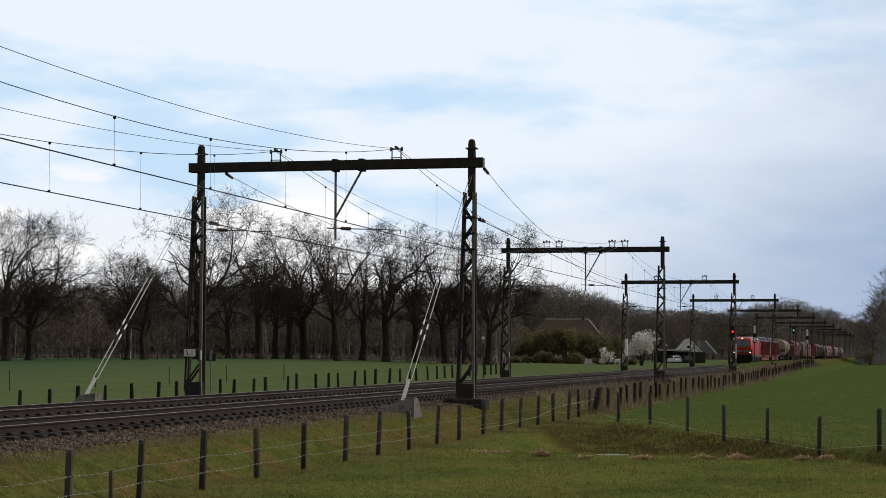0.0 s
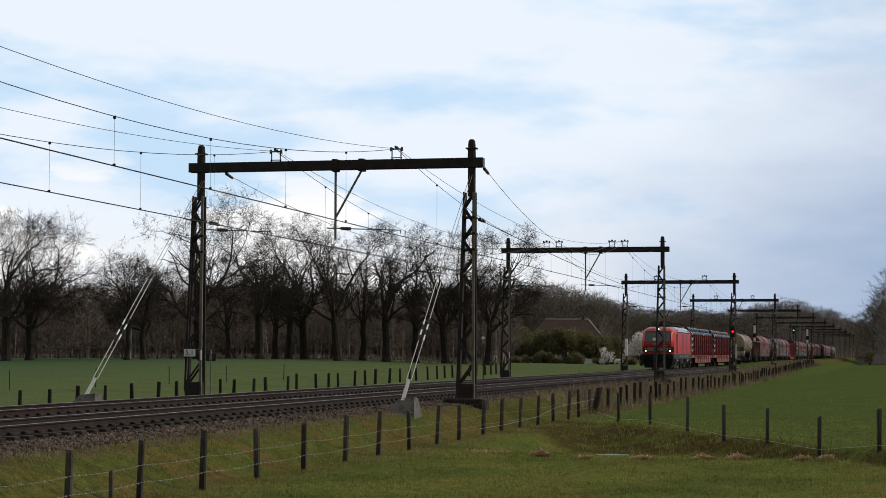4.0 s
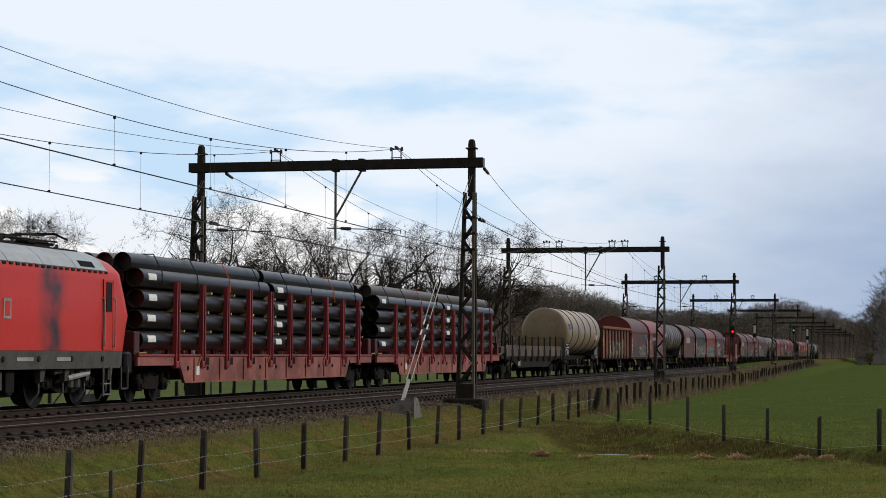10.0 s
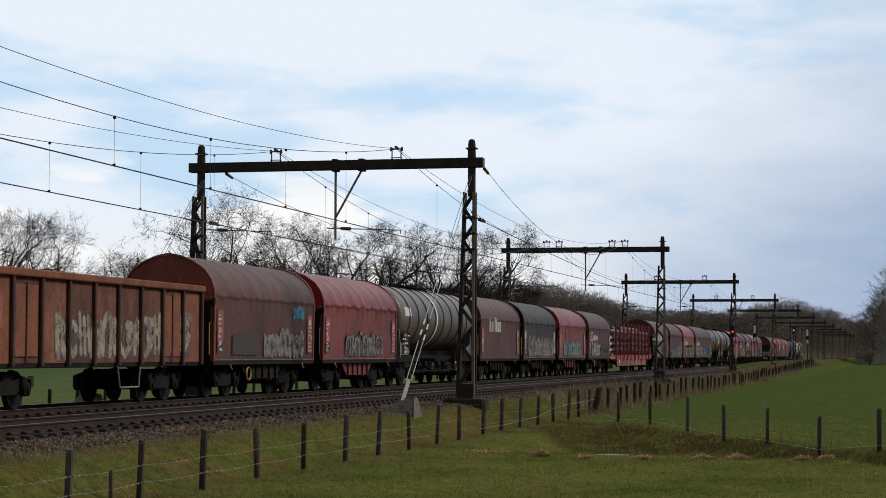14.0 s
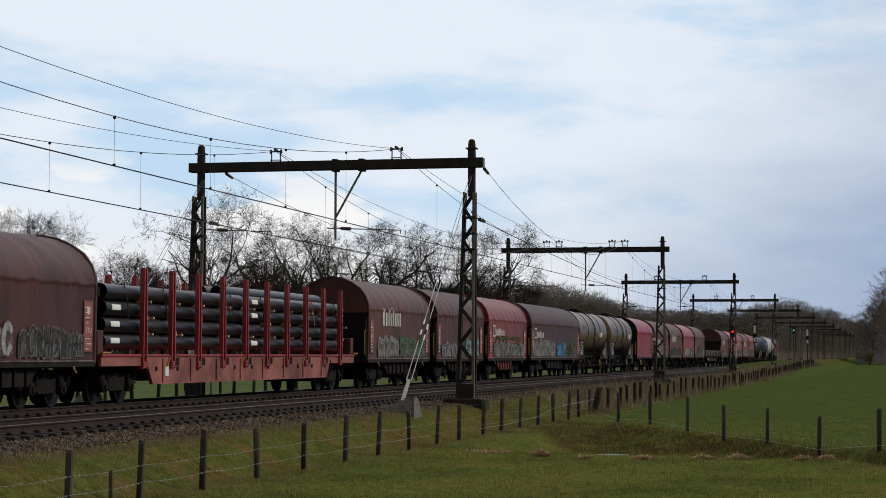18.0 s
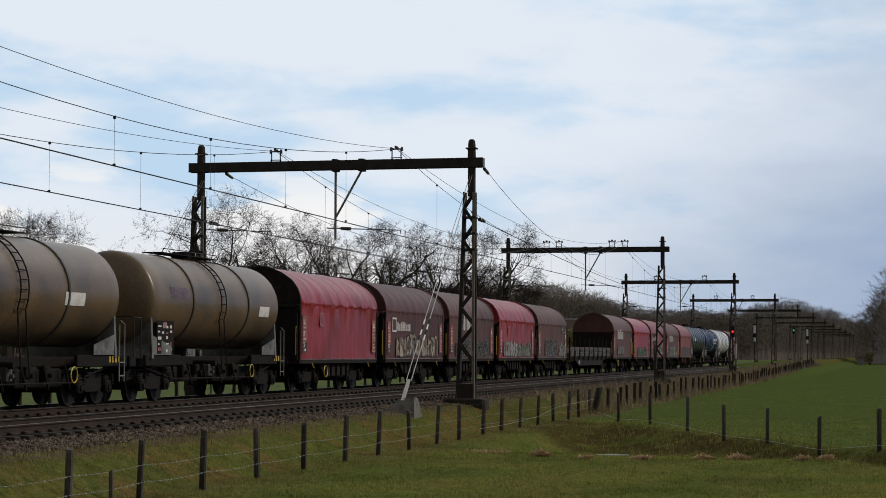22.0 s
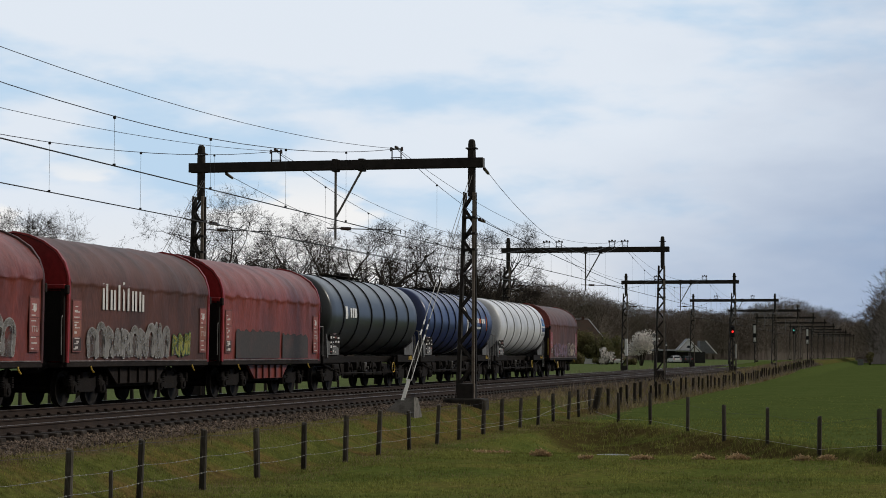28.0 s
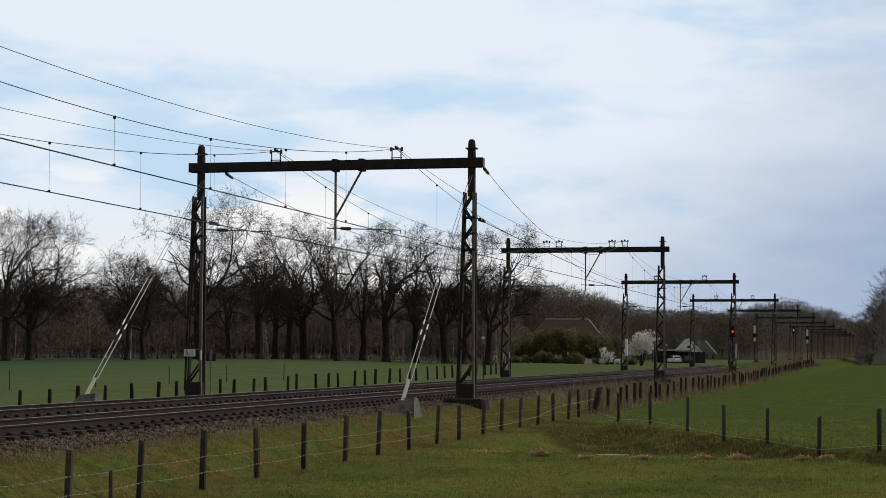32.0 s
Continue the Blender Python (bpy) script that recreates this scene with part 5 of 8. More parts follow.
SPRAY = {
    "grey": mat("grey_spray_paint", (0.2, 0.19, 0.18), 0.7, 0, 0.2, 3, 25, 0, dark=(0.17, 0.16, 0.15)),
    "white": mat("white_spray_paint", (0.36, 0.35, 0.33), 0.7, 0, 0.2, 3, 25, 0, dark=(0.3, 0.28, 0.27)),
    "black": mat("black_spray_paint", (0.02, 0.02, 0.02), 0.7, 0, 0.2, 3, 25, 0),
    "teal": mat("teal_spray_paint", (0.08, 0.26, 0.26), 0.7, 0, 0.2, 3, 25, 0, dark=(0.16, 0.28, 0.28)),
    "green": mat("green_spray_paint", (0.05, 0.12, 0.06), 0.7, 0, 0.2, 3, 25, 0),
    "yellow": mat("yellow_spray_paint", (0.27, 0.26, 0.05), 0.7, 0, 0.2, 3, 25, 0),
    "blue": mat("blue_spray_paint", (0.03, 0.12, 0.4), 0.7, 0, 0.2, 3, 25, 0, dark=(0.03, 0.3, 0.5)),
    "pink": mat("pale_pink_spray_paint", (0.38, 0.22, 0.24), 0.7, 0, 0.2, 3, 25, 0),
    "violet": mat("violet_spray_paint", (0.16, 0.11, 0.17), 0.7, 0, 0.2, 3, 25, 0),
    "beige": mat("beige_spray_paint", (0.36, 0.29, 0.23), 0.7, 0, 0.2, 3, 25, 0),
}


HAZE = mat("thin_grey_overspray", (0.15, 0.135, 0.13), 0.75, 0, 0.3, 2, 20, 0)

PAINT_OVER = mat("dark_cover_paint", (0.035, 0.028, 0.025), 0.7, 0, 0.25, 1.5, 14, 0.1, dark=(0.06, 0.032, 0.028), dark_at=0.62)


def fade_spray():
    """Sprayed paint is worn off in patches and lets the sheet show through."""
    for m in (HAZE, *SPRAY.values()):
        nt = m.node_tree
        N, L = nt.nodes.new, nt.links.new
        co, tx, rg = N("ShaderNodeTexCoord"), N("ShaderNodeTexNoise"), N("ShaderNodeMapRange")
        tx.inputs["Scale"].default_value, tx.inputs["Detail"].default_value, tx.inputs["Roughness"].default_value = 2.6, 6, 0.7
        rg.inputs["From Min"].default_value, rg.inputs["From Max"].default_value = 0.36, 0.56
        rg.inputs["To Min"].default_value, rg.inputs["To Max"].default_value = (0.1, 0.92) if m is not HAZE else (0.0, 0.5)
        L(co.outputs["Object"], tx.inputs["Vector"])
        L(tx.outputs["Fac"], rg.inputs["Value"])
        L(rg.outputs[0], nt.nodes["Principled BSDF"].inputs["Alpha"])


fade_spray()


def tarp_mat(name, col, dark, rough=0.55):
    return mat(name, col, rough, 0, 0.2, 0.9, 9, 0.5, dark=dark, stretch=(1.0, 1.0, 0.55), dark_at=0.54, spec=0.32)


TARPS = {
    "red": tarp_mat("red_tarpaulin", (0.26, 0.020, 0.021), (0.17, 0.016, 0.016), 0.36),
    "rose": tarp_mat("faded_red_tarpaulin", (0.20, 0.042, 0.028), (0.12, 0.029, 0.022), 0.45),
    "brown": tarp_mat("brown_red_tarpaulin", (0.098, 0.036, 0.024), (0.052, 0.023, 0.017)),
    "maroon": tarp_mat("maroon_tarpaulin", (0.080, 0.025, 0.021), (0.048, 0.017, 0.015)),
    "umber": tarp_mat("dark_brown_tarpaulin", (0.062, 0.025, 0.019), (0.040, 0.018, 0.015)),
    "slate": tarp_mat("dark_grey_tarpaulin", (0.036, 0.029, 0.023), (0.024, 0.019, 0.015)),
}
CACHE = {}


def cached(name, maker, material, smooth=False):
    if name not in CACHE:
        me = maker().mesh(name, smooth)
        me.materials.append(material)
        CACHE[name] = me
    return CACHE[name]


def bogie(parent, yc, wb=1.8, r=0.46):
    def frame_shape():
        s = Shape()
        for sx in (-1.02, 1.02):
            prof = [(-wb / 2 - 0.32, 0.50), (-wb / 2 - 0.32, 0.72), (-wb / 2 + 0.2, 0.80), (-0.4, 0.70), (0.4, 0.70), (wb / 2 - 0.2, 0.80), (wb / 2 + 0.32, 0.72), (wb / 2 + 0.32, 0.50), (wb / 2 - 0.25, 0.52), (0.45, 0.36), (-0.45, 0.36), (-wb / 2 + 0.25, 0.52)]
            s.extrude(prof, 0, sx - 0.05, sx + 0.05)
        s.box(-1.05, 1.05, -0.22, 0.22, 0.55, 0.86, 0.03)
        s.box(-0.66, 0.66, -wb / 2 + 0.1, wb / 2 - 0.1, 0.34, 0.9, 0.04)
        return s

    def wheel_shape():
        return Shape().loft([[(x, g * math.cos(a), g * math.sin(a)) for a in [j * math.pi / 12 for j in range(24)]] for x, g in ((-0.065, r + 0.028), (-0.04, r + 0.028), (-0.035, r), (0.065, r - 0.004), (0.066, r - 0.06), (0.03, r - 0.09), (0.03, 0.14), (0.09, 0.12))])

    def box_shape():
        return Shape().box(-0.09, 0.09, -0.15, 0.15, -0.14, 0.18, 0.035).tube((0.08, 0, 0), (0.13, 0, 0), 0.09, 0.08, 10)

    def spring_shape():
        s = Shape()
        for k in range(5):
            s.disc((0, 0, 0.03 + 0.055 * k), (0, 0, 1), 0.075, 0.035, 8)
        return s
    tag = "%.2f" % wb
    b = part("bogie", cached("bogie" + tag, frame_shape, UNDER), None, parent, at=pose(0, yc, 0))
    for sy in (-wb / 2, wb / 2):
        part("axle", cached("axle", lambda: Shape().tube((-1.0, 0, 0), (1.0, 0, 0), 0.08, 0.08, 8), UNDER), None, b, at=pose(0, sy, r))
        for sx in (-1, 1):
            part("wheel", cached("wheel%.2f" % r, wheel_shape, WHEEL, True), None, b, at=pose(sx * 0.7525, sy, r, 0, 0, 0 if sx > 0 else 180))
            part("axle_box", cached("axle_box", box_shape, UNDER), None, b, at=pose(sx * 1.06, sy, r, 0, 0, 0 if sx > 0 else 180))
        part("spring", cached("spring", spring_shape, UNDER), None, b, at=pose(1.1, sy - 0.24, 0.52))
        part("spring", cached("spring", spring_shape, UNDER), None, b, at=pose(1.1, sy + 0.24, 0.52))
    return b


def buffers(parent, y, out, reach=0.55, z=1.05):
    """A pair of buffers and the coupling at one end; out: -1 at the front, +1 at the rear."""
    def buf():
        return Shape().tube((0, 0, 0), (0, 0.33, 0), 0.12, 0.11, 10).tube((0, 0.33, 0), (0, 0.5, 0), 0.08, 0.08, 10).loft([[(g * math.cos(a) * 1.25, yy, g * math.sin(a)) for a in [j * math.pi / 6 for j in range(12)]] for yy, g in ((0.5, 0.20), (0.53, 0.21), (0.55, 0.17))])

    def hook():
        return Shape().box(-0.06, 0.06, 0, 0.25, -0.1, 0.06, 0.02).tube((0, 0.2, -0.05), (0, 0.45, -0.35), 0.035, 0.035, 6)
    for sx in (-0.875, 0.875):
        part("buffer", cached("buffer", buf, UNDER), None, parent, at=pose(sx, y, z, 0, 0, 0 if out > 0 else 180))
    part("coupling", cached("coupling", hook, UNDER), None, parent, at=pose(0, y, z, 0, 0, 0 if out > 0 else 180))


def stroke_word(parent, y0, z0, width, height, count, material, x=1.478, label="plain pale lettering bars"):
    """Plain upright bars in place of a painted word, as one painted mark."""
    s = Shape()
    unit = width / (sum(count) + 0.5 * len(count) - 0.5)
    y = y0
    for i, c in enumerate(count):
        hh = height * (1.0, 0.78, 1.0, 1.12, 1.0, 0.8, 0.8, 0.9)[i % 8]
        for k in range(c):
            s.box(x, x + 0.004, y + k * unit * 1.05, y + k * unit * 1.05 + unit * 0.62, z0, z0 + hh)
        y += unit * (c + 0.5)
    return part("lettering", s, material, parent, label)


def graffiti(parent, y0, y1, z0, z1, fill, edge, seed, x=1.470):
    """Sprayed lettering as bold bent strokes with an outline over a thin haze; it spells nothing."""
    rng = random.Random(seed)
    tall = z1 - z0
    n = max(2, round((y1 - y0) / (tall * 0.62)))
    cell = (y1 - y0) / n
    haze, back, front, lines = Shape(), Shape(), Shape(), Shape()

    def blob(shape, a, b, w, xx):
        ang = math.atan2(b[1] - a[1], b[0] - a[0])
        pts = []
        for c, t0 in ((b, -math.pi / 2), (a, math.pi / 2)):
            for k in range(4):
                th = ang + t0 + math.pi * k / 3
                pts.append((c[0] + w * math.cos(th), c[1] + w * math.sin(th)))
        shape.extrude(pts, 0, xx, xx + 0.003)

    def stroke(pts, w):
        for p, q in zip(pts[:-1], pts[1:]):
            blob(back, p, q, w + 0.03, x + 0.002 + 0.0004 * rng.random())
            blob(front, p, q, w, x + 0.006 + 0.0008 * rng.random())
    for i in range(n):
        yc, lean = y0 + cell * (i + 0.5), rng.uniform(-0.12, 0.22)
        hw, top, foot = cell * rng.uniform(0.36, 0.5), z1 - rng.uniform(0, 0.3) * tall, z0 + rng.uniform(0, 0.12) * tall

        def at(u, v):
            return (yc + u * hw + lean * cell * (v - 0.5), foot + v * (top - foot))
        w = tall * rng.uniform(0.065, 0.105)
        kind = rng.randrange(5)
        if kind == 0:      # an arch
            stroke([at(math.cos(q * math.pi / 6), 0.62 + 0.36 * math.sin(q * math.pi / 6)) for q in range(7)], w)
            stroke([at(-1, 0.62), at(-0.95, 0.05)], w)
            stroke([at(1, 0.62), at(0.85, 0.02)], w)
        elif kind == 1:    # an open bowl
            stroke([at(0.9 * math.cos(0.7 + q * 0.7), 0.5 + 0.46 * math.sin(0.7 + q * 0.7)) for q in range(8)], w)
        elif kind == 2:    # a bent bolt
            stroke([at(-0.8, 0.95), at(0.7, 0.9), at(-0.3, 0.5), at(0.8, 0.42), at(-0.7, 0.04)], w)
        elif kind == 3:    # a stem with a loop
            stroke([at(-0.7, 0.0), at(-0.75, 0.98)], w)
            stroke([at(-0.75 + 1.3 * math.sin(q * math.pi / 5), 0.98 - 0.5 * q / 5) for q in range(6)], w)
            stroke([at(-0.1, 0.45), at(0.9, 0.02)], w)
        else:              # leaning bars
            for u in (-0.8, 0.0, 0.8):
                stroke([at(u, 0.02), at(u + rng.uniform(-0.3, 0.3), rng.uniform(0.8, 1.0))], w * 0.9)
            stroke([at(-0.8, 0.5), at(0.8, rng.uniform(0.35, 0.65))], w * 0.7)
        for k in range(3):
            u, v = rng.uniform(-0.9, 0.9), rng.uniform(0.1, 0.7)
            blob(lines, at(u, v), at(u + rng.uniform(-0.2, 0.2), v + rng.uniform(0.1, 0.28)), rng.uniform(0.010, 0.022), x + 0.0105)
    m = 4 * n
    rough = 0.14 if fill == edge else 0.35
    rim = [(y0 + (y1 - y0) * k / m, z1 - 0.1 * tall - (0.5 * rng.uniform(0.02, rough) + 0.5 * rough * abs(math.sin(k * 0.7 + seed))) * tall * (1 + (k in (0, m)))) for k in range(m + 1)]
    haze.extrude([(y0, z0), (y1, z0)] + rim[::-1], 0, x, x + 0.0015)
    if fill == edge:
        tagged(part("paint_patch", haze, PAINT_OVER, parent, "dark painted-over patch"), kind="stuff")
        return
    g = part("graffiti", back, SPRAY[edge], parent, edge + " graffiti outline")
    for o in (g, part("graffiti_haze", haze, HAZE, g, "thin worn overspray"), part("graffiti_fill", front, SPRAY[fill], g, fill + " graffiti fill"), part("graffiti_shading", lines, SPRAY["black" if edge in ("white", "grey") else edge], g)):
        tagged(o, kind="stuff")


def coil_wagon(u0, u1, tarp, seed, label, wrinkle=0.012, end_col=None, panels=PLATE, ttu=True, word=None, box=False, art=(), tag=None, centre_red=False):
    """A covered coil wagon: frame, bogies, end walls and a hooped tarpaulin from u0 to u1 along the train."""
    L = u1 - u0
    w = thing("covered_coil_wagon", label, "freight wagon", pose(XF, u0, 0), "covered coil wagons")
    TRAIN.append((w, u0))
    rng = random.Random(seed)
    end_col = end_col or TARPS["maroon"]
    # tarpaulin
    prof = []
    for z in (1.12, 1.2, 1.5, 1.9, 2.3, 2.7, 2.92, 2.98, 3.02):
        prof.append((1.43 + 0.012 * (z - 1.1), z))
    prof += [(1.452, 3.06), (1.449, 3.10), (1.445, 3.14), (1.438, 3.19), (1.42, 3.28), (1.33, 3.54), (1.12, 3.82), (0.78, 4.05), (0.40, 4.21), (0.0, 4.29)]
    full = prof + [(-x, z) for x, z in reversed(prof[:-1])]
    n = 80
    hoops = 8 if L < 14 else 13
    rings = []
    for i in range(n + 1):
        y = 0.10 + (L - 0.2) * i / n
        bay = abs(math.sin(math.pi * hoops * i / n))
        hem = 2.99 + (0.13 if wrinkle > 0.015 else 0.04) * (1 - bay ** 0.7) * (0.6 + 0.8 * noise.noise(Vector((y * 0.8, seed, 0)))) + 0.04 * noise.noise(Vector((y * 1.7, seed, 4)))
        ring = []
        for k, (x, z) in enumerate(full):
            up = smooth01(2.9, 3.3, z)
            q = noise.noise(Vector((x * 0.8 + seed, y * 1.1, z * 2.2))) * wrinkle * 1.3 + noise.noise(Vector((x * 2 + seed, y * 3.3, z * 0.8))) * wrinkle
            inn = -0.016 * bay * up + q * (1.0 if up < 0.5 else 0.8)
            fl = wrinkle * 2.2 * max(0, math.sin(y * 7 + seed + 1.5 * math.sin(y * 2.3))) * math.exp(-((z - 3.0) / 0.16) ** 2)
            lip = (0.012 + 1.1 * wrinkle) * smooth01(hem, hem + 0.05, z) * (1 - smooth01(3.3, 3.9, z))
            s = 1 + (inn + fl + lip) / 1.45
            ring.append((x * s, y, 2.0 + (z - 2.0) * (1 + (inn * up) / 2.2)))
        rings.append(ring)
    t = part("tarpaulin", Shape().loft(rings, caps=False, closed=False), TARPS[tarp], w, smooth=True)
    arch = [(x * 0.985, z - 0.015) for x, z in full]
    for y, out in ((0.0, -1), (L, 1)):
        ya, yb = (y, y + 0.10) if out < 0 else (y - 0.10, y)
        e = part("end_wall", Shape().extrude(arch, 1, ya + 0.02, yb - 0.02), end_col, w)
        part("end_hoop", Shape().loft([[(x * g, yy, 2.0 + (z - 2.0) * g) for x, z in full] for g, yy in ((1.0, ya - 0.02), (1.022, ya), (1.022, yb), (1.0, yb + 0.02))], caps=False, closed=False), end_col, e)
        yo = y - 0.10 if out < 0 else y
        part("end_lip", Shape().box(-1.42, 1.42, yo - 0.03 * (out < 0), yo + 0.10 + 0.03 * (out > 0), 2.90, 3.02, 0.02), end_col, e)
        for sx in (-1.40, -0.48, 0.42, 1.30):
            part("end_post", Shape().box(sx, sx + 0.10, yo, yo + 0.10, 1.1, 2.92, 0.015), SILL, e)
        part("end_panel", Shape().box(-1.3, 1.3, yo + 0.04, yo + 0.06, 1.15, 2.85), UNDER, e)
        part("handrail", Shape().path([(1.36, yo - 0.05 + 0.2 * (out > 0), 1.3), (1.36, yo - 0.05 + 0.2 * (out > 0), 2.2), (1.36, yo + 0.05, 2.3)], 0.016, 6), YELLOW if rng.random() < 0.6 else STEEL_GREY, e)
        part("roof_latch", Shape().box(1.40, 1.50, yo - 0.02, yo + 0.12, 2.78, 3.0, 0.02), SILL, e)
    # frame
    f = part("underframe", Shape().box(-1.36, 1.36, -0.05, L + 0.05, 0.98, 1.11, 0.02), SILL, w)
    part("side_sill", Shape().box(1.36, 1.45, 0.0, L, 1.0, 1.12, 0.01), SILL, f)
    part("sheet_hem", Shape().box(1.445, 1.468, 0.12, L - 0.12, 1.13, 1.16, 0.006), HEM, t, "grey hem along the sheet's foot, its shine in the colour")
    c0, c1 = L * 0.38, L * 0.62
    sole = Shape().extrude([(c0 - 0.9, 1.0), (c1 + 0.9, 1.0), (c1 + 0.2, 0.55), (c0 - 0.2, 0.55)], 0, 1.18, 1.26)
    part("well_plate", sole, TARPS["rose"] if centre_red else SILL, f)
    part("well_plate", Shape().extrude([(c0 - 0.9, 1.0), (c1 + 0.9, 1.0), (c1 + 0.2, 0.55), (c0 - 0.2, 0.55)], 0, -1.26, -1.18), SILL, f)
    for k in range(5):
        y = c0 - 0.1 + (c1 - c0 + 0.2) * k / 4
        part("well_rib", Shape().box(1.26, 1.32, y - 0.03, y + 0.03, 0.56, 1.0, 0.008), TARPS["maroon"] if centre_red else SILL, f)
    part("well_floor", Shape().box(-1.05, 1.05, (2.1 if L < 14 else 2.6) + 1.25, L - (2.1 if L < 14 else 2.6) - 1.25, 0.46, 0.98, 0.03), UNDER, f)
    part("brake_tank", Shape().tube((0.5, L / 2 - 0.7, 0.75), (0.5, L / 2 + 0.5, 0.75), 0.2, 0.2, 12), UNDER, f)
    for y in (L * 0.14, L * 0.86):
        h = part("tarp_handle", Shape().path([(1.47, y, 1.02), (1.5, y, 0.92), (1.5, y + 0.12, 0.86)], 0.022, 6), YELLOW, f)
    if seed % 5 == 1:
        part("brake_wheel", Shape().loft([[(1.30 + 0.03 * math.cos(b), L * 0.36 + (0.2 + 0.03 * math.sin(b)) * math.cos(a), 0.72 + (0.2 + 0.03 * math.sin(b)) * math.sin(a)) for a in [j * math.pi / 8 for j in range(17)]] for b in (0, 1.57, 3.14, 4.71, 6.28)], caps=False, closed=False), YELLOW, f)
    off = 2.1 if L < 14 else 2.6
    bogie(w, off)
    bogie(w, L - off)
    buffers(w, -0.02, -1, 0.5)
    buffers(w, L + 0.02, 1, 0.5)
    # label plates at both ends of the sheet
    for ya, rear in ((0.28, False), (L - 0.78, True)):
        p = part("label_frame", Shape().box(1.462, 1.472, ya - 0.03, ya + 0.53, 1.36, 2.66, 0.006), PLATE_EDGE, t)
        for z0, z1, m in ((2.18, 2.62, panels), (1.74, 2.15, PLATE_RUST if seed % 3 == 1 else panels), (1.40, 1.71, PLATE_DARK if not rear else panels)):
            part("label_plate", Shape().box(1.4725, 1.478, ya, ya + 0.5, z0, z1, 0.004), m, p)
        if rear and ttu:
            cu = bpy.data.curves.new("type_code", "FONT")
            cu.body, cu.size, cu.align_x, cu.extrude = "TTU", 0.2, "CENTER", 0.002
            cu.materials.append(FAINT_INK)
            o = new("type_code", cu)
            o.parent, o.matrix_basis = p, pose(1.482, ya + 0.25, 1.84, 90, 0, 90)
            part("mark", Shape().disc((1.480, ya + 0.25, 2.40), (1, 0, 0), 0.10, 0.004, 12), FAINT_INK, p)
        else:
            for k in range(5):
                yy, zz = ya + rng.uniform(0.03, 0.2), (1.45, 1.6, 1.82, 2.0, 2.35)[k]
                part("bar", Shape().box(1.479, 1.482, yy, yy + rng.uniform(0.1, 0.26), zz, zz + rng.uniform(0.04, 0.08)), FAINT_INK, p)
        lines = Shape()
        for k in range(9):
            yy, zz = ya + rng.uniform(0.03, 0.12), 1.43 + 0.13 * k
            if abs(zz - 1.9) > 0.12 or not rear:
                lines.box(1.4785, 1.4815, yy, yy + rng.uniform(0.12, 0.34), zz, zz + 0.028)
        tagged(part("small_print", lines, FAINT_INK, p, "rows of tiny pale print"), kind="stuff")
    if word == "tall":
        stroke_word(t, 2.1, 2.45, 2.9, 0.66, (2, 2, 1, 1, 1, 2, 2), INK)
    elif word == "logo":
        q = part("emblem", Shape().box(1.477, 1.481, 1.0, 1.66, 2.22, 2.8), INK, t, "plain pale square emblem")
        part("emblem_field", Shape().box(1.482, 1.485, 1.07, 1.59, 2.29, 2.73), TARPS[tarp], q)
        stroke_word(t, 1.8, 2.28, 2.2, 0.34, (2, 2, 2, 2, 2, 2, 2, 2), INK)
    if box:
        q = part("emblem", Shape().box(1.477, 1.481, 2.35, 2.8, 2.3, 2.78), SPRAY["pink"], t, "plain pale square emblem")
        part("emblem_field", Shape().box(1.482, 1.485, 2.4, 2.75, 2.35, 2.73), TARPS[tarp], q)
    for k, (a, b, z0, z1, fl, ed) in enumerate(art):
        graffiti(t, a * L, b * L, z0, z1, fl, ed, seed * 10 + k)
    return w


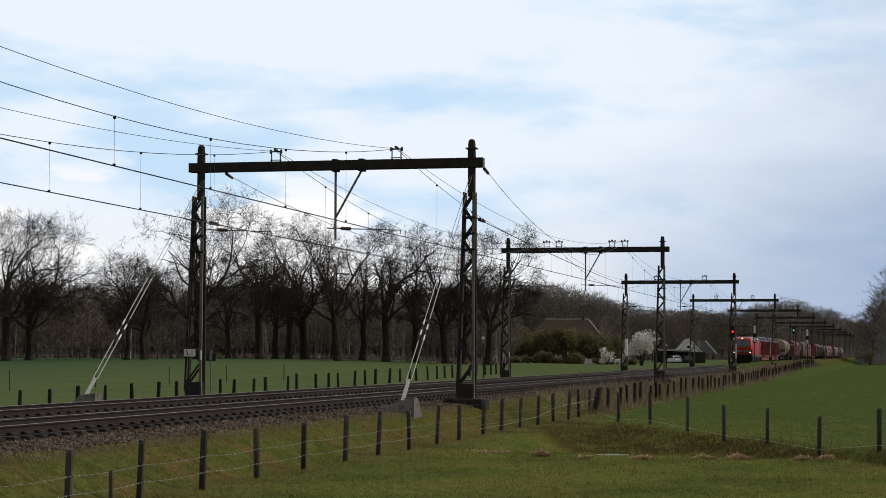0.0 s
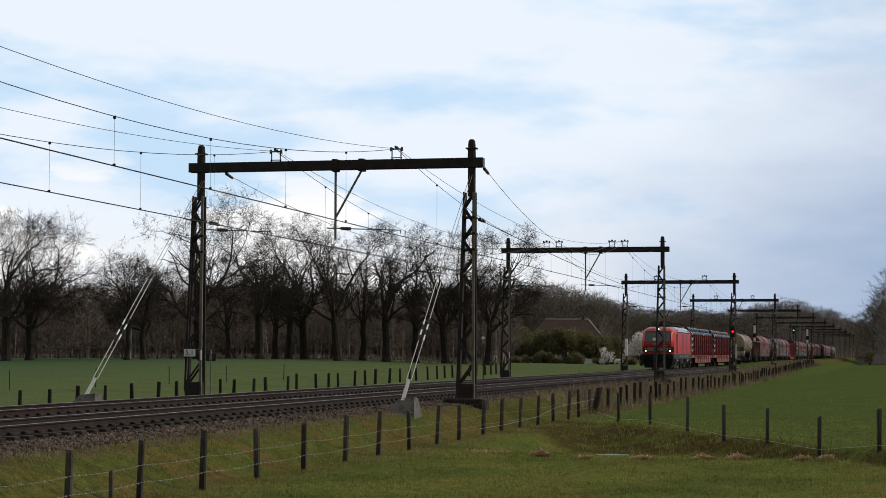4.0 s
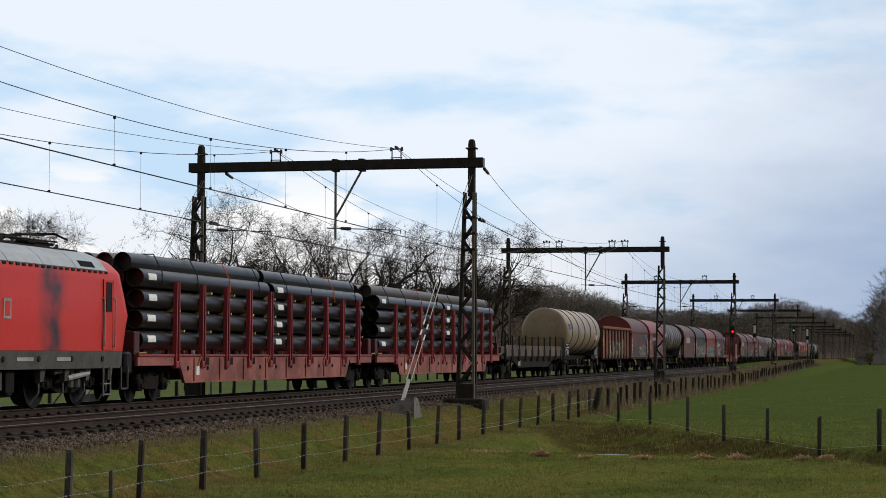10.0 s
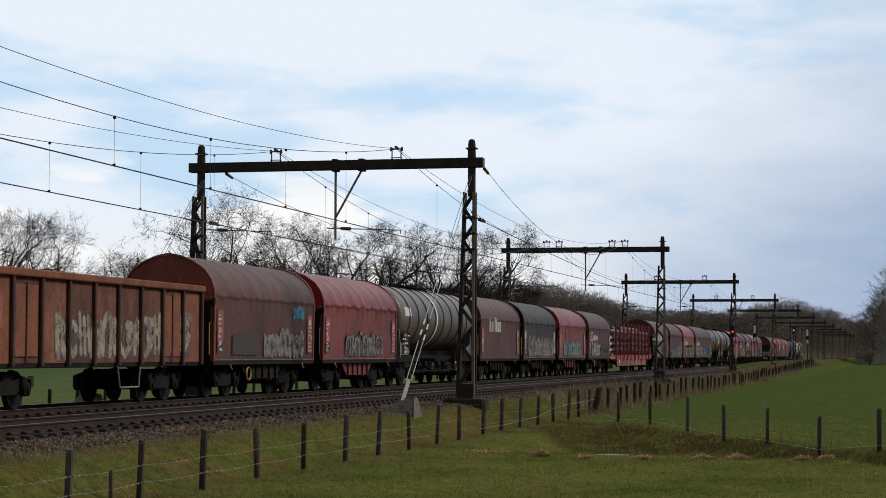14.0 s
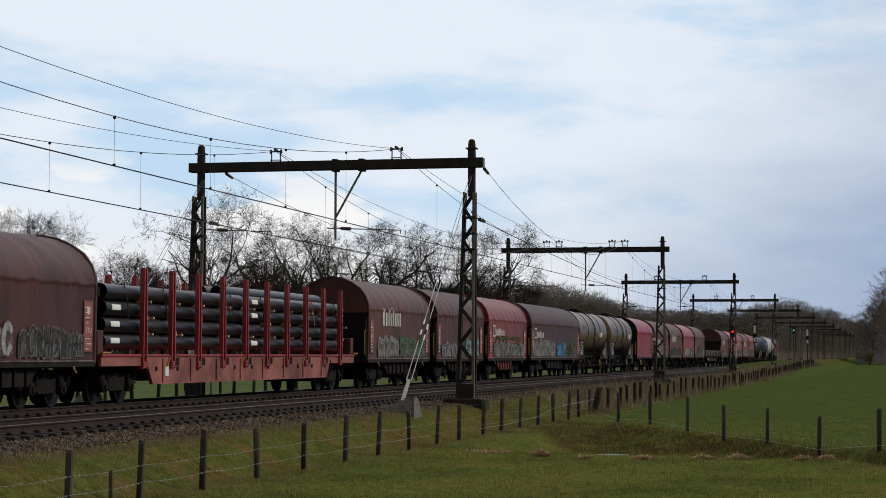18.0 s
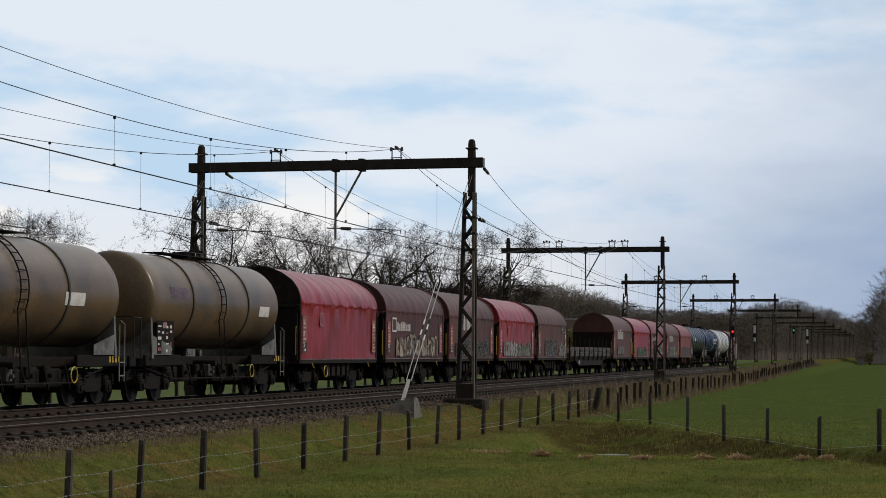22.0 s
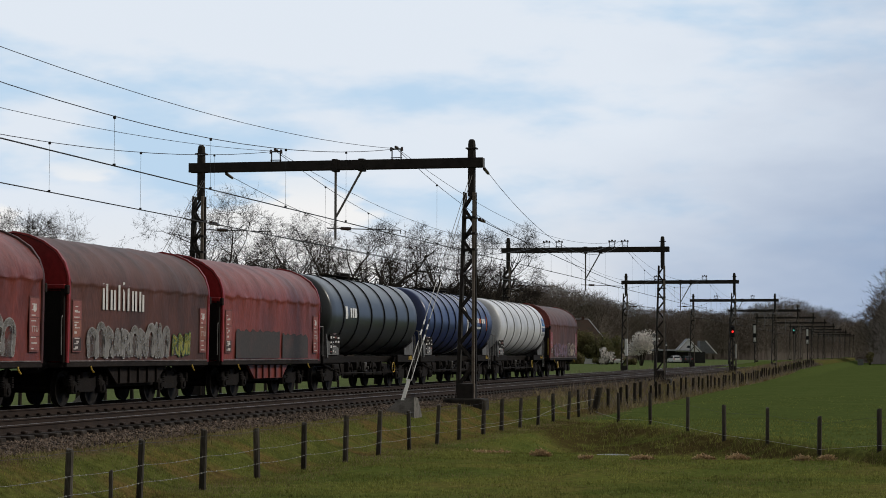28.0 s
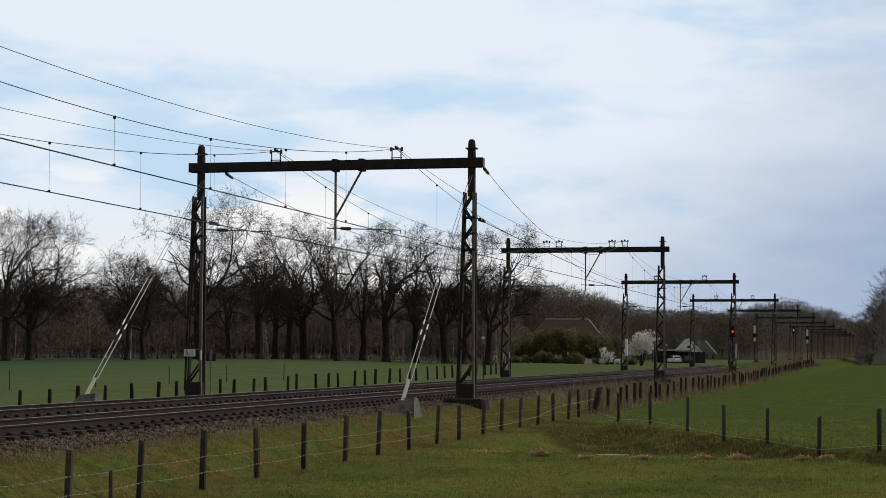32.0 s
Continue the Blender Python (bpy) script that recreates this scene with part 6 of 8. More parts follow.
def tank_wagon(u0, u1, s0, s1, col, seed, label, r=1.30, bands=5, zc=2.86, band_mat=None, stripe=None, walkway=True, sill=None, marks=None):
    """A bogie tank wagon from u0 to u1 with its shell from s0 to s1."""
    L = u1 - u0
    w = thing("tank_wagon", label, "freight wagon", pose(XF, u0, 0), "tank wagons")
    TRAIN.append((w, u0))
    a0, a1 = s0 - u0, s1 - u0
    n = 40

    def ring(y, g):
        return [(g * math.cos(2 * math.pi * j / n), y, zc + g * math.sin(2 * math.pi * j / n)) for j in range(n)]
    prof = [(a0 + 0.36 * (1 - math.cos(math.asin(min(1, q)))) , r * q) for q in (0.02, 0.3, 0.55, 0.75, 0.88, 0.95, 0.985)] + [(a0 + 0.36, r)]
    prof = prof + [(a0 + (a1 - a0) * k / 14, r) for k in range(1, 14) if 0.5 < (a1 - a0) * k / 14 < (a1 - a0) - 0.5] + [(a0 + a1 - y, g) for y, g in reversed(prof)]
    shell = part("shell", Shape().loft([ring(y, g) for y, g in prof]), col, w, smooth=True)
    for k in range(bands):
        y = a0 + 0.9 + (a1 - a0 - 1.8) * (k + 0.5) / bands
        part("shell_band", Shape().loft([ring(y + d, g) for d, g in ((-0.05, r + 0.001), (-0.045, r + 0.035), (0.045, r + 0.035), (0.05, r + 0.001))], caps=False), band_mat or col, shell)
    if stripe:
        y = (a0 + a1) / 2 + stripe[0]
        part("shell_stripe", Shape().loft([ring(y + d, g) for d, g in ((-0.1, r + 0.001), (-0.1, r + 0.015), (0.1, r + 0.015), (0.1, r + 0.001))], caps=False), stripe[1], shell, "pale painted band")
    if walkway:
        ym = (a0 + a1) / 2
        part("walkway", Shape().box(-0.3, 0.3, ym - 2.4, ym + 2.4, zc + r + 0.09, zc + r + 0.115), UNDER, shell)
        part("walkway_rail", Shape().path([(0.32, ym - 2.4, zc + r + 0.1), (0.32, ym - 2.3, zc + r + 0.22), (0.32, ym + 2.3, zc + r + 0.22), (0.32, ym + 2.4, zc + r + 0.1)], 0.014, 5), STEEL_DARK, shell)
        part("manhole", Shape().tube((0, (a0 + a1) / 2, zc + r - 0.02), (0, (a0 + a1) / 2, zc + r + 0.22), 0.3, 0.28, 14), UNDER, shell)
    sm = sill or TANK_SILL
    f = part("underframe", Shape().box(-1.2, 1.2, 0.0, 0.45, 0.98, 1.28, 0.03).box(-1.2, 1.2, L - 0.45, L, 0.98, 1.28, 0.03).box(-0.45, 0.45, 0.3, L - 0.3, 0.98, 1.25, 0.03), UNDER, w)
    for y, d in ((a0 + 0.3, 1), (a1 - 0.3, -1)):
        s = Shape().extrude([(-1.28, 1.2), (1.28, 1.2), (1.22, zc - 0.45), (0.9, zc - 1.0), (-0.9, zc - 1.0), (-1.22, zc - 0.45)], 1, y, y + d * 0.12)
        part("saddle", s, sm, f)
        part("saddle_apron", Shape().loft([[(sx * 1.25, y, 1.3), (sx * 1.25, y, 1.85), (sx * 1.27, y + d * 1.5, 1.55), (sx * 1.27, y + d * 1.5, 1.3)] for sx in (0.98, 1.0)]), sm, f)
        part("solebar", Shape().box(1.12, 1.22, min(y - d * 0.3, y + d * 2.4), max(y - d * 0.3, y + d * 2.4), 1.0, 1.3, 0.02), UNDER, f)
    part("brake_gear", Shape().box(-0.85, 0.85, 3.4, L / 2 - 0.6, 0.52, 0.96, 0.05).box(-0.85, 0.85, L / 2 + 0.6, L - 3.4, 0.5, 0.96, 0.05), UNDER, f)
    for k in range(6):
        y = 3.6 + (L - 7.2) * k / 5
        part("pipe_bracket", Shape().tube((1.0, y, 1.05), (1.1, y + 0.1, 0.45), 0.03, 0.03, 6), UNDER, f)
    part("brake_pipe", Shape().path([(1.08, 1.0, 1.0), (1.1, 3.4, 0.62), (1.1, L - 3.4, 0.6), (1.08, L - 1.0, 1.0)], 0.025, 6), UNDER, f)
    for k in range(5):
        y = L * (0.34 + 0.08 * k)
        part("under_fitting", Shape().box(0.75, 1.02, y - 0.14, y + 0.16, 0.66 + 0.06 * (k % 2), 1.02, 0.03).tube((1.02, y, 0.8), (1.12, y, 0.8), 0.06, 0.05, 8), LOCO_GREY if k == 2 else UNDER, f)
    part("outlet_valve", Shape().tube((0, (a0 + a1) / 2, zc - r - 0.5), (0, (a0 + a1) / 2, zc - r + 0.1), 0.18, 0.22, 10).tube((-1.0, (a0 + a1) / 2, zc - r - 0.45), (1.15, (a0 + a1) / 2, zc - r - 0.45), 0.09, 0.09, 10), UNDER, f)
    part("brake_wheel", Shape().path([(1.22, L * 0.74 + 0.2 * math.cos(q * 0.5236), 0.8 + 0.2 * math.sin(q * 0.5236)) for q in range(13)], 0.018, 5), YELLOW, f)
    # end platform with railing and ladder
    yp = 0.12
    part("platform_rail", Shape().path([(1.25, yp, 1.25), (1.25, yp, 2.25), (1.2, yp, 2.33), (-1.2, yp, 2.33), (-1.25, yp, 2.25), (-1.25, yp, 1.25)], 0.02, 6).path([(1.25, yp + 0.5, 1.25), (1.25, yp + 0.5, 2.3), (1.25, yp, 2.3)], 0.02, 6), STEEL_DARK if not sill else STEEL_GREY, f)
    part("end_ladder", Shape().path([(1.24, L - 0.3, 0.6), (1.24, L - 0.3, 2.1), (1.2, L - 0.5, 2.2)], 0.02, 6).path([(1.24, L - 0.65, 0.6), (1.24, L - 0.65, 2.1)], 0.02, 6).bar((1.24, L - 0.3, 0.75), (1.24, L - 0.65, 0.75), 0.03, 0.03).bar((1.24, L - 0.3, 1.1), (1.24, L - 0.65, 1.1), 0.03, 0.03), STEEL_GREY, f)
    sp = Shape()
    for k in range(4):
        sp.box(1.225, 1.235, L - 1.3 + 0.2 * k, L - 1.2 + 0.2 * k, 1.1, 1.26)
    part("hazard_stripes", sp, YELLOW, f, "yellow and black warning strip")
    plate = part("data_plate", Shape().box(1.24, 1.26, a0 + 0.7, a0 + 2.0, 1.32, 2.25, 0.01), UNDER, f, "dark data plate with pale bars")
    rng = random.Random(seed)
    for k in range(20):
        yy, zz = a0 + 0.76 + 0.31 * (k % 4), 1.38 + 0.165 * (k // 4) + rng.uniform(0, 0.05)
        if rng.random() < 0.8:
            part("bar", Shape().box(1.262, 1.266, yy, yy + rng.uniform(0.1, 0.26), zz, zz + rng.uniform(0.035, 0.09)), INK if k % 7 else PLATE, plate)
    part("warning_mark", Shape().box(1.262, 1.266, a0 + 1.12, a0 + 1.42, 2.04, 2.2), SPRAY["pink"], plate)
    part("hazard_plate", Shape().box(1.245, 1.26, a0 + 1.8, a0 + 1.98, 1.35, 1.5, 0.01), ORANGE, f, "orange hazard plate")

    def curved(y0, y1, ang0, ang1, material, name="lettering", label=""):
        s = Shape()
        rr = r + 0.012
        m = 5
        s.loft([[(g * math.cos(radians(ang0 + (ang1 - ang0) * k / m)), y, zc + g * math.sin(radians(ang0 + (ang1 - ang0) * k / m))) for k in range(m + 1)] for y, g in ((y0, r), (y0, rr), (y1, rr), (y1, r))], caps=False, closed=False)
        return part(name, s, material, shell, label)
    for y0, y1, b0, b1, m in (marks or ()):
        curved(a0 + y0, a0 + y1, b0, b1, m, "painted_mark", "plain painted mark on the tank")
    if bands == 2:
        ym = (a0 + a1) / 2
        for d in (-0.22, 0.22):
            pts = [((r + 0.06) * math.cos(radians(q)), ym + d, zc + (r + 0.06) * math.sin(radians(q))) for q in range(-20, 81, 10)]
            part("ladder_rail", Shape().path([(r + 0.1, ym + d, 0.7)] + pts, 0.02, 5), UNDER, shell)
        for k in range(11):
            q = radians(-20 + 9.5 * k)
            part("ladder_rung", Shape().tube(((r + 0.06) * math.cos(q), ym - 0.22, zc + (r + 0.06) * math.sin(q)), ((r + 0.06) * math.cos(q), ym + 0.22, zc + (r + 0.06) * math.sin(q)), 0.014, 0.014, 5), UNDER, shell)
    bogie(w, 2.0)
    bogie(w, L - 2.0)
    buffers(w, 0.0, -1)
    buffers(w, L, 1)
    return w


def gondola(u0, u1):
    L = u1 - u0
    col = mat("rusty_red_brown_steel", (0.072, 0.023, 0.015), 0.85, 0, 0.35, 1.6, 12, 0.5, dark=(0.15, 0.053, 0.026), dark_at=0.5, stretch=(1, 1, 0.5), rnd=0.35)
    rib = mat("brown_steel_ribs", (0.065, 0.028, 0.02), 0.85, 0, 0.25, 2, 18, 0.3)
    rust = mat("orange_rust", (0.20, 0.065, 0.030), 0.9, 0, 0.3, 2, 16, 0.4, dark=(0.12, 0.04, 0.022))
    w = thing("open_gondola_wagon", "rusty brown high-sided open freight wagon with ribbed steel walls", "freight wagon", pose(XF, u0, 0))
    TRAIN.append((w, u0))
    body = part("floor_frame", Shape().box(-1.38, 1.38, 0, L, 0.98, 1.15, 0.02), UNDER, w)
    bays = 9
    for i in range(bays):
        ya, yb = L * i / bays, L * (i + 1) / bays
        door = i in (1, 7)
        for sx in (-1, 1):
            x0, x1 = (1.36, 1.40) if sx > 0 else (-1.40, -1.36)
            p = part("side_panel", Shape().box(x0, x1, ya + 0.03, yb - 0.03, 1.1, 3.12), rust if i in (0, 8) else col, w)
            if door and sx > 0:
                for d in (0.12, 0.80):
                    part("door_leaf", Shape().box(1.405, 1.43, ya + d, ya + d + 0.62, 1.25, 2.95, 0.015), rust, p)
                part("door_bar", Shape().box(1.43, 1.46, ya + 0.74, ya + 0.80, 1.1, 3.0, 0.01), rib, p)
    for i in range(bays + 1):
        y = min(max(L * i / bays, 0.06), L - 0.06)
        for sx in (-1, 1):
            x0, x1 = (1.40, 1.50) if sx > 0 else (-1.50, -1.40)
            part("side_rib", Shape().box(x0, x1, y - 0.06, y + 0.06, 1.02, 3.12, 0.02), rib, w)
    for sx in (-1, 1):
        x0, x1 = (1.34, 1.54) if sx > 0 else (-1.54, -1.34)
        part("top_rail", Shape().box(x0, x1, -0.06, L + 0.06, 3.12, 3.30, 0.03), rust, w, "rust-orange top rail")
    for y in (0.0, L - 0.08):
        e = part("end_wall", Shape().box(-1.36, 1.36, y, y + 0.08, 1.1, 3.25, 0.01), rib, w)
        for k in range(4):
            part("end_rib", Shape().box(-1.2 + 0.75 * k, -1.08 + 0.75 * k, y - 0.06 if y == 0 else y + 0.08, y if y == 0 else y + 0.14, 1.1, 3.2, 0.02), rib, e)
    part("step", Shape().path([(1.4, L * 0.56, 1.0), (1.42, L * 0.57, 0.45), (1.42, L * 0.66, 0.45), (1.4, L * 0.67, 1.0)], 0.025, 6), STEEL_GREY, w)
    part("data_plate", Shape().box(1.405, 1.42, 0.3, 1.1, 1.9, 2.7), PLATE, w)
    for k in range(4):
        part("bar", Shape().box(1.422, 1.426, 0.4, 0.75 + 0.1 * (k % 3), 2.0 + 0.16 * k, 2.06 + 0.16 * k), INK, w)
    graffiti(w, L * 0.28, L * 0.94, 1.25, 2.45, "beige", "grey", 91, x=1.405)
    bogie(w, 2.2)
    bogie(w, L - 2.2)
    buffers(w, 0, -1)
    buffers(w, L, 1)


PIPE = mat("black_pipe_coating", (0.015, 0.013, 0.012), 0.34, 0, 0.25, 1.2, 20, 0.05, dark=(0.036, 0.03, 0.025), dark_at=0.58, stretch=(1, 0.3, 1), rnd=0.4, spec=0.35)
PIPE_BROWN = mat("rusty_brown_pipe", (0.06, 0.047, 0.035), 0.45, 0, 0.3, 1.2, 20, 0.08, stretch=(1, 0.3, 1), rnd=0.25)
PIPE_IN = mat("pipe_inside", (0.008, 0.007, 0.007), 0.9, 0, 0.1, 2, 10, 0)
STAKE = mat("red_stake_paint", (0.30, 0.028, 0.034), 0.55, 0, 0.2, 2, 20, 0.1, dark=(0.2, 0.03, 0.03), rnd=0.12)
PINK_SILL = mat("faded_pink_red_sill", (0.30, 0.10, 0.08), 0.8, 0, 0.22, 1.2, 16, 0.15, dark=(0.15, 0.045, 0.036), dark_at=0.5)
TIMBER = mat("pale_timber_block", (0.45, 0.36, 0.22), 0.85, 0, 0.2, 4, 30, 0.2, rnd=0.2)
STRAP = mat("dark_load_strap", (0.02, 0.02, 0.022), 0.8, 0, 0.1, 4, 30, 0)
STRAP_ORANGE = mat("orange_load_strap", (0.65, 0.13, 0.03), 0.7, 0, 0.1, 4, 30, 0)


STAKE_DARK = mat("dark_crimson_steel", (0.07, 0.009, 0.010), 0.6, 0, 0.3, 2, 20, 0.1)
LEVER = mat("grimy_yellow_steel", (0.30, 0.15, 0.03), 0.7, 0, 0.3, 4, 30, 0.1)
TIMBER_WARM = mat("fresh_wedge_timber", (0.34, 0.22, 0.10), 0.85, 0, 0.25, 4, 40, 0.1)


def pipe_wagon(u0, u1, rows, top, stake_h, seed, r=0.262, pitch=0.565):
    """A stake wagon and its load of steel pipes in two lengths."""
    L = u1 - u0
    w = thing("stake_wagon", "red stake wagon with faded pink side sills", "freight wagon", pose(XF, u0, 0), "stake wagons")
    TRAIN.append((w, u0))
    f = part("deck", Shape().box(-1.35, 1.35, 0.1, L - 0.1, 1.12, 1.28, 0.02), STAKE, w)
    for sx in (-1, 1):
        x0, x1 = (1.30, 1.40) if sx > 0 else (-1.40, -1.30)
        part("side_sill", Shape().extrude([(3.1, 1.25), (3.7, 0.50), (L - 3.7, 0.50), (L - 3.1, 1.25)], 0, x0, x1), PINK_SILL, w, "faded pink-red side sill")
        part("sill_end", Shape().box(x0, x1, 0.1, 3.1, 1.0, 1.25, 0.01), PINK_SILL, w)
        part("sill_end", Shape().box(x0, x1, L - 3.1, L - 0.1, 1.0, 1.25, 0.01), PINK_SILL, w)
        part("deck_edge", Shape().box(min(x0, x1) - 0.02, max(x0, x1) + 0.03, 0.1, L - 0.1, 1.25, 1.31, 0.01), STAKE, w)
    for k in range(11):
        y = 3.9 + (L - 7.8) * k / 10
        part("lashing_eye", Shape().box(1.40, 1.43, y - 0.06, y + 0.06, 0.86, 0.98, 0.01), UNDER, w)
    part("label_panel", Shape().box(1.401, 1.41, 4.6, 4.85, 0.72, 0.98), WHITE, w)
    for k in range(10):
        y = 2.95 + 2.13 * k
        if 3.6 < y < L - 3.6:
            part("sill_slot", Shape().box(1.398, 1.404, y + 0.2, y + 0.62, 1.0, 1.22), UNDER, w)
    for k in range(8):
        y = 4.4 + (L - 8.8) * k / 7
        part("sill_bracket", Shape().box(1.40, 1.44, y - 0.03, y + 0.03, 0.55, 1.2, 0.008), PINK_SILL, w)
    n = 10
    ys = [2.95 + 2.13 * k for k in range(n)]
    for i, y in enumerate(ys):
        for sx in (-1, 1):
            # web in the darker red: shade of the gap between the flanges, set by colour
            st = part("stake", Shape().loft([[(sx * 1.33, y - g, z), (sx * 1.36, y - g, z), (sx * 1.36, y + g, z), (sx * 1.33, y + g, z)] for z, g in ((1.2, 0.10), (2.0, 0.09), (stake_h, 0.06))]), STAKE_DARK, w, "red steel stake, web darkened as shade between two bright flanges")
            for d in (-1, 1):
                part("flange", Shape().loft([[(sx * 1.34, y + d * g - 0.03, z), (sx * 1.47, y + d * g - 0.03, z), (sx * 1.47, y + d * g + 0.03, z), (sx * 1.34, y + d * g + 0.03, z)] for z, g in ((0.92, 0.125), (1.3, 0.12), (stake_h + 0.04, 0.075))]), STAKE, st)
            part("stake_foot", Shape().box(min(sx * 1.32, sx * 1.47), max(sx * 1.32, sx * 1.47), y - 0.15, y + 0.15, 0.94, 1.12, 0.015), STAKE, st)
            if sx > 0 and i % 3 == 1:
                part("lashing_lever", Shape().bar((1.44, y - 0.16, 1.25), (1.42, y - 0.42, 0.98), 0.035, 0.035), LEVER, st)
    for y, out in ((0.1, -1), (L - 0.22, 1)):
        part("end_bulkhead", Shape().box(-1.34, 1.34, y - 0.12, y + 0.26, 1.28, 1.92, 0.02), STAKE_DARK, w)
        part("end_loop", Shape().path([(1.3, y, 1.25), (1.42, y, 1.35), (1.42, y + 0.5, 1.35), (1.3, y + 0.6, 1.25)], 0.03, 6), LEVER, w)
    bogie(w, 1.9)
    bogie(w, L - 1.9)
    buffers(w, 0.05, -1)
    buffers(w, L - 0.05, 1)
    part("brake_gear", Shape().tube((0.4, L / 2 - 2, 0.7), (0.4, L / 2 + 2, 0.7), 0.2, 0.2, 10), UNDER, w)
    # load
    rng = random.Random(seed)
    load = thing("pipe_load", "stack of black coated steel pipes strapped between red stakes", "steel pipes", pose(XF, u0, 0), "pipe loads")
    TRAIN.append((load, u0))
    half = (L - 1.5) / 2
    tube_mesh = {}

    def pipe_mesh(ln, key):
        if key not in tube_mesh:
            m = 20
            def rg(y, g):
                return [(g * math.cos(2 * math.pi * j / m), y, g * math.sin(2 * math.pi * j / m)) for j in range(m)]
            s = Shape().loft([rg(0.35, r - 0.02), rg(0, r - 0.02), rg(0, r), rg(ln, r), rg(ln, r - 0.02), rg(ln - 0.35, r - 0.02)], caps=True)
            me = s.mesh("pipe", True)
            me.materials.append(PIPE_BROWN if key == "top" else PIPE)
            tube_mesh[key] = me
        return tube_mesh[key]
    for k in (0, 1):
        y0 = 0.65 + k * (half + 0.12)
        for row in range(rows):
            z = 1.44 + r + row * pitch
            for c in range(5):
                x = (c - 2) * 0.53
                p = part("pipe", pipe_mesh(half - 0.38, "side"), None, load, at=pose(x, y0 + rng.uniform(-0.12, 0.12), z))
                if c == 4 and rng.random() < 0.75:
                    ring = [radians(-12 + 8 * q) for q in range(6)]
                    part("pipe_label", Shape().loft([[((r + e) * math.cos(a), yy, (r + e) * math.sin(a)) for a in ring] for yy, e in ((0.35, 0.001), (0.35, 0.006), (0.95, 0.006), (0.95, 0.001))], caps=False, closed=False), WHITE, p, "white paper label on the pipe")
            for y in ys:
                if y0 < y < y0 + half:
                    if row < rows - 1 and rng.random() < 0.7:
                        e = y + rng.uniform(0.3, 0.8)
                        b = part("timber_spacer", Shape().box(0.95, 1.36 + rng.uniform(0, 0.08), e, e + 0.09, z + r - 0.02, z + r + 0.045), TIMBER, load)
                        part("wedge", Shape().loft([[(x, e - 0.22, z + r - 0.03), (x, e + 0.02, z + r - 0.03), (x, e - 0.10, z + r + 0.13)] for x in (1.05, 1.27)]), TIMBER_WARM, b)
        if top and (top > 2 or k):
            z = 1.44 + r + (rows - 1) * pitch + 1.6 * r
            for c in range(top):
                x = (c - (top - 1) / 2) * 0.52
                part("pipe", pipe_mesh(half - 0.38, "top" if (seed + c) % 2 else "side"), None, load, at=pose(x, y0 - 0.2 + rng.uniform(-0.1, 0.1), z))
        zt = 1.44 + r * 2 + (rows - 1) * pitch + (1.6 * r if top > 2 else 0) + 0.012
        for q in range(4):
            y = y0 + half * (q + 0.5) / 4
            wid = 0.26 * top if top > 2 else 1.2
            pts = [(1.34, y, zt - 0.9), (1.30, y, zt - 0.5), (wid, y, zt), (-wid, y, zt), (-1.30, y, zt - 0.5)]
            st = Shape()
            for a, b in zip(pts[:-1], pts[1:]):
                st.tube(a, b, 0.018, 0.018, 5)
            part("load_strap", st, STRAP_ORANGE if q == 2 else STRAP, load)


def flat_wagon(u0, u1, board, label, seed, stake_h=2.35):
    L = u1 - u0
    w = thing("flat_wagon", label, "freight wagon", pose(XF, u0, 0), "flat wagons")
    TRAIN.append((w, u0))
    part("deck", Shape().box(-1.38, 1.38, 0.1, L - 0.1, 1.08, 1.25, 0.02), SILL, w)
    part("side_sill", Shape().extrude([(0.2, 1.15), (3.8, 0.95), (5.0, 0.62), (L - 5.0, 0.62), (L - 3.8, 0.95), (L - 0.2, 1.15)], 0, 1.26, 1.34), SILL, w)
    part("side_sill", Shape().extrude([(0.2, 1.15), (3.8, 0.95), (5.0, 0.62), (L - 5.0, 0.62), (L - 3.8, 0.95), (L - 0.2, 1.15)], 0, -1.34, -1.26), SILL, w)
    n = 9
    rng = random.Random(seed)
    for i in range(n):
        ya, yb = 0.9 + (L - 1.8) * i / n, 0.9 + (L - 1.8) * (i + 1) / n
        for sx in (-1, 1):
            x0, x1 = (1.36, 1.42) if sx > 0 else (-1.42, -1.36)
            b = part("side_board", Shape().box(x0, x1, ya + 0.05, yb - 0.05, 1.22, 1.80, 0.012), board, w)
            if sx > 0:
                part("board_hinge", Shape().box(1.42, 1.46, ya + 0.1, ya + 0.2, 1.0, 1.6, 0.01), UNDER, b)
                part("board_hinge", Shape().box(1.42, 1.46, yb - 0.2, yb - 0.1, 1.0, 1.6, 0.01), UNDER, b)
            part("stake", Shape().box(x0 + 0.03 * sx, x1 + 0.04 * sx, ya - 0.06, ya + 0.04, 0.95, stake_h + rng.uniform(-0.06, 0.04), 0.01), UNDER, w)
        if seed == 2:
            graffiti(w, ya + 0.25, yb - 0.35, 1.4, 1.66, "grey", "black", 300 + i, x=1.424)
    for y in (0.15, L - 0.25):
        part("end_board", Shape().box(-1.36, 1.36, y, y + 0.08, 1.22, 1.72, 0.012), board, w)
    part("label_panel", Shape().box(1.345, 1.352, 4.9, 5.5, 0.72, 1.0), GREYPLATE, w)
    part("plank_load", Shape().box(-1.25, 1.25, 1.0, L - 1.0, 1.25, 1.42, 0.02), TIMBER if seed == 1 else SILL, w)
    bogie(w, 2.3)
    bogie(w, L - 2.3)
    buffers(w, 0.05, -1)
    buffers(w, L - 0.05, 1)


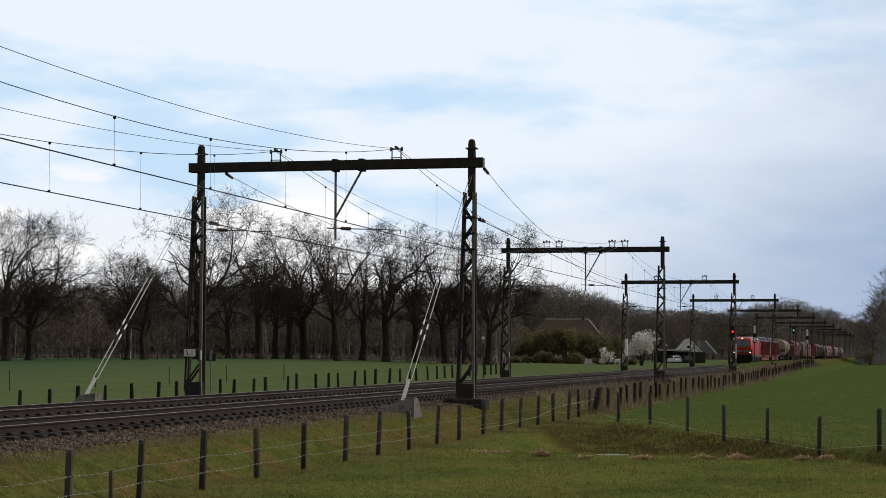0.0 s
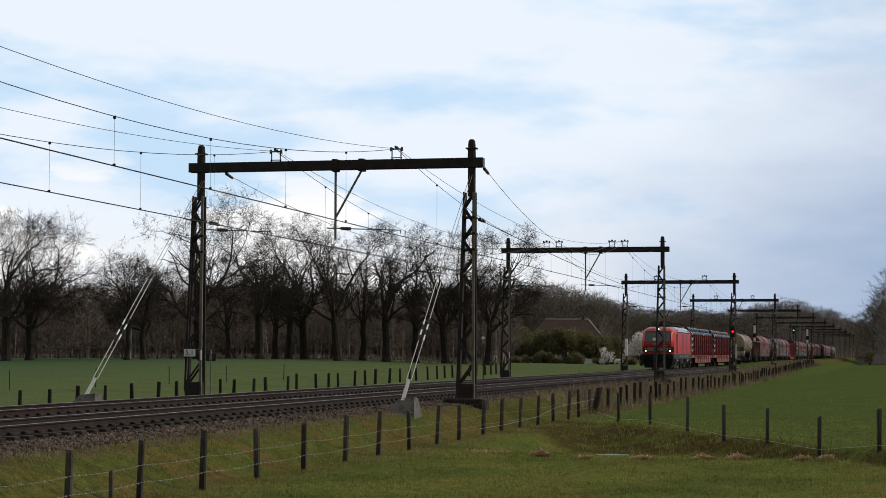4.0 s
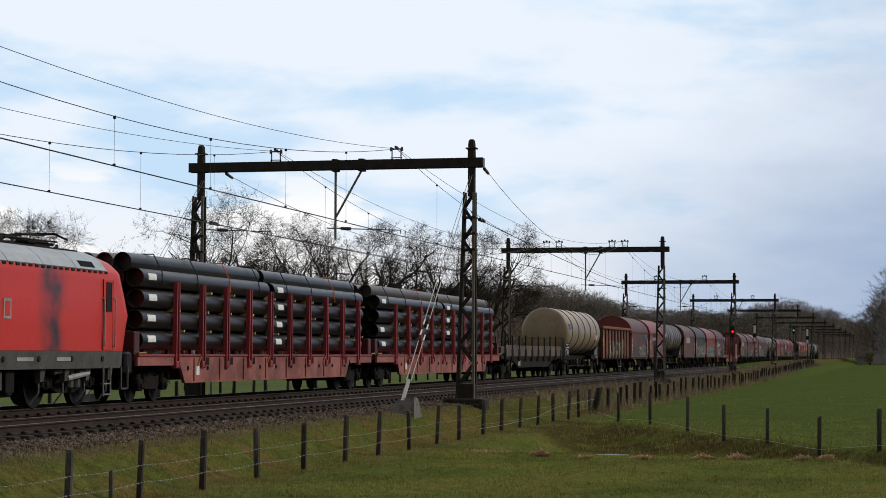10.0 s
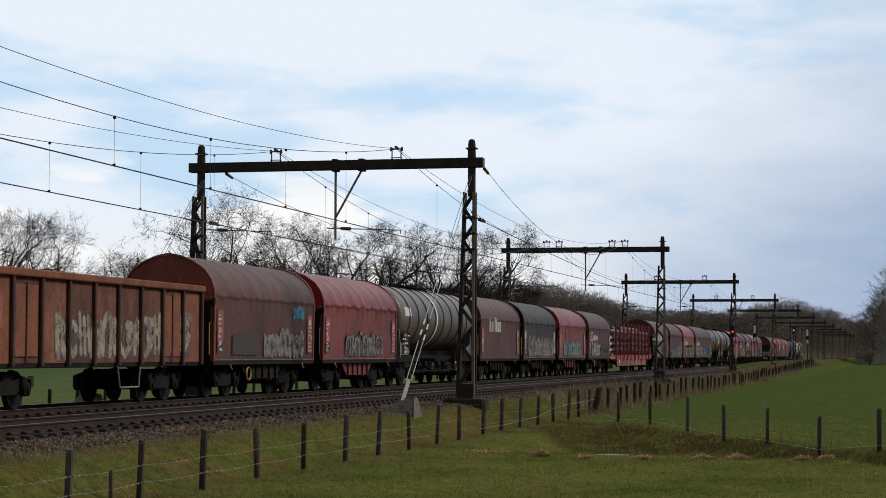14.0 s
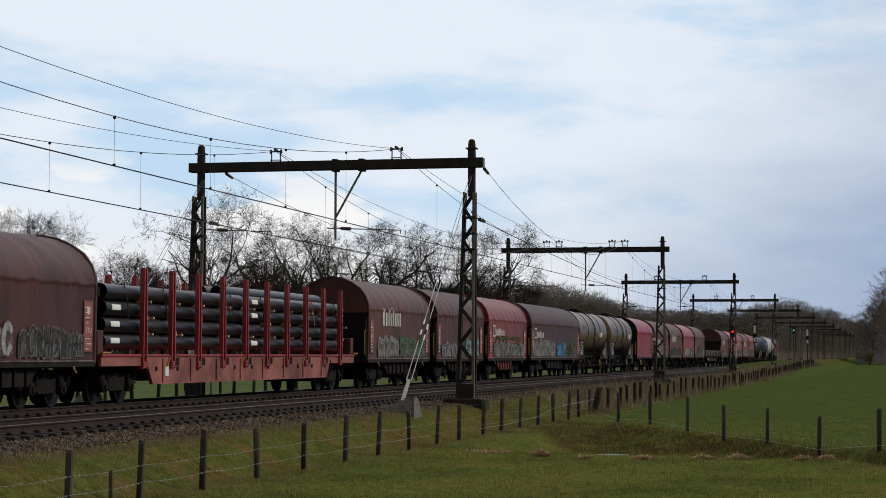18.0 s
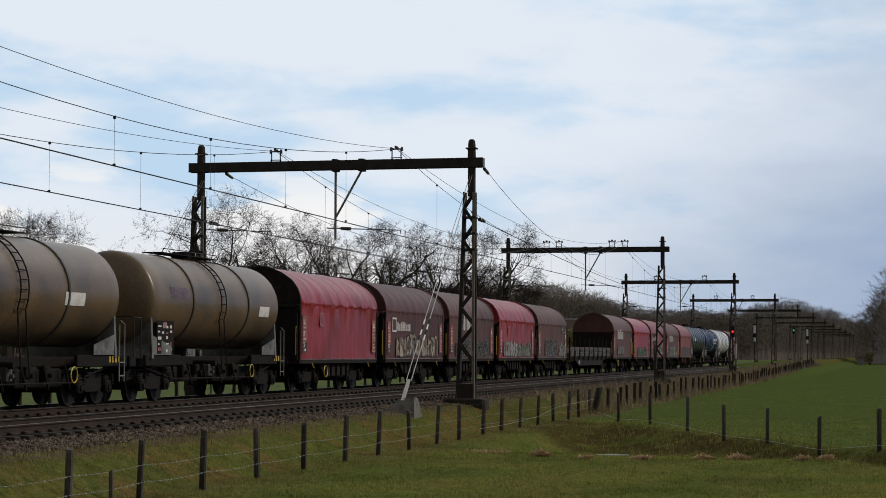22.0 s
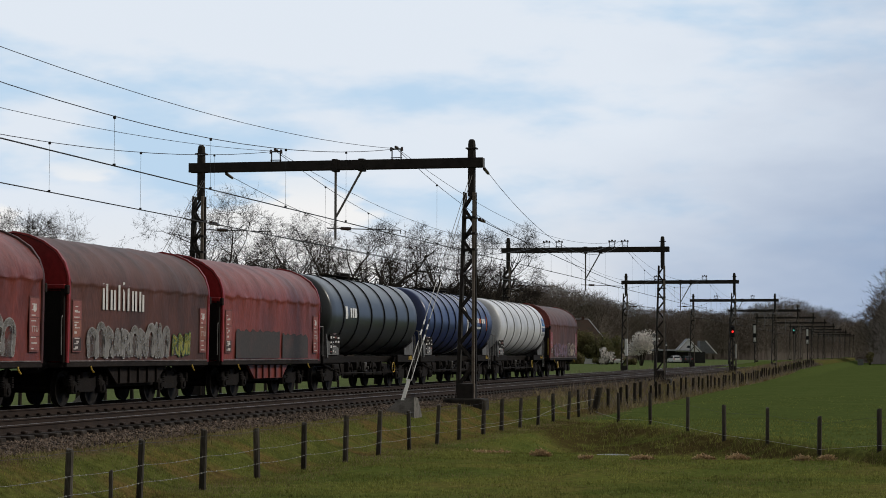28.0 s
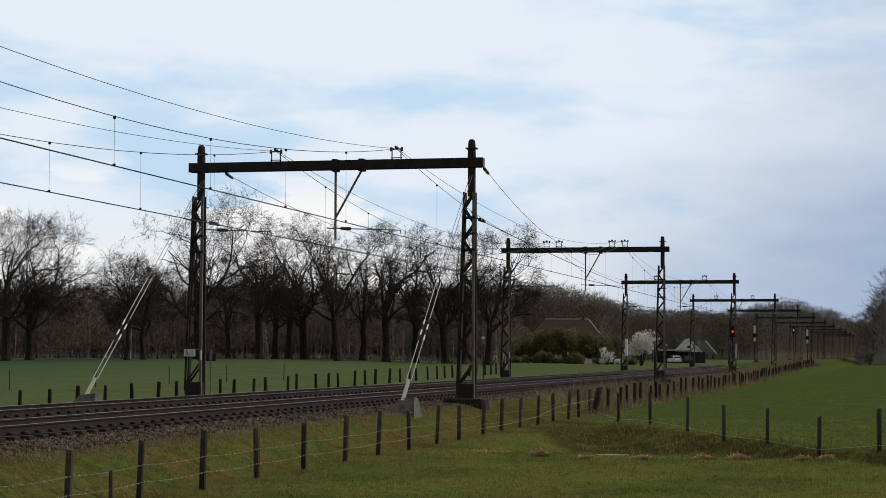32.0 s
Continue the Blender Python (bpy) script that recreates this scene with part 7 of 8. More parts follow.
LOCO_RED = mat("traffic_red_paint", (0.54, 0.036, 0.026), 0.4, 0, 0.06, 1.0, 12, 0.02, dark=(0.52, 0.04, 0.018), dark_at=0.6, spec=0.25)
LOCO_GREY = mat("dusty_grey_skirt", (0.075, 0.07, 0.064), 0.7, 0, 0.2, 2, 18, 0.1, spec=0.25)
TANK_SILL = mat("grey_tank_frame_paint", (0.15, 0.15, 0.148), 0.65, 0, 0.25, 2, 18, 0.1, dark=(0.05, 0.045, 0.04), spec=0.25)
LOCO_ROOF = mat("silver_grey_roof_panel", (0.34, 0.36, 0.38), 0.45, 0.2, 0.12, 2, 18, 0.05)


def stain_loco_paint():
    """Two soft upright soot stains on the red side paint, below the brake vents."""
    nt = LOCO_RED.node_tree
    N, L = nt.nodes.new, nt.links.new
    b = nt.nodes["Principled BSDF"]
    old = b.inputs["Base Color"].links[0].from_socket
    co = N("ShaderNodeTexCoord")
    sp = N("ShaderNodeSeparateXYZ")
    L(co.outputs["Object"], sp.inputs[0])
    tex = N("ShaderNodeTexNoise")
    tex.inputs["Scale"].default_value, tex.inputs["Detail"].default_value = 1.1, 4
    L(co.outputs["Object"], tex.inputs["Vector"])
    total = None
    for y0, w in ((7.6, 1.15), (11.35, 1.0)):
        d = N("ShaderNodeMath")
        d.operation = "SUBTRACT"
        L(sp.outputs["Y"], d.inputs[0])
        d.inputs[1].default_value = y0
        a = N("ShaderNodeMath")
        a.operation = "ABSOLUTE"
        L(d.outputs[0], a.inputs[0])
        r = N("ShaderNodeMapRange")
        r.interpolation_type = "SMOOTHSTEP"
        r.inputs["From Min"].default_value, r.inputs["From Max"].default_value = w, w * 0.25
        L(a.outputs[0], r.inputs["Value"])
        if total is None:
            total = r.outputs[0]
        else:
            s = N("ShaderNodeMath")
            s.operation = "MAXIMUM"
            L(total, s.inputs[0])
            L(r.outputs[0], s.inputs[1])
            total = s.outputs[0]
    k = N("ShaderNodeMath")
    k.operation = "MULTIPLY"
    L(total, k.inputs[0])
    tr = N("ShaderNodeMapRange")
    tr.inputs["From Min"].default_value, tr.inputs["From Max"].default_value = 0.3, 0.62
    L(tex.outputs["Fac"], tr.inputs["Value"])
    L(tr.outputs[0], k.inputs[1])
    mx = N("ShaderNodeMix")
    mx.data_type = "RGBA"
    L(k.outputs[0], mx.inputs["Factor"])
    L(old, mx.inputs["A"])
    mx.inputs["B"].default_value = (0.045, 0.035, 0.04, 1)
    # road dust on all that faces up
    geo, sz, up = N("ShaderNodeNewGeometry"), N("ShaderNodeSeparateXYZ"), N("ShaderNodeMapRange")
    L(geo.outputs["Normal"], sz.inputs[0])
    L(sz.outputs["Z"], up.inputs["Value"])
    up.inputs["From Min"].default_value, up.inputs["From Max"].default_value, up.inputs["To Max"].default_value = 0.62, 0.95, 0.75
    dust = N("ShaderNodeMix")
    dust.data_type = "RGBA"
    L(up.outputs[0], dust.inputs["Factor"])
    L(mx.outputs["Result"], dust.inputs["A"])
    dust.inputs["B"].default_value = (0.16, 0.10, 0.095, 1)
    L(dust.outputs["Result"], b.inputs["Base Color"])


stain_loco_paint()


SCREEN = mat("tinted_windscreen", (0.05, 0.06, 0.065), 0.06, 0, 0.05, 1, 8, 0, spec=0.8)


def make_loco(u0, u1):
    """The electric locomotive: lofted body, cab front, roof gear, two bogies."""
    L = u1 - u0
    w = thing("electric_locomotive", "bright red electric freight locomotive with lit headlights and raised pantograph", "locomotive", pose(XF, u0, 0))
    TRAIN.append((w, u0))

    def nose(z):
        pts = ((0.95, 0.36), (1.42, 0.30), (2.0, 0.14), (2.3, 0.0), (2.42, 0.03), (3.46, 0.60), (3.70, 0.82), (3.90, 1.5))
        for (za, a), (zb, b) in zip(pts[:-1], pts[1:]):
            if z <= zb:
                return a + (b - a) * max(0, (z - za) / (zb - za))
        return 1.5

    def half(z):
        pts = ((0.95, 1.47), (1.42, 1.48), (2.3, 1.49), (3.40, 1.47), (3.62, 1.31), (3.79, 1.08), (3.88, 0.82))
        for (za, a), (zb, b) in zip(pts[:-1], pts[1:]):
            if z <= zb:
                return a + (b - a) * max(0, (z - za) / (zb - za))
        return 0.75

    def slice_at(z):
        h, y0 = half(z), nose(z)
        wf = h - 0.27
        return [(-wf, y0, z), (-wf * 0.5, y0 - 0.05, z), (0, y0 - 0.07, z), (wf * 0.5, y0 - 0.05, z), (wf, y0, z), (h - 0.05, y0 + 0.28, z), (h, y0 + 0.62, z),
                (h, L - y0 - 0.62, z), (h - 0.05, L - y0 - 0.28, z), (wf, L - y0, z), (-wf, L - y0, z), (-h + 0.05, L - y0 - 0.28, z), (-h, L - y0 - 0.62, z), (-h, y0 + 0.62, z), (-h + 0.05, y0 + 0.28, z)]
    body = part("body", Shape().loft([slice_at(z) for z in (1.40, 2.0, 2.32, 2.7, 3.0, 3.2, 3.40, 3.51, 3.62, 3.70, 3.79, 3.88)]), LOCO_RED, w, smooth=True)
    part("skirt", Shape().loft([slice_at(z) for z in (0.96, 1.0, 1.395)]), LOCO_GREY, w, "dusty grey skirt", smooth=True)
    # roof panels in silver grey along the slanted roof edge
    for sx in (1, -1):
        n = 6
        ys = [3.1 + (L - 4.9) * k / n for k in range(n + 1)]
        for k in range(n):
            a = [(sx * 1.458, 3.42), (sx * 1.30, 3.63), (sx * 1.07, 3.80), (sx * 0.80, 3.90)]
            dk = k in (0, n - 1)
            q = Shape()
            q.loft([[(x + sx * 0.02, y, z + 0.02) for x, z in a] + [(x, y, z - 0.01) for x, z in reversed(a)] for y in (ys[k] + 0.015, ys[k + 1] - 0.015)])
            p = part("roof_panel", q, LOCO_ROOF, body, "silver-grey roof panel")
            if dk:
                g = Shape()
                for j in range(6):
                    z0 = 3.50 + 0.025 * j
                    g.bar((sx * (1.485 - 0.75 * (z0 - 3.42)), ys[k] + 0.35, z0), (sx * (1.485 - 0.75 * (z0 - 3.42)), ys[k] + 1.25, z0), 0.03, 0.035)
                part("air_grille", g, BLACK, p)
        if sx > 0:
            for k in range(34):
                y = 3.15 + (L - 5.0) * k / 33
                part("gutter_clip", cached("gutter_clip", lambda: Shape().box(-0.02, 0.02, -0.09, 0.09, -0.03, 0.03, 0.008), BLACK), None, body, at=pose(1.472, y, 3.39))
    # front: windscreen, lamps, grille bars, light clusters
    def on_front(x, z, out=0.012):
        h = half(z)
        wf = h - 0.27
        t = abs(x) / wf
        y = nose(z) - (0.07 - 0.02 * (t / 0.5) if t < 0.5 else 0.05 - 0.05 * (t - 0.5) / 0.5)
        return (x, y - out, z)

    def front_patch(x0, x1, z0, z1, nx, nz, out, thick=0.01, taper=0.0):
        s = Shape()
        rows_f, rows_b = [], []
        for j in range(nz + 1):
            z = z0 + (z1 - z0) * j / nz
            sh = 1 - taper * j / nz
            rows_f.append([on_front((x0 + (x1 - x0) * i / nx) * sh, z, out + thick) for i in range(nx + 1)])
            rows_b.append([on_front((x0 + (x1 - x0) * i / nx) * sh, z, out) for i in range(nx + 1)])
        for j in range(nz):
            s.loft([[rows_b[j][i] for i in range(nx + 1)] + [rows_f[j][i] for i in reversed(range(nx + 1))], [rows_b[j + 1][i] for i in range(nx + 1)] + [rows_f[j + 1][i] for i in reversed(range(nx + 1))]])
        return s
    ws = part("windscreen_frame", front_patch(-1.20, 1.20, 2.44, 3.45, 8, 5, 0.004, 0.01, 0.06), BLACK, w)
    for x0, x1 in ((-1.15, -0.04), (0.04, 1.15)):
        part("windscreen", front_patch(x0, x1, 2.49, 3.40, 4, 4, 0.014, 0.01, 0.05), SCREEN, ws, "slanted windscreen that mirrors the pale sky")
    for x in (-0.1, 0.5):
        part("wiper", Shape().tube(on_front(x, 2.44, 0.05), on_front(x - 0.15, 3.05, 0.05), 0.014, 0.01, 5).tube(on_front(x, 2.3, 0.06), on_front(x, 2.42, 0.06), 0.05, 0.03, 6), BLACK, w)
        lamp_lit = glow("warm_headlight", (1.0, 0.88, 0.62), 3.0)
    for sx in (-1, 1):
        x0, x1 = sorted((sx * 0.22, sx * 0.97))
        for z in (1.68, 1.85):
            part("grille_bar", front_patch(x0, x1, z, z + 0.12, 3, 1, 0.022, 0.03), GREYPLATE, w, "pale grey trim bar")
        part("grille", front_patch(x0 - 0.03, x1 + 0.03, 1.62, 2.02, 3, 1, 0.017, 0.004), BLACK, w)
        x0, x1 = sorted((sx * 1.0, sx * 1.23))
        c = part("light_cluster", front_patch(x0, x1, 1.50, 2.08, 2, 2, 0.018, 0.03), BLACK, w)
        part("corner_lens", Shape().loft([[(sx * 1.215, nose(z) - 0.03, z), (sx * 1.43, nose(z) + 0.27, z), (sx * 1.40, nose(z) + 0.30, z), (sx * 1.19, nose(z) + 0.02, z)] for z in (1.52, 1.8, 2.06)]), GLASS, c, "dark glass lamp corner")
        part("headlight", Shape().disc(on_front(sx * 1.11, 1.66, 0.06), (0, 1, 0), 0.075, 0.03, 14), lamp_lit, c, "lit round headlight")
        part("marker_lamp", Shape().disc(on_front(sx * 1.11, 1.90, 0.06), (0, 1, 0), 0.085, 0.03, 14), GREYPLATE, c)
    part("emblem", front_patch(-0.16, 0.16, 1.72, 1.92, 2, 1, 0.018, 0.012), STEEL_GREY, w)
    part("number_bar", front_patch(0.55, 0.95, 2.12, 2.18, 2, 1, 0.004, 0.006), GREYPLATE, w)
    tl = part("top_lamp_housing", front_patch(-0.28, 0.28, 3.54, 3.74, 2, 1, 0.004, 0.03), LOCO_ROOF, w)
    part("top_lamp", Shape().disc(on_front(0, 3.64, 0.04), (0, 1, 0), 0.075, 0.03, 12), lamp_lit, tl, "lit top headlight")
    # cab doors and windows on the side
    for y0 in (2.35, L - 1.75):
        d = part("cab_door", Shape().box(1.486, 1.498, y0 - 0.28, y0 + 0.32, 1.42, 3.22, 0.005), LOCO_RED, w)
        for dy in (-0.29, 0.33):
            part("door_gap", Shape().box(1.487, 1.4985, y0 + dy - 0.012, y0 + dy + 0.012, 1.42, 3.22), BLACK, d)
        part("door_window", Shape().box(1.497, 1.508, y0 - 0.12, y0 + 0.22, 2.4, 3.15, 0.02), BLACK, d)
        for dy in (-0.33, 0.37):
            part("door_handrail", Shape().path([(1.50, y0 + dy, 1.5), (1.55, y0 + dy, 1.55), (1.55, y0 + dy, 2.7), (1.50, y0 + dy, 2.75)], 0.022, 6), GREYPLATE, d)
        s = part("cab_steps", Shape().box(1.40, 1.50, y0 - 0.22, y0 + 0.24, 0.55, 0.58).box(1.40, 1.50, y0 - 0.22, y0 + 0.24, 0.28, 0.31).box(1.47, 1.50, y0 - 0.24, y0 - 0.2, 0.25, 1.0).box(1.47, 1.50, y0 + 0.22, y0 + 0.26, 0.25, 1.0), STEEL_GREY, w)
    part("side_data", Shape().box(1.488, 1.494, 1.05, 1.3, 2.72, 2.86), GREYPLATE, w)
    part("side_emblem", Shape().box(1.497, 1.503, 8.65, 9.05, 2.12, 2.58), GREYPLATE, w, "plain pale square emblem")
    part("side_emblem_field", Shape().box(1.503, 1.506, 8.71, 8.99, 2.18, 2.52), LOCO_RED, w)
    part("panel_seam", Shape().box(1.492, 1.496, 3.02, 3.2, 1.42, 3.32), LOCO_GREY, w, "grey vertical panel strip")
    for k in range(7):
        part("skirt_socket", Shape().disc((1.49, 3.0 + 1.9 * k, 1.2), (1, 0, 0), 0.07, 0.03, 10), BLACK, w)
    for k in range(4):
        part("skirt_lettering", Shape().box(1.486, 1.49, 5.0 + 2.2 * k, 5.9 + 2.2 * k, 1.15, 1.24), GREYPLATE, w)
    # front end: bumper, plough, buffers
    fe = part("front_bumper", Shape().box(-1.45, 1.45, -0.06, 0.4, 0.78, 1.38, 0.06), BLACK, w)
    part("snow_plough", Shape().loft([[(-1.4, 0.05, 0.8), (0, -0.15, 0.8), (1.4, 0.05, 0.8), (1.4, 0.7, 0.8), (-1.4, 0.7, 0.8)], [(-1.2, 0.15, 0.14), (0, -0.05, 0.14), (1.2, 0.15, 0.14), (1.2, 0.6, 0.14), (-1.2, 0.6, 0.14)]]), BLACK, w)
    part("rear_bumper", Shape().box(-1.45, 1.45, L - 0.4, L + 0.06, 0.78, 1.38, 0.06), BLACK, w)
    part("front_steps", Shape().box(1.36, 1.48, 0.3, 0.75, 0.4, 0.44).box(1.44, 1.48, 0.28, 0.33, 0.4, 1.0).box(1.44, 1.48, 0.72, 0.77, 0.4, 1.0), LOCO_GREY, w)
    part("rear_steps", Shape().box(1.36, 1.48, L - 0.75, L - 0.3, 0.4, 0.44).box(1.44, 1.48, L - 0.77, L - 0.72, 0.4, 1.0).box(1.44, 1.48, L - 0.33, L - 0.28, 0.4, 1.0), LOCO_GREY, w)
    buffers(w, -0.06, -1)
    buffers(w, L + 0.06, 1)
    bogie(w, 4.0, 2.6, 0.60)
    bogie(w, L - 3.35, 2.6, 0.60)
    tr = part("transformer_box", Shape().box(-1.2, 1.2, L / 2 - 1.8, L / 2 + 1.6, 0.32, 0.96, 0.05), UNDER, w)
    for k in range(5):
        part("equipment_case", Shape().box(1.2, 1.36, L / 2 - 1.7 + 0.65 * k, L / 2 - 1.25 + 0.65 * k, 0.42 + 0.06 * (k % 2), 0.92, 0.02), LOCO_GREY if k % 2 else UNDER, tr)
    for y in (3.95, L - 3.6):
        for d in (-0.75, 0.75):
            part("damper", Shape().tube((1.3, y + d - 0.3, 0.86), (1.3, y + d + 0.3, 0.92), 0.06, 0.06, 8), LOCO_GREY, w)
    # sand boxes, pipes and hangers on the bogies
    for yb in (4.0, L - 3.35):
        for d in (-2.05, -0.65, 0.65, 2.05):
            part("sand_box", Shape().loft([[(1.22, yb + d - 0.16, 0.98), (1.40, yb + d - 0.16, 0.98), (1.40, yb + d + 0.16, 0.98), (1.22, yb + d + 0.16, 0.98)], [(1.24, yb + d - 0.09, 0.62), (1.36, yb + d - 0.09, 0.66), (1.36, yb + d + 0.09, 0.66), (1.24, yb + d + 0.09, 0.62)]]), LOCO_GREY, w)
            part("sand_pipe", Shape().path([(1.28, yb + d, 0.64), (1.26, yb + d + 0.05, 0.4), (1.0, yb + d + 0.12, 0.12)], 0.022, 5), GREYPLATE, w)
        part("spring_column", Shape().tube((1.2, yb - 0.12, 0.5), (1.2, yb - 0.12, 0.95), 0.12, 0.12, 10).tube((1.2, yb + 0.28, 0.5), (1.2, yb + 0.28, 0.95), 0.12, 0.12, 10), LOCO_GREY, w)
        part("side_damper", Shape().tube((1.34, yb - 0.55, 0.72), (1.34, yb + 0.75, 0.84), 0.065, 0.065, 8), GREYPLATE, w, "pale grey damper")
    # roof equipment
    rg = part("roof_deck", Shape().box(-0.85, 0.85, 2.2, L - 2.2, 3.84, 3.95, 0.02), UNDER, w)
    rng = random.Random(6)
    for k in range(14):
        y = 2.6 + (L - 5.2) * k / 13
        for x in (-0.55, 0.45):
            part("roof_insulator", Shape().tube((x, y, 3.86), (x, y, 4.08), 0.055, 0.04, 8), INSULATOR, rg)
    for x, z in ((-0.55, 4.1), (0.45, 4.1)):
        part("busbar", Shape().path([(x, 2.6, z), (x, 5.2, z + 0.05), (x, 9.0, z), (x, L - 2.6, z + 0.04)], 0.025, 6), UNDER, rg)
    for y in (6.8, 9.6, 12.2):
        part("roof_box", Shape().box(-0.7, 0.6, y, y + 0.9, 3.86, 4.1, 0.04), UNDER, rg)
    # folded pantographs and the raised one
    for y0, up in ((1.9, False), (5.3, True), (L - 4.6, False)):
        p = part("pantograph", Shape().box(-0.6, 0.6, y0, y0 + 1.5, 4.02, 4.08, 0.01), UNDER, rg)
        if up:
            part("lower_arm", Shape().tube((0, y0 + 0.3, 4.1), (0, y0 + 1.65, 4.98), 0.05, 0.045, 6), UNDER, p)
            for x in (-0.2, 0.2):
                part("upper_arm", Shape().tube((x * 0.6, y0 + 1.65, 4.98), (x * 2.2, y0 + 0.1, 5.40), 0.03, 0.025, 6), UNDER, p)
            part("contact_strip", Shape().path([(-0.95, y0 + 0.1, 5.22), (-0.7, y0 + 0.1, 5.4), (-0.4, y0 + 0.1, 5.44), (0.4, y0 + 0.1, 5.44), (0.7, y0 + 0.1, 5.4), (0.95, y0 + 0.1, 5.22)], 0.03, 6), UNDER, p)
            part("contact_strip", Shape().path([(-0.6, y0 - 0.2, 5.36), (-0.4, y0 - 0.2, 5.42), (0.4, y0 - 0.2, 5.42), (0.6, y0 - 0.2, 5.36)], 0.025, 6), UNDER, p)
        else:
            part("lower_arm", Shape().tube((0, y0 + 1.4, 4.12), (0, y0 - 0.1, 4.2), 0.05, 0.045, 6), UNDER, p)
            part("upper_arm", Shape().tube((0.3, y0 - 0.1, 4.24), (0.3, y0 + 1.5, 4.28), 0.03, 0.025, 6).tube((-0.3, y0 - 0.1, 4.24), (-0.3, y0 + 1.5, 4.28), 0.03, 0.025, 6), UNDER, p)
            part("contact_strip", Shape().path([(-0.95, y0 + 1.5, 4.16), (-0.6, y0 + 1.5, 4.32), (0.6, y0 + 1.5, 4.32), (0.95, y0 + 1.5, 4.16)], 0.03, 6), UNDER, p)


BEIGE = mat("weathered_beige_tank_paint", (0.27, 0.205, 0.125), 0.42, 0, 0.18, 0.8, 14, 0.05, dark=(0.18, 0.13, 0.08))
OLIVE = mat("sooty_beige_tank_paint", (0.115, 0.09, 0.066), 0.42, 0, 0.25, 0.8, 14, 0.05, dark=(0.062, 0.05, 0.038))
BRONZE = mat("dirty_brown_tank_paint", (0.135, 0.088, 0.045), 0.36, 0, 0.2, 0.8, 14, 0.05, dark=(0.075, 0.052, 0.032))
BAND_DARK = mat("dark_tank_band", (0.05, 0.045, 0.038), 0.6, 0, 0.2, 2, 18, 0.05)
PETROL = mat("dark_grey_green_tank_paint", (0.034, 0.04, 0.042), 0.3, 0, 0.12, 0.8, 14, 0.02)
NAVY = mat("dark_blue_tank_paint", (0.016, 0.03, 0.10), 0.3, 0, 0.12, 0.8, 14, 0.02)
OFFWHITE = mat("off_white_tank_paint", (0.62, 0.63, 0.645), 0.36, 0, 0.08, 0.8, 14, 0.02, dark=(0.46, 0.465, 0.47))
GREYBAND = mat("grey_tank_band", (0.3, 0.3, 0.29), 0.5, 0, 0.12, 2, 18, 0.03)
BOARD_BROWN = mat("brown_grey_boards", (0.085, 0.058, 0.043), 0.85, 0, 0.3, 1.2, 16, 0.3, dark=(0.045, 0.035, 0.03), rnd=0.3)
BOARD_GREY = mat("dark_grey_boards", (0.05, 0.042, 0.038), 0.85, 0, 0.25, 1.2, 16, 0.2, dark=(0.075, 0.04, 0.033), rnd=0.3)


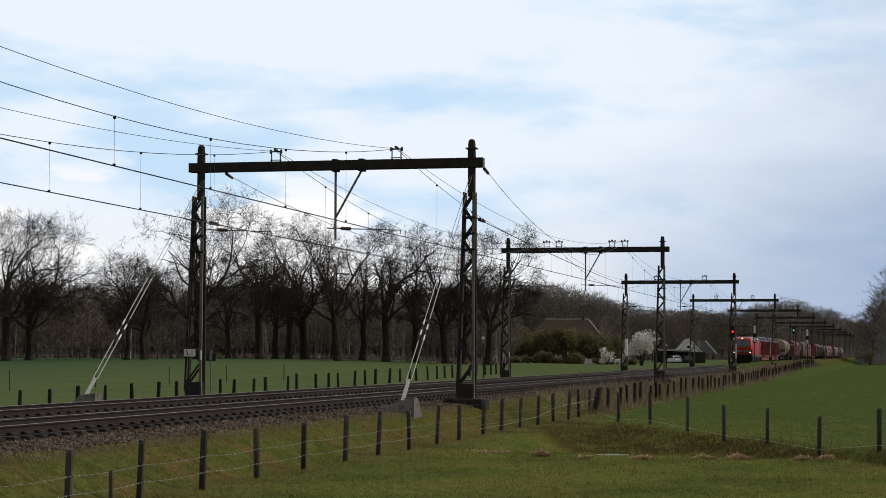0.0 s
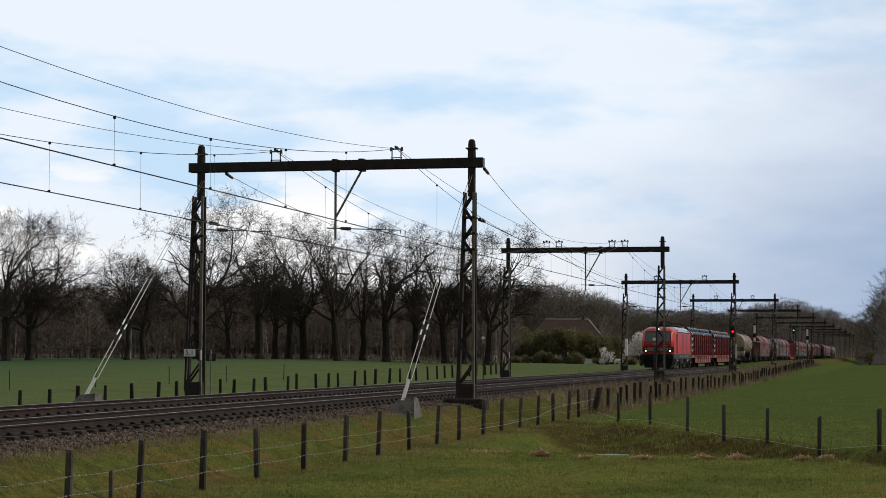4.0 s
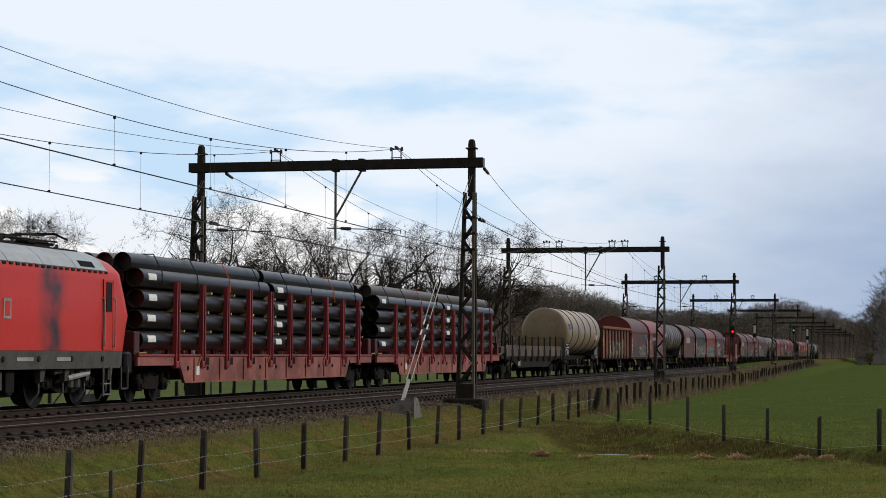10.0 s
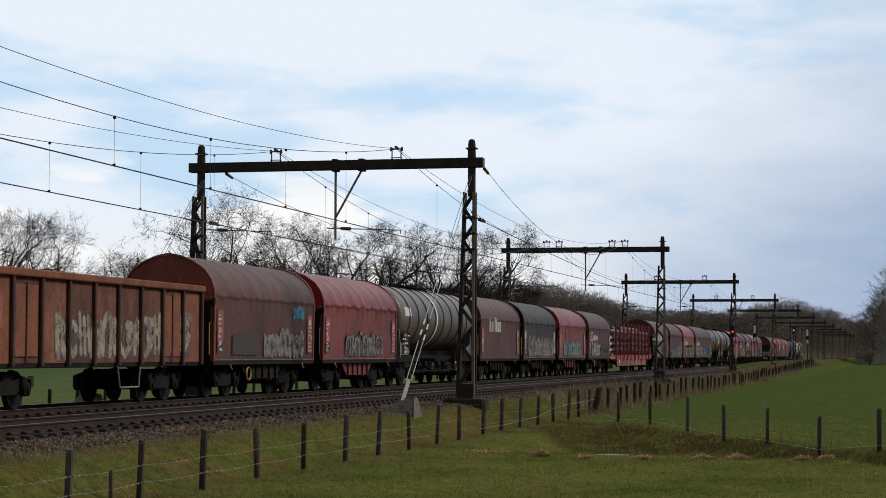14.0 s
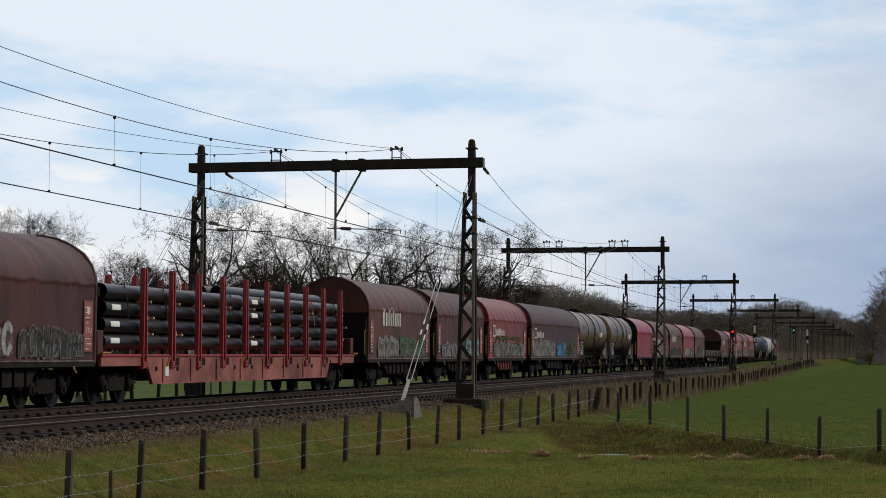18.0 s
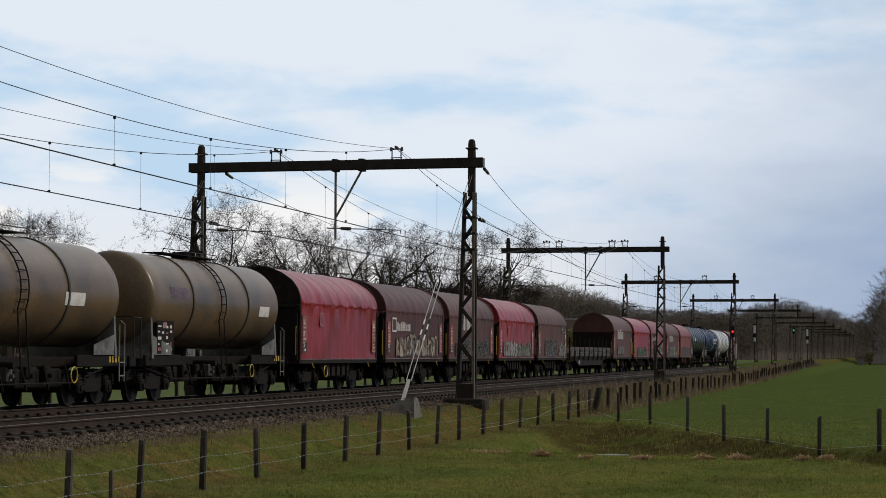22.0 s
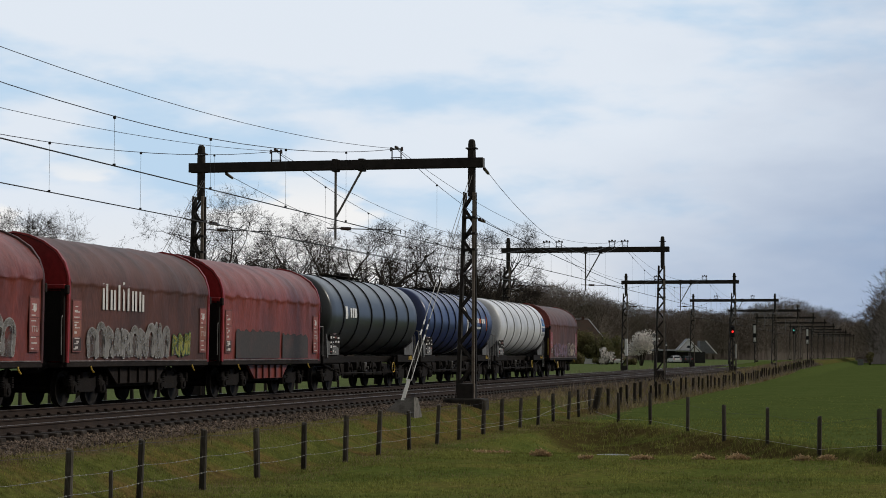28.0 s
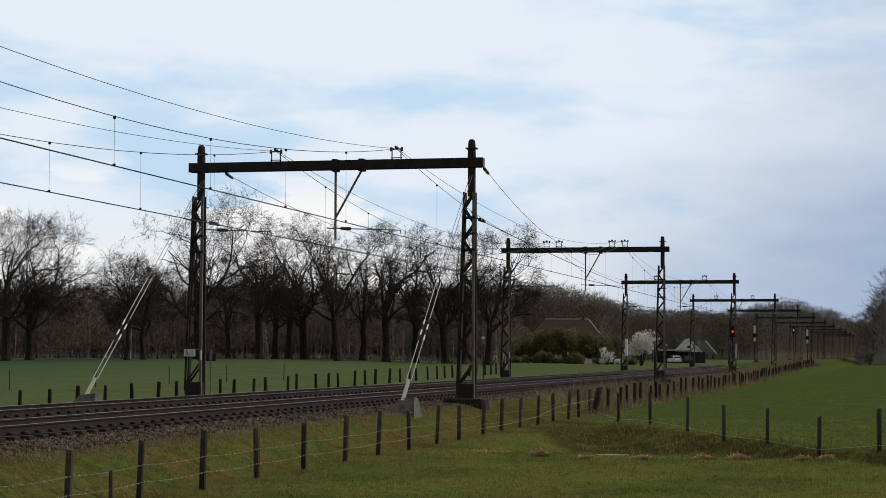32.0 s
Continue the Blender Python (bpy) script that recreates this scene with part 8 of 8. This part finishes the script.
def make_train():
    make_loco(56.38, 72.83)
    pipe_wagon(73.3, 97.5, 4, 4, 3.3, 1)
    pipe_wagon(98.2, 122.65, 4, 4, 3.3, 2)
    flat_wagon(123.1, 142.3, BOARD_BROWN, "low-sided flat wagon with dark upright stakes and brown boards", 1)
    tank_wagon(142.8, 158.0, 143.5, 157.65, BEIGE, 1, "dusty beige bogie tank wagon with narrow shell bands", r=1.45, zc=2.77, bands=5, band_mat=BAND_DARK, walkway=False, marks=((0.75, 2.2, 4, 18, SPRAY["violet"]), (11.7, 12.7, -18, -6, INK)))
    gondola(158.4, 172.6)
    coil_wagon(173.6, 183.85, "brown", 1, "brown tarpaulin-covered coil wagon with green and grey graffiti", end_col=TARPS["rose"], art=((0.16, 0.4, 1.3, 2.1, "green", "green"), (0.46, 0.88, 1.25, 2.15, "grey", "white"), (0.76, 0.88, 2.5, 2.9, "blue", "teal")))
    coil_wagon(185.0, 195.4, "rose", 2, "faded red tarpaulin-covered coil wagon with silver graffiti", 0.022, TARPS["red"], art=((0.28, 0.8, 1.25, 2.2, "grey", "black"),), centre_red=True)
    tank_wagon(195.9, 211.6, 196.5, 211.0, OLIVE, 2, "sooty grey-beige tank wagon with one white stripe", r=1.33, bands=8, band_mat=BAND_DARK, stripe=(-0.5, WHITE), marks=((0.9, 2.0, 2, 18, INK),))
    coil_wagon(211.95, 222.1, "brown", 3, "brown tarpaulin-covered coil wagon with pale lettering bars", word="tall")
    coil_wagon(223.3, 233.6, "slate", 4, "dark grey tarpaulin-covered coil wagon with big pale graffiti", 0.014, SILL, panels=GREYPLATE, ttu=False, art=((0.14, 0.92, 1.25, 2.35, "grey", "white"),))
    coil_wagon(234.85, 245.2, "rose", 5, "red tarpaulin-covered coil wagon with teal graffiti", 0.024, TARPS["red"], box=True, art=((0.16, 0.78, 1.25, 2.15, "teal", "white"),), centre_red=True)
    coil_wagon(246.5, 256.5, "maroon", 6, "maroon tarpaulin-covered coil wagon with outlined white graffiti", 0.014, word="logo", art=((0.14, 0.52, 1.25, 2.2, "white", "violet"), (0.55, 0.92, 1.25, 2.0, "black", "grey")))
    pipe_wagon(256.9, 281.05, 4, 2, 3.6, 3, 0.205, 0.435)
    coil_wagon(282.8, 292.95, "brown", 7, "brown tarpaulin-covered coil wagon with large white lettering bars", word="tall", art=((0.14, 0.46, 1.25, 2.05, "grey", "white"), (0.48, 0.9, 1.25, 2.05, "green", "grey")))
    coil_wagon(294.3, 304.3, "maroon", 8, "dull maroon tarpaulin-covered coil wagon with grey and teal graffiti", 0.02, art=((0.1, 0.52, 1.22, 1.9, "grey", "violet"), (0.6, 0.9, 1.22, 2.15, "teal", "grey")))
    coil_wagon(305.6, 315.8, "rose", 9, "faded red tarpaulin-covered coil wagon with silver graffiti", 0.016, TARPS["red"], word="logo", art=((0.12, 0.92, 1.22, 2.05, "grey", "black"), (0.2, 0.85, 2.1, 2.25, "yellow", "black")), centre_red=True)
    coil_wagon(317.3, 334.25, "umber", 10, "long dark brown tarpaulin-covered wagon with silver and blue graffiti", 0.012, word="logo", ttu=False, art=((0.05, 0.46, 1.22, 2.2, "grey", "white"), (0.5, 0.68, 1.22, 2.1, "blue", "teal"), (0.7, 0.92, 1.25, 2.1, "black", "yellow")))
    tank_wagon(334.85, 348.3, 335.35, 347.7, BRONZE, 4, "dirty brown tank wagon with side ladder", r=1.34, bands=2, band_mat=BAND_DARK, zc=2.84, marks=((1.2, 2.6, 2, 16, SPRAY["violet"]), (8.6, 9.8, -14, 0, INK)))
    tank_wagon(348.5, 362.2, 349.6, 361.3, BRONZE, 5, "dirty brown tank wagon with side ladder", r=1.34, bands=2, band_mat=BAND_DARK, zc=2.84, marks=((1.6, 3.0, 2, 16, SPRAY["violet"]), (9.4, 10.4, -14, 0, INK)))
    coil_wagon(363.0, 373.15, "red", 11, "bright red tarpaulin-covered coil wagon with creased sheet", 0.024, SILL, box=True)
    coil_wagon(374.5, 384.65, "maroon", 12, "dark maroon tarpaulin-covered coil wagon with beige graffiti", word="logo", art=((0.16, 0.88, 1.25, 2.15, "beige", "black"),))
    coil_wagon(385.8, 395.9, "brown", 13, "brown tarpaulin-covered coil wagon with white bars and dark graffiti", word="tall", art=((0.14, 0.46, 1.25, 2.0, "black", "grey"), (0.52, 0.88, 1.25, 2.0, "black", "grey")))
    coil_wagon(397.3, 407.3, "red", 14, "red tarpaulin-covered coil wagon with white graffiti", 0.022, TARPS["red"], box=True, art=((0.12, 0.5, 1.22, 2.05, "white", "violet"), (0.52, 0.9, 1.22, 2.0, "grey", "green")))
    coil_wagon(408.5, 418.4, "brown", 15, "brown tarpaulin-covered coil wagon with black and white graffiti", art=((0.24, 0.66, 1.22, 2.2, "black", "white"), (0.72, 0.94, 1.22, 2.0, "grey", "white"), (0.8, 0.97, 2.6, 2.95, "white", "black")))
    flat_wagon(418.9, 438.5, BOARD_GREY, "low-sided flat wagon with dark stakes and sprayed boards", 2)
    coil_wagon(439.0, 448.95, "brown", 16, "brown tarpaulin-covered coil wagon with large white lettering bars", word="tall", art=((0.22, 0.55, 1.35, 2.0, "grey", "violet"),))
    coil_wagon(450.2, 460.15, "red", 17, "bright red tarpaulin-covered coil wagon with teal graffiti", 0.02, TARPS["red"], art=((0.2, 0.8, 1.22, 1.95, "green", "grey"),))
    coil_wagon(461.1, 471.1, "rose", 18, "faded red tarpaulin-covered coil wagon with green graffiti", 0.022, word="tall", art=((0.14, 0.5, 1.25, 2.0, "green", "teal"), (0.6, 0.84, 1.25, 2.2, "grey", "white")))
    coil_wagon(472.5, 482.6, "brown", 19, "brown tarpaulin-covered coil wagon with grey and yellow graffiti", 0.014, TARPS["red"], word="tall", art=((0.12, 0.68, 1.25, 2.15, "grey", "white"), (0.7, 0.84, 1.3, 2.0, "yellow", "green")))
    coil_wagon(483.8, 494.0, "rose", 20, "dull red tarpaulin-covered coil wagon with dark painted-over patches", 0.018, TARPS["red"], centre_red=True, art=((0.12, 0.55, 1.2, 2.25, "black", "black"), (0.58, 0.86, 1.2, 2.15, "black", "black")))
    tank_wagon(494.5, 509.2, 495.3, 508.8, PETROL, 7, "glossy dark grey tank wagon with raised shell bands", r=1.45, bands=6, zc=2.78, band_mat=BLACK, sill=TANK_SILL, marks=((2.1, 2.4, -6, 12, WHITE), (2.75, 2.95, -4, 10, WHITE), (3.05, 3.2, -4, 10, WHITE), (3.3, 3.6, -4, 10, WHITE)))
    tank_wagon(509.4, 525.1, 510.1, 524.6, NAVY, 8, "dark blue tank wagon with a white stripe", r=1.45, bands=9, zc=2.78, band_mat=BLACK, stripe=(1.2, WHITE), sill=TANK_SILL, marks=tuple((9.3 + 0.46 * k, 9.62 + 0.46 * k, 2, 11, ORANGE if k == 4 else WHITE) for k in range(7)) + tuple((9.4 + 0.24 * k, 9.56 + 0.24 * k, -9, -5, WHITE) for k in range(9)) + ((12.75, 12.95, -12, 16, ORANGE),))
    tank_wagon(525.4, 540.6, 526.3, 539.9, OFFWHITE, 9, "off-white tank wagon with grey shell bands", r=1.45, bands=6, zc=2.78, band_mat=GREYBAND, walkway=False, sill=TANK_SILL, marks=((12.35, 12.55, 6, 22, SPRAY["blue"]), (12.65, 12.85, 6, 26, SPRAY["blue"]), (12.95, 13.15, 6, 22, SPRAY["blue"]), (12.3, 12.52, -7, 3, NAVY), (12.62, 12.84, -7, 3, NAVY), (12.94, 13.16, -7, 3, NAVY), (12.3, 13.2, -16, -10, GREYBAND)))
    coil_wagon(541.2, 551.1, "brown", 21, "faded brown tarpaulin-covered coil wagon with violet graffiti", 0.016, end_col=TARPS["rose"], art=((0.12, 0.6, 1.22, 2.05, "violet", "pink"), (0.62, 0.9, 1.22, 2.05, "beige", "violet")), ttu=False, panels=TARPS["red"])


def travelled(t):
    """Metres the train has run since it passed its reference place at 9 s; it slows a little."""
    return 24.085 * (t - 9) - 0.0825 * (t - 9) ** 2


def motions():
    for ob, u in TRAIN:
        walk(ob, [(float(t), pose(XF, u - travelled(t), 0)) for t in range(0, 33, 1)])


# ---------------------------------------------------------------- build
make_ground()
make_ballast()
for i, y in enumerate(PORTALS):
    make_portal(y, i == 2)
make_catenary()
make_guys()
make_signs()
make_trees()
make_woods()
make_field_edge()
make_farm()
make_train()
make_fences()
make_meadow()
make_tracks()
motions()
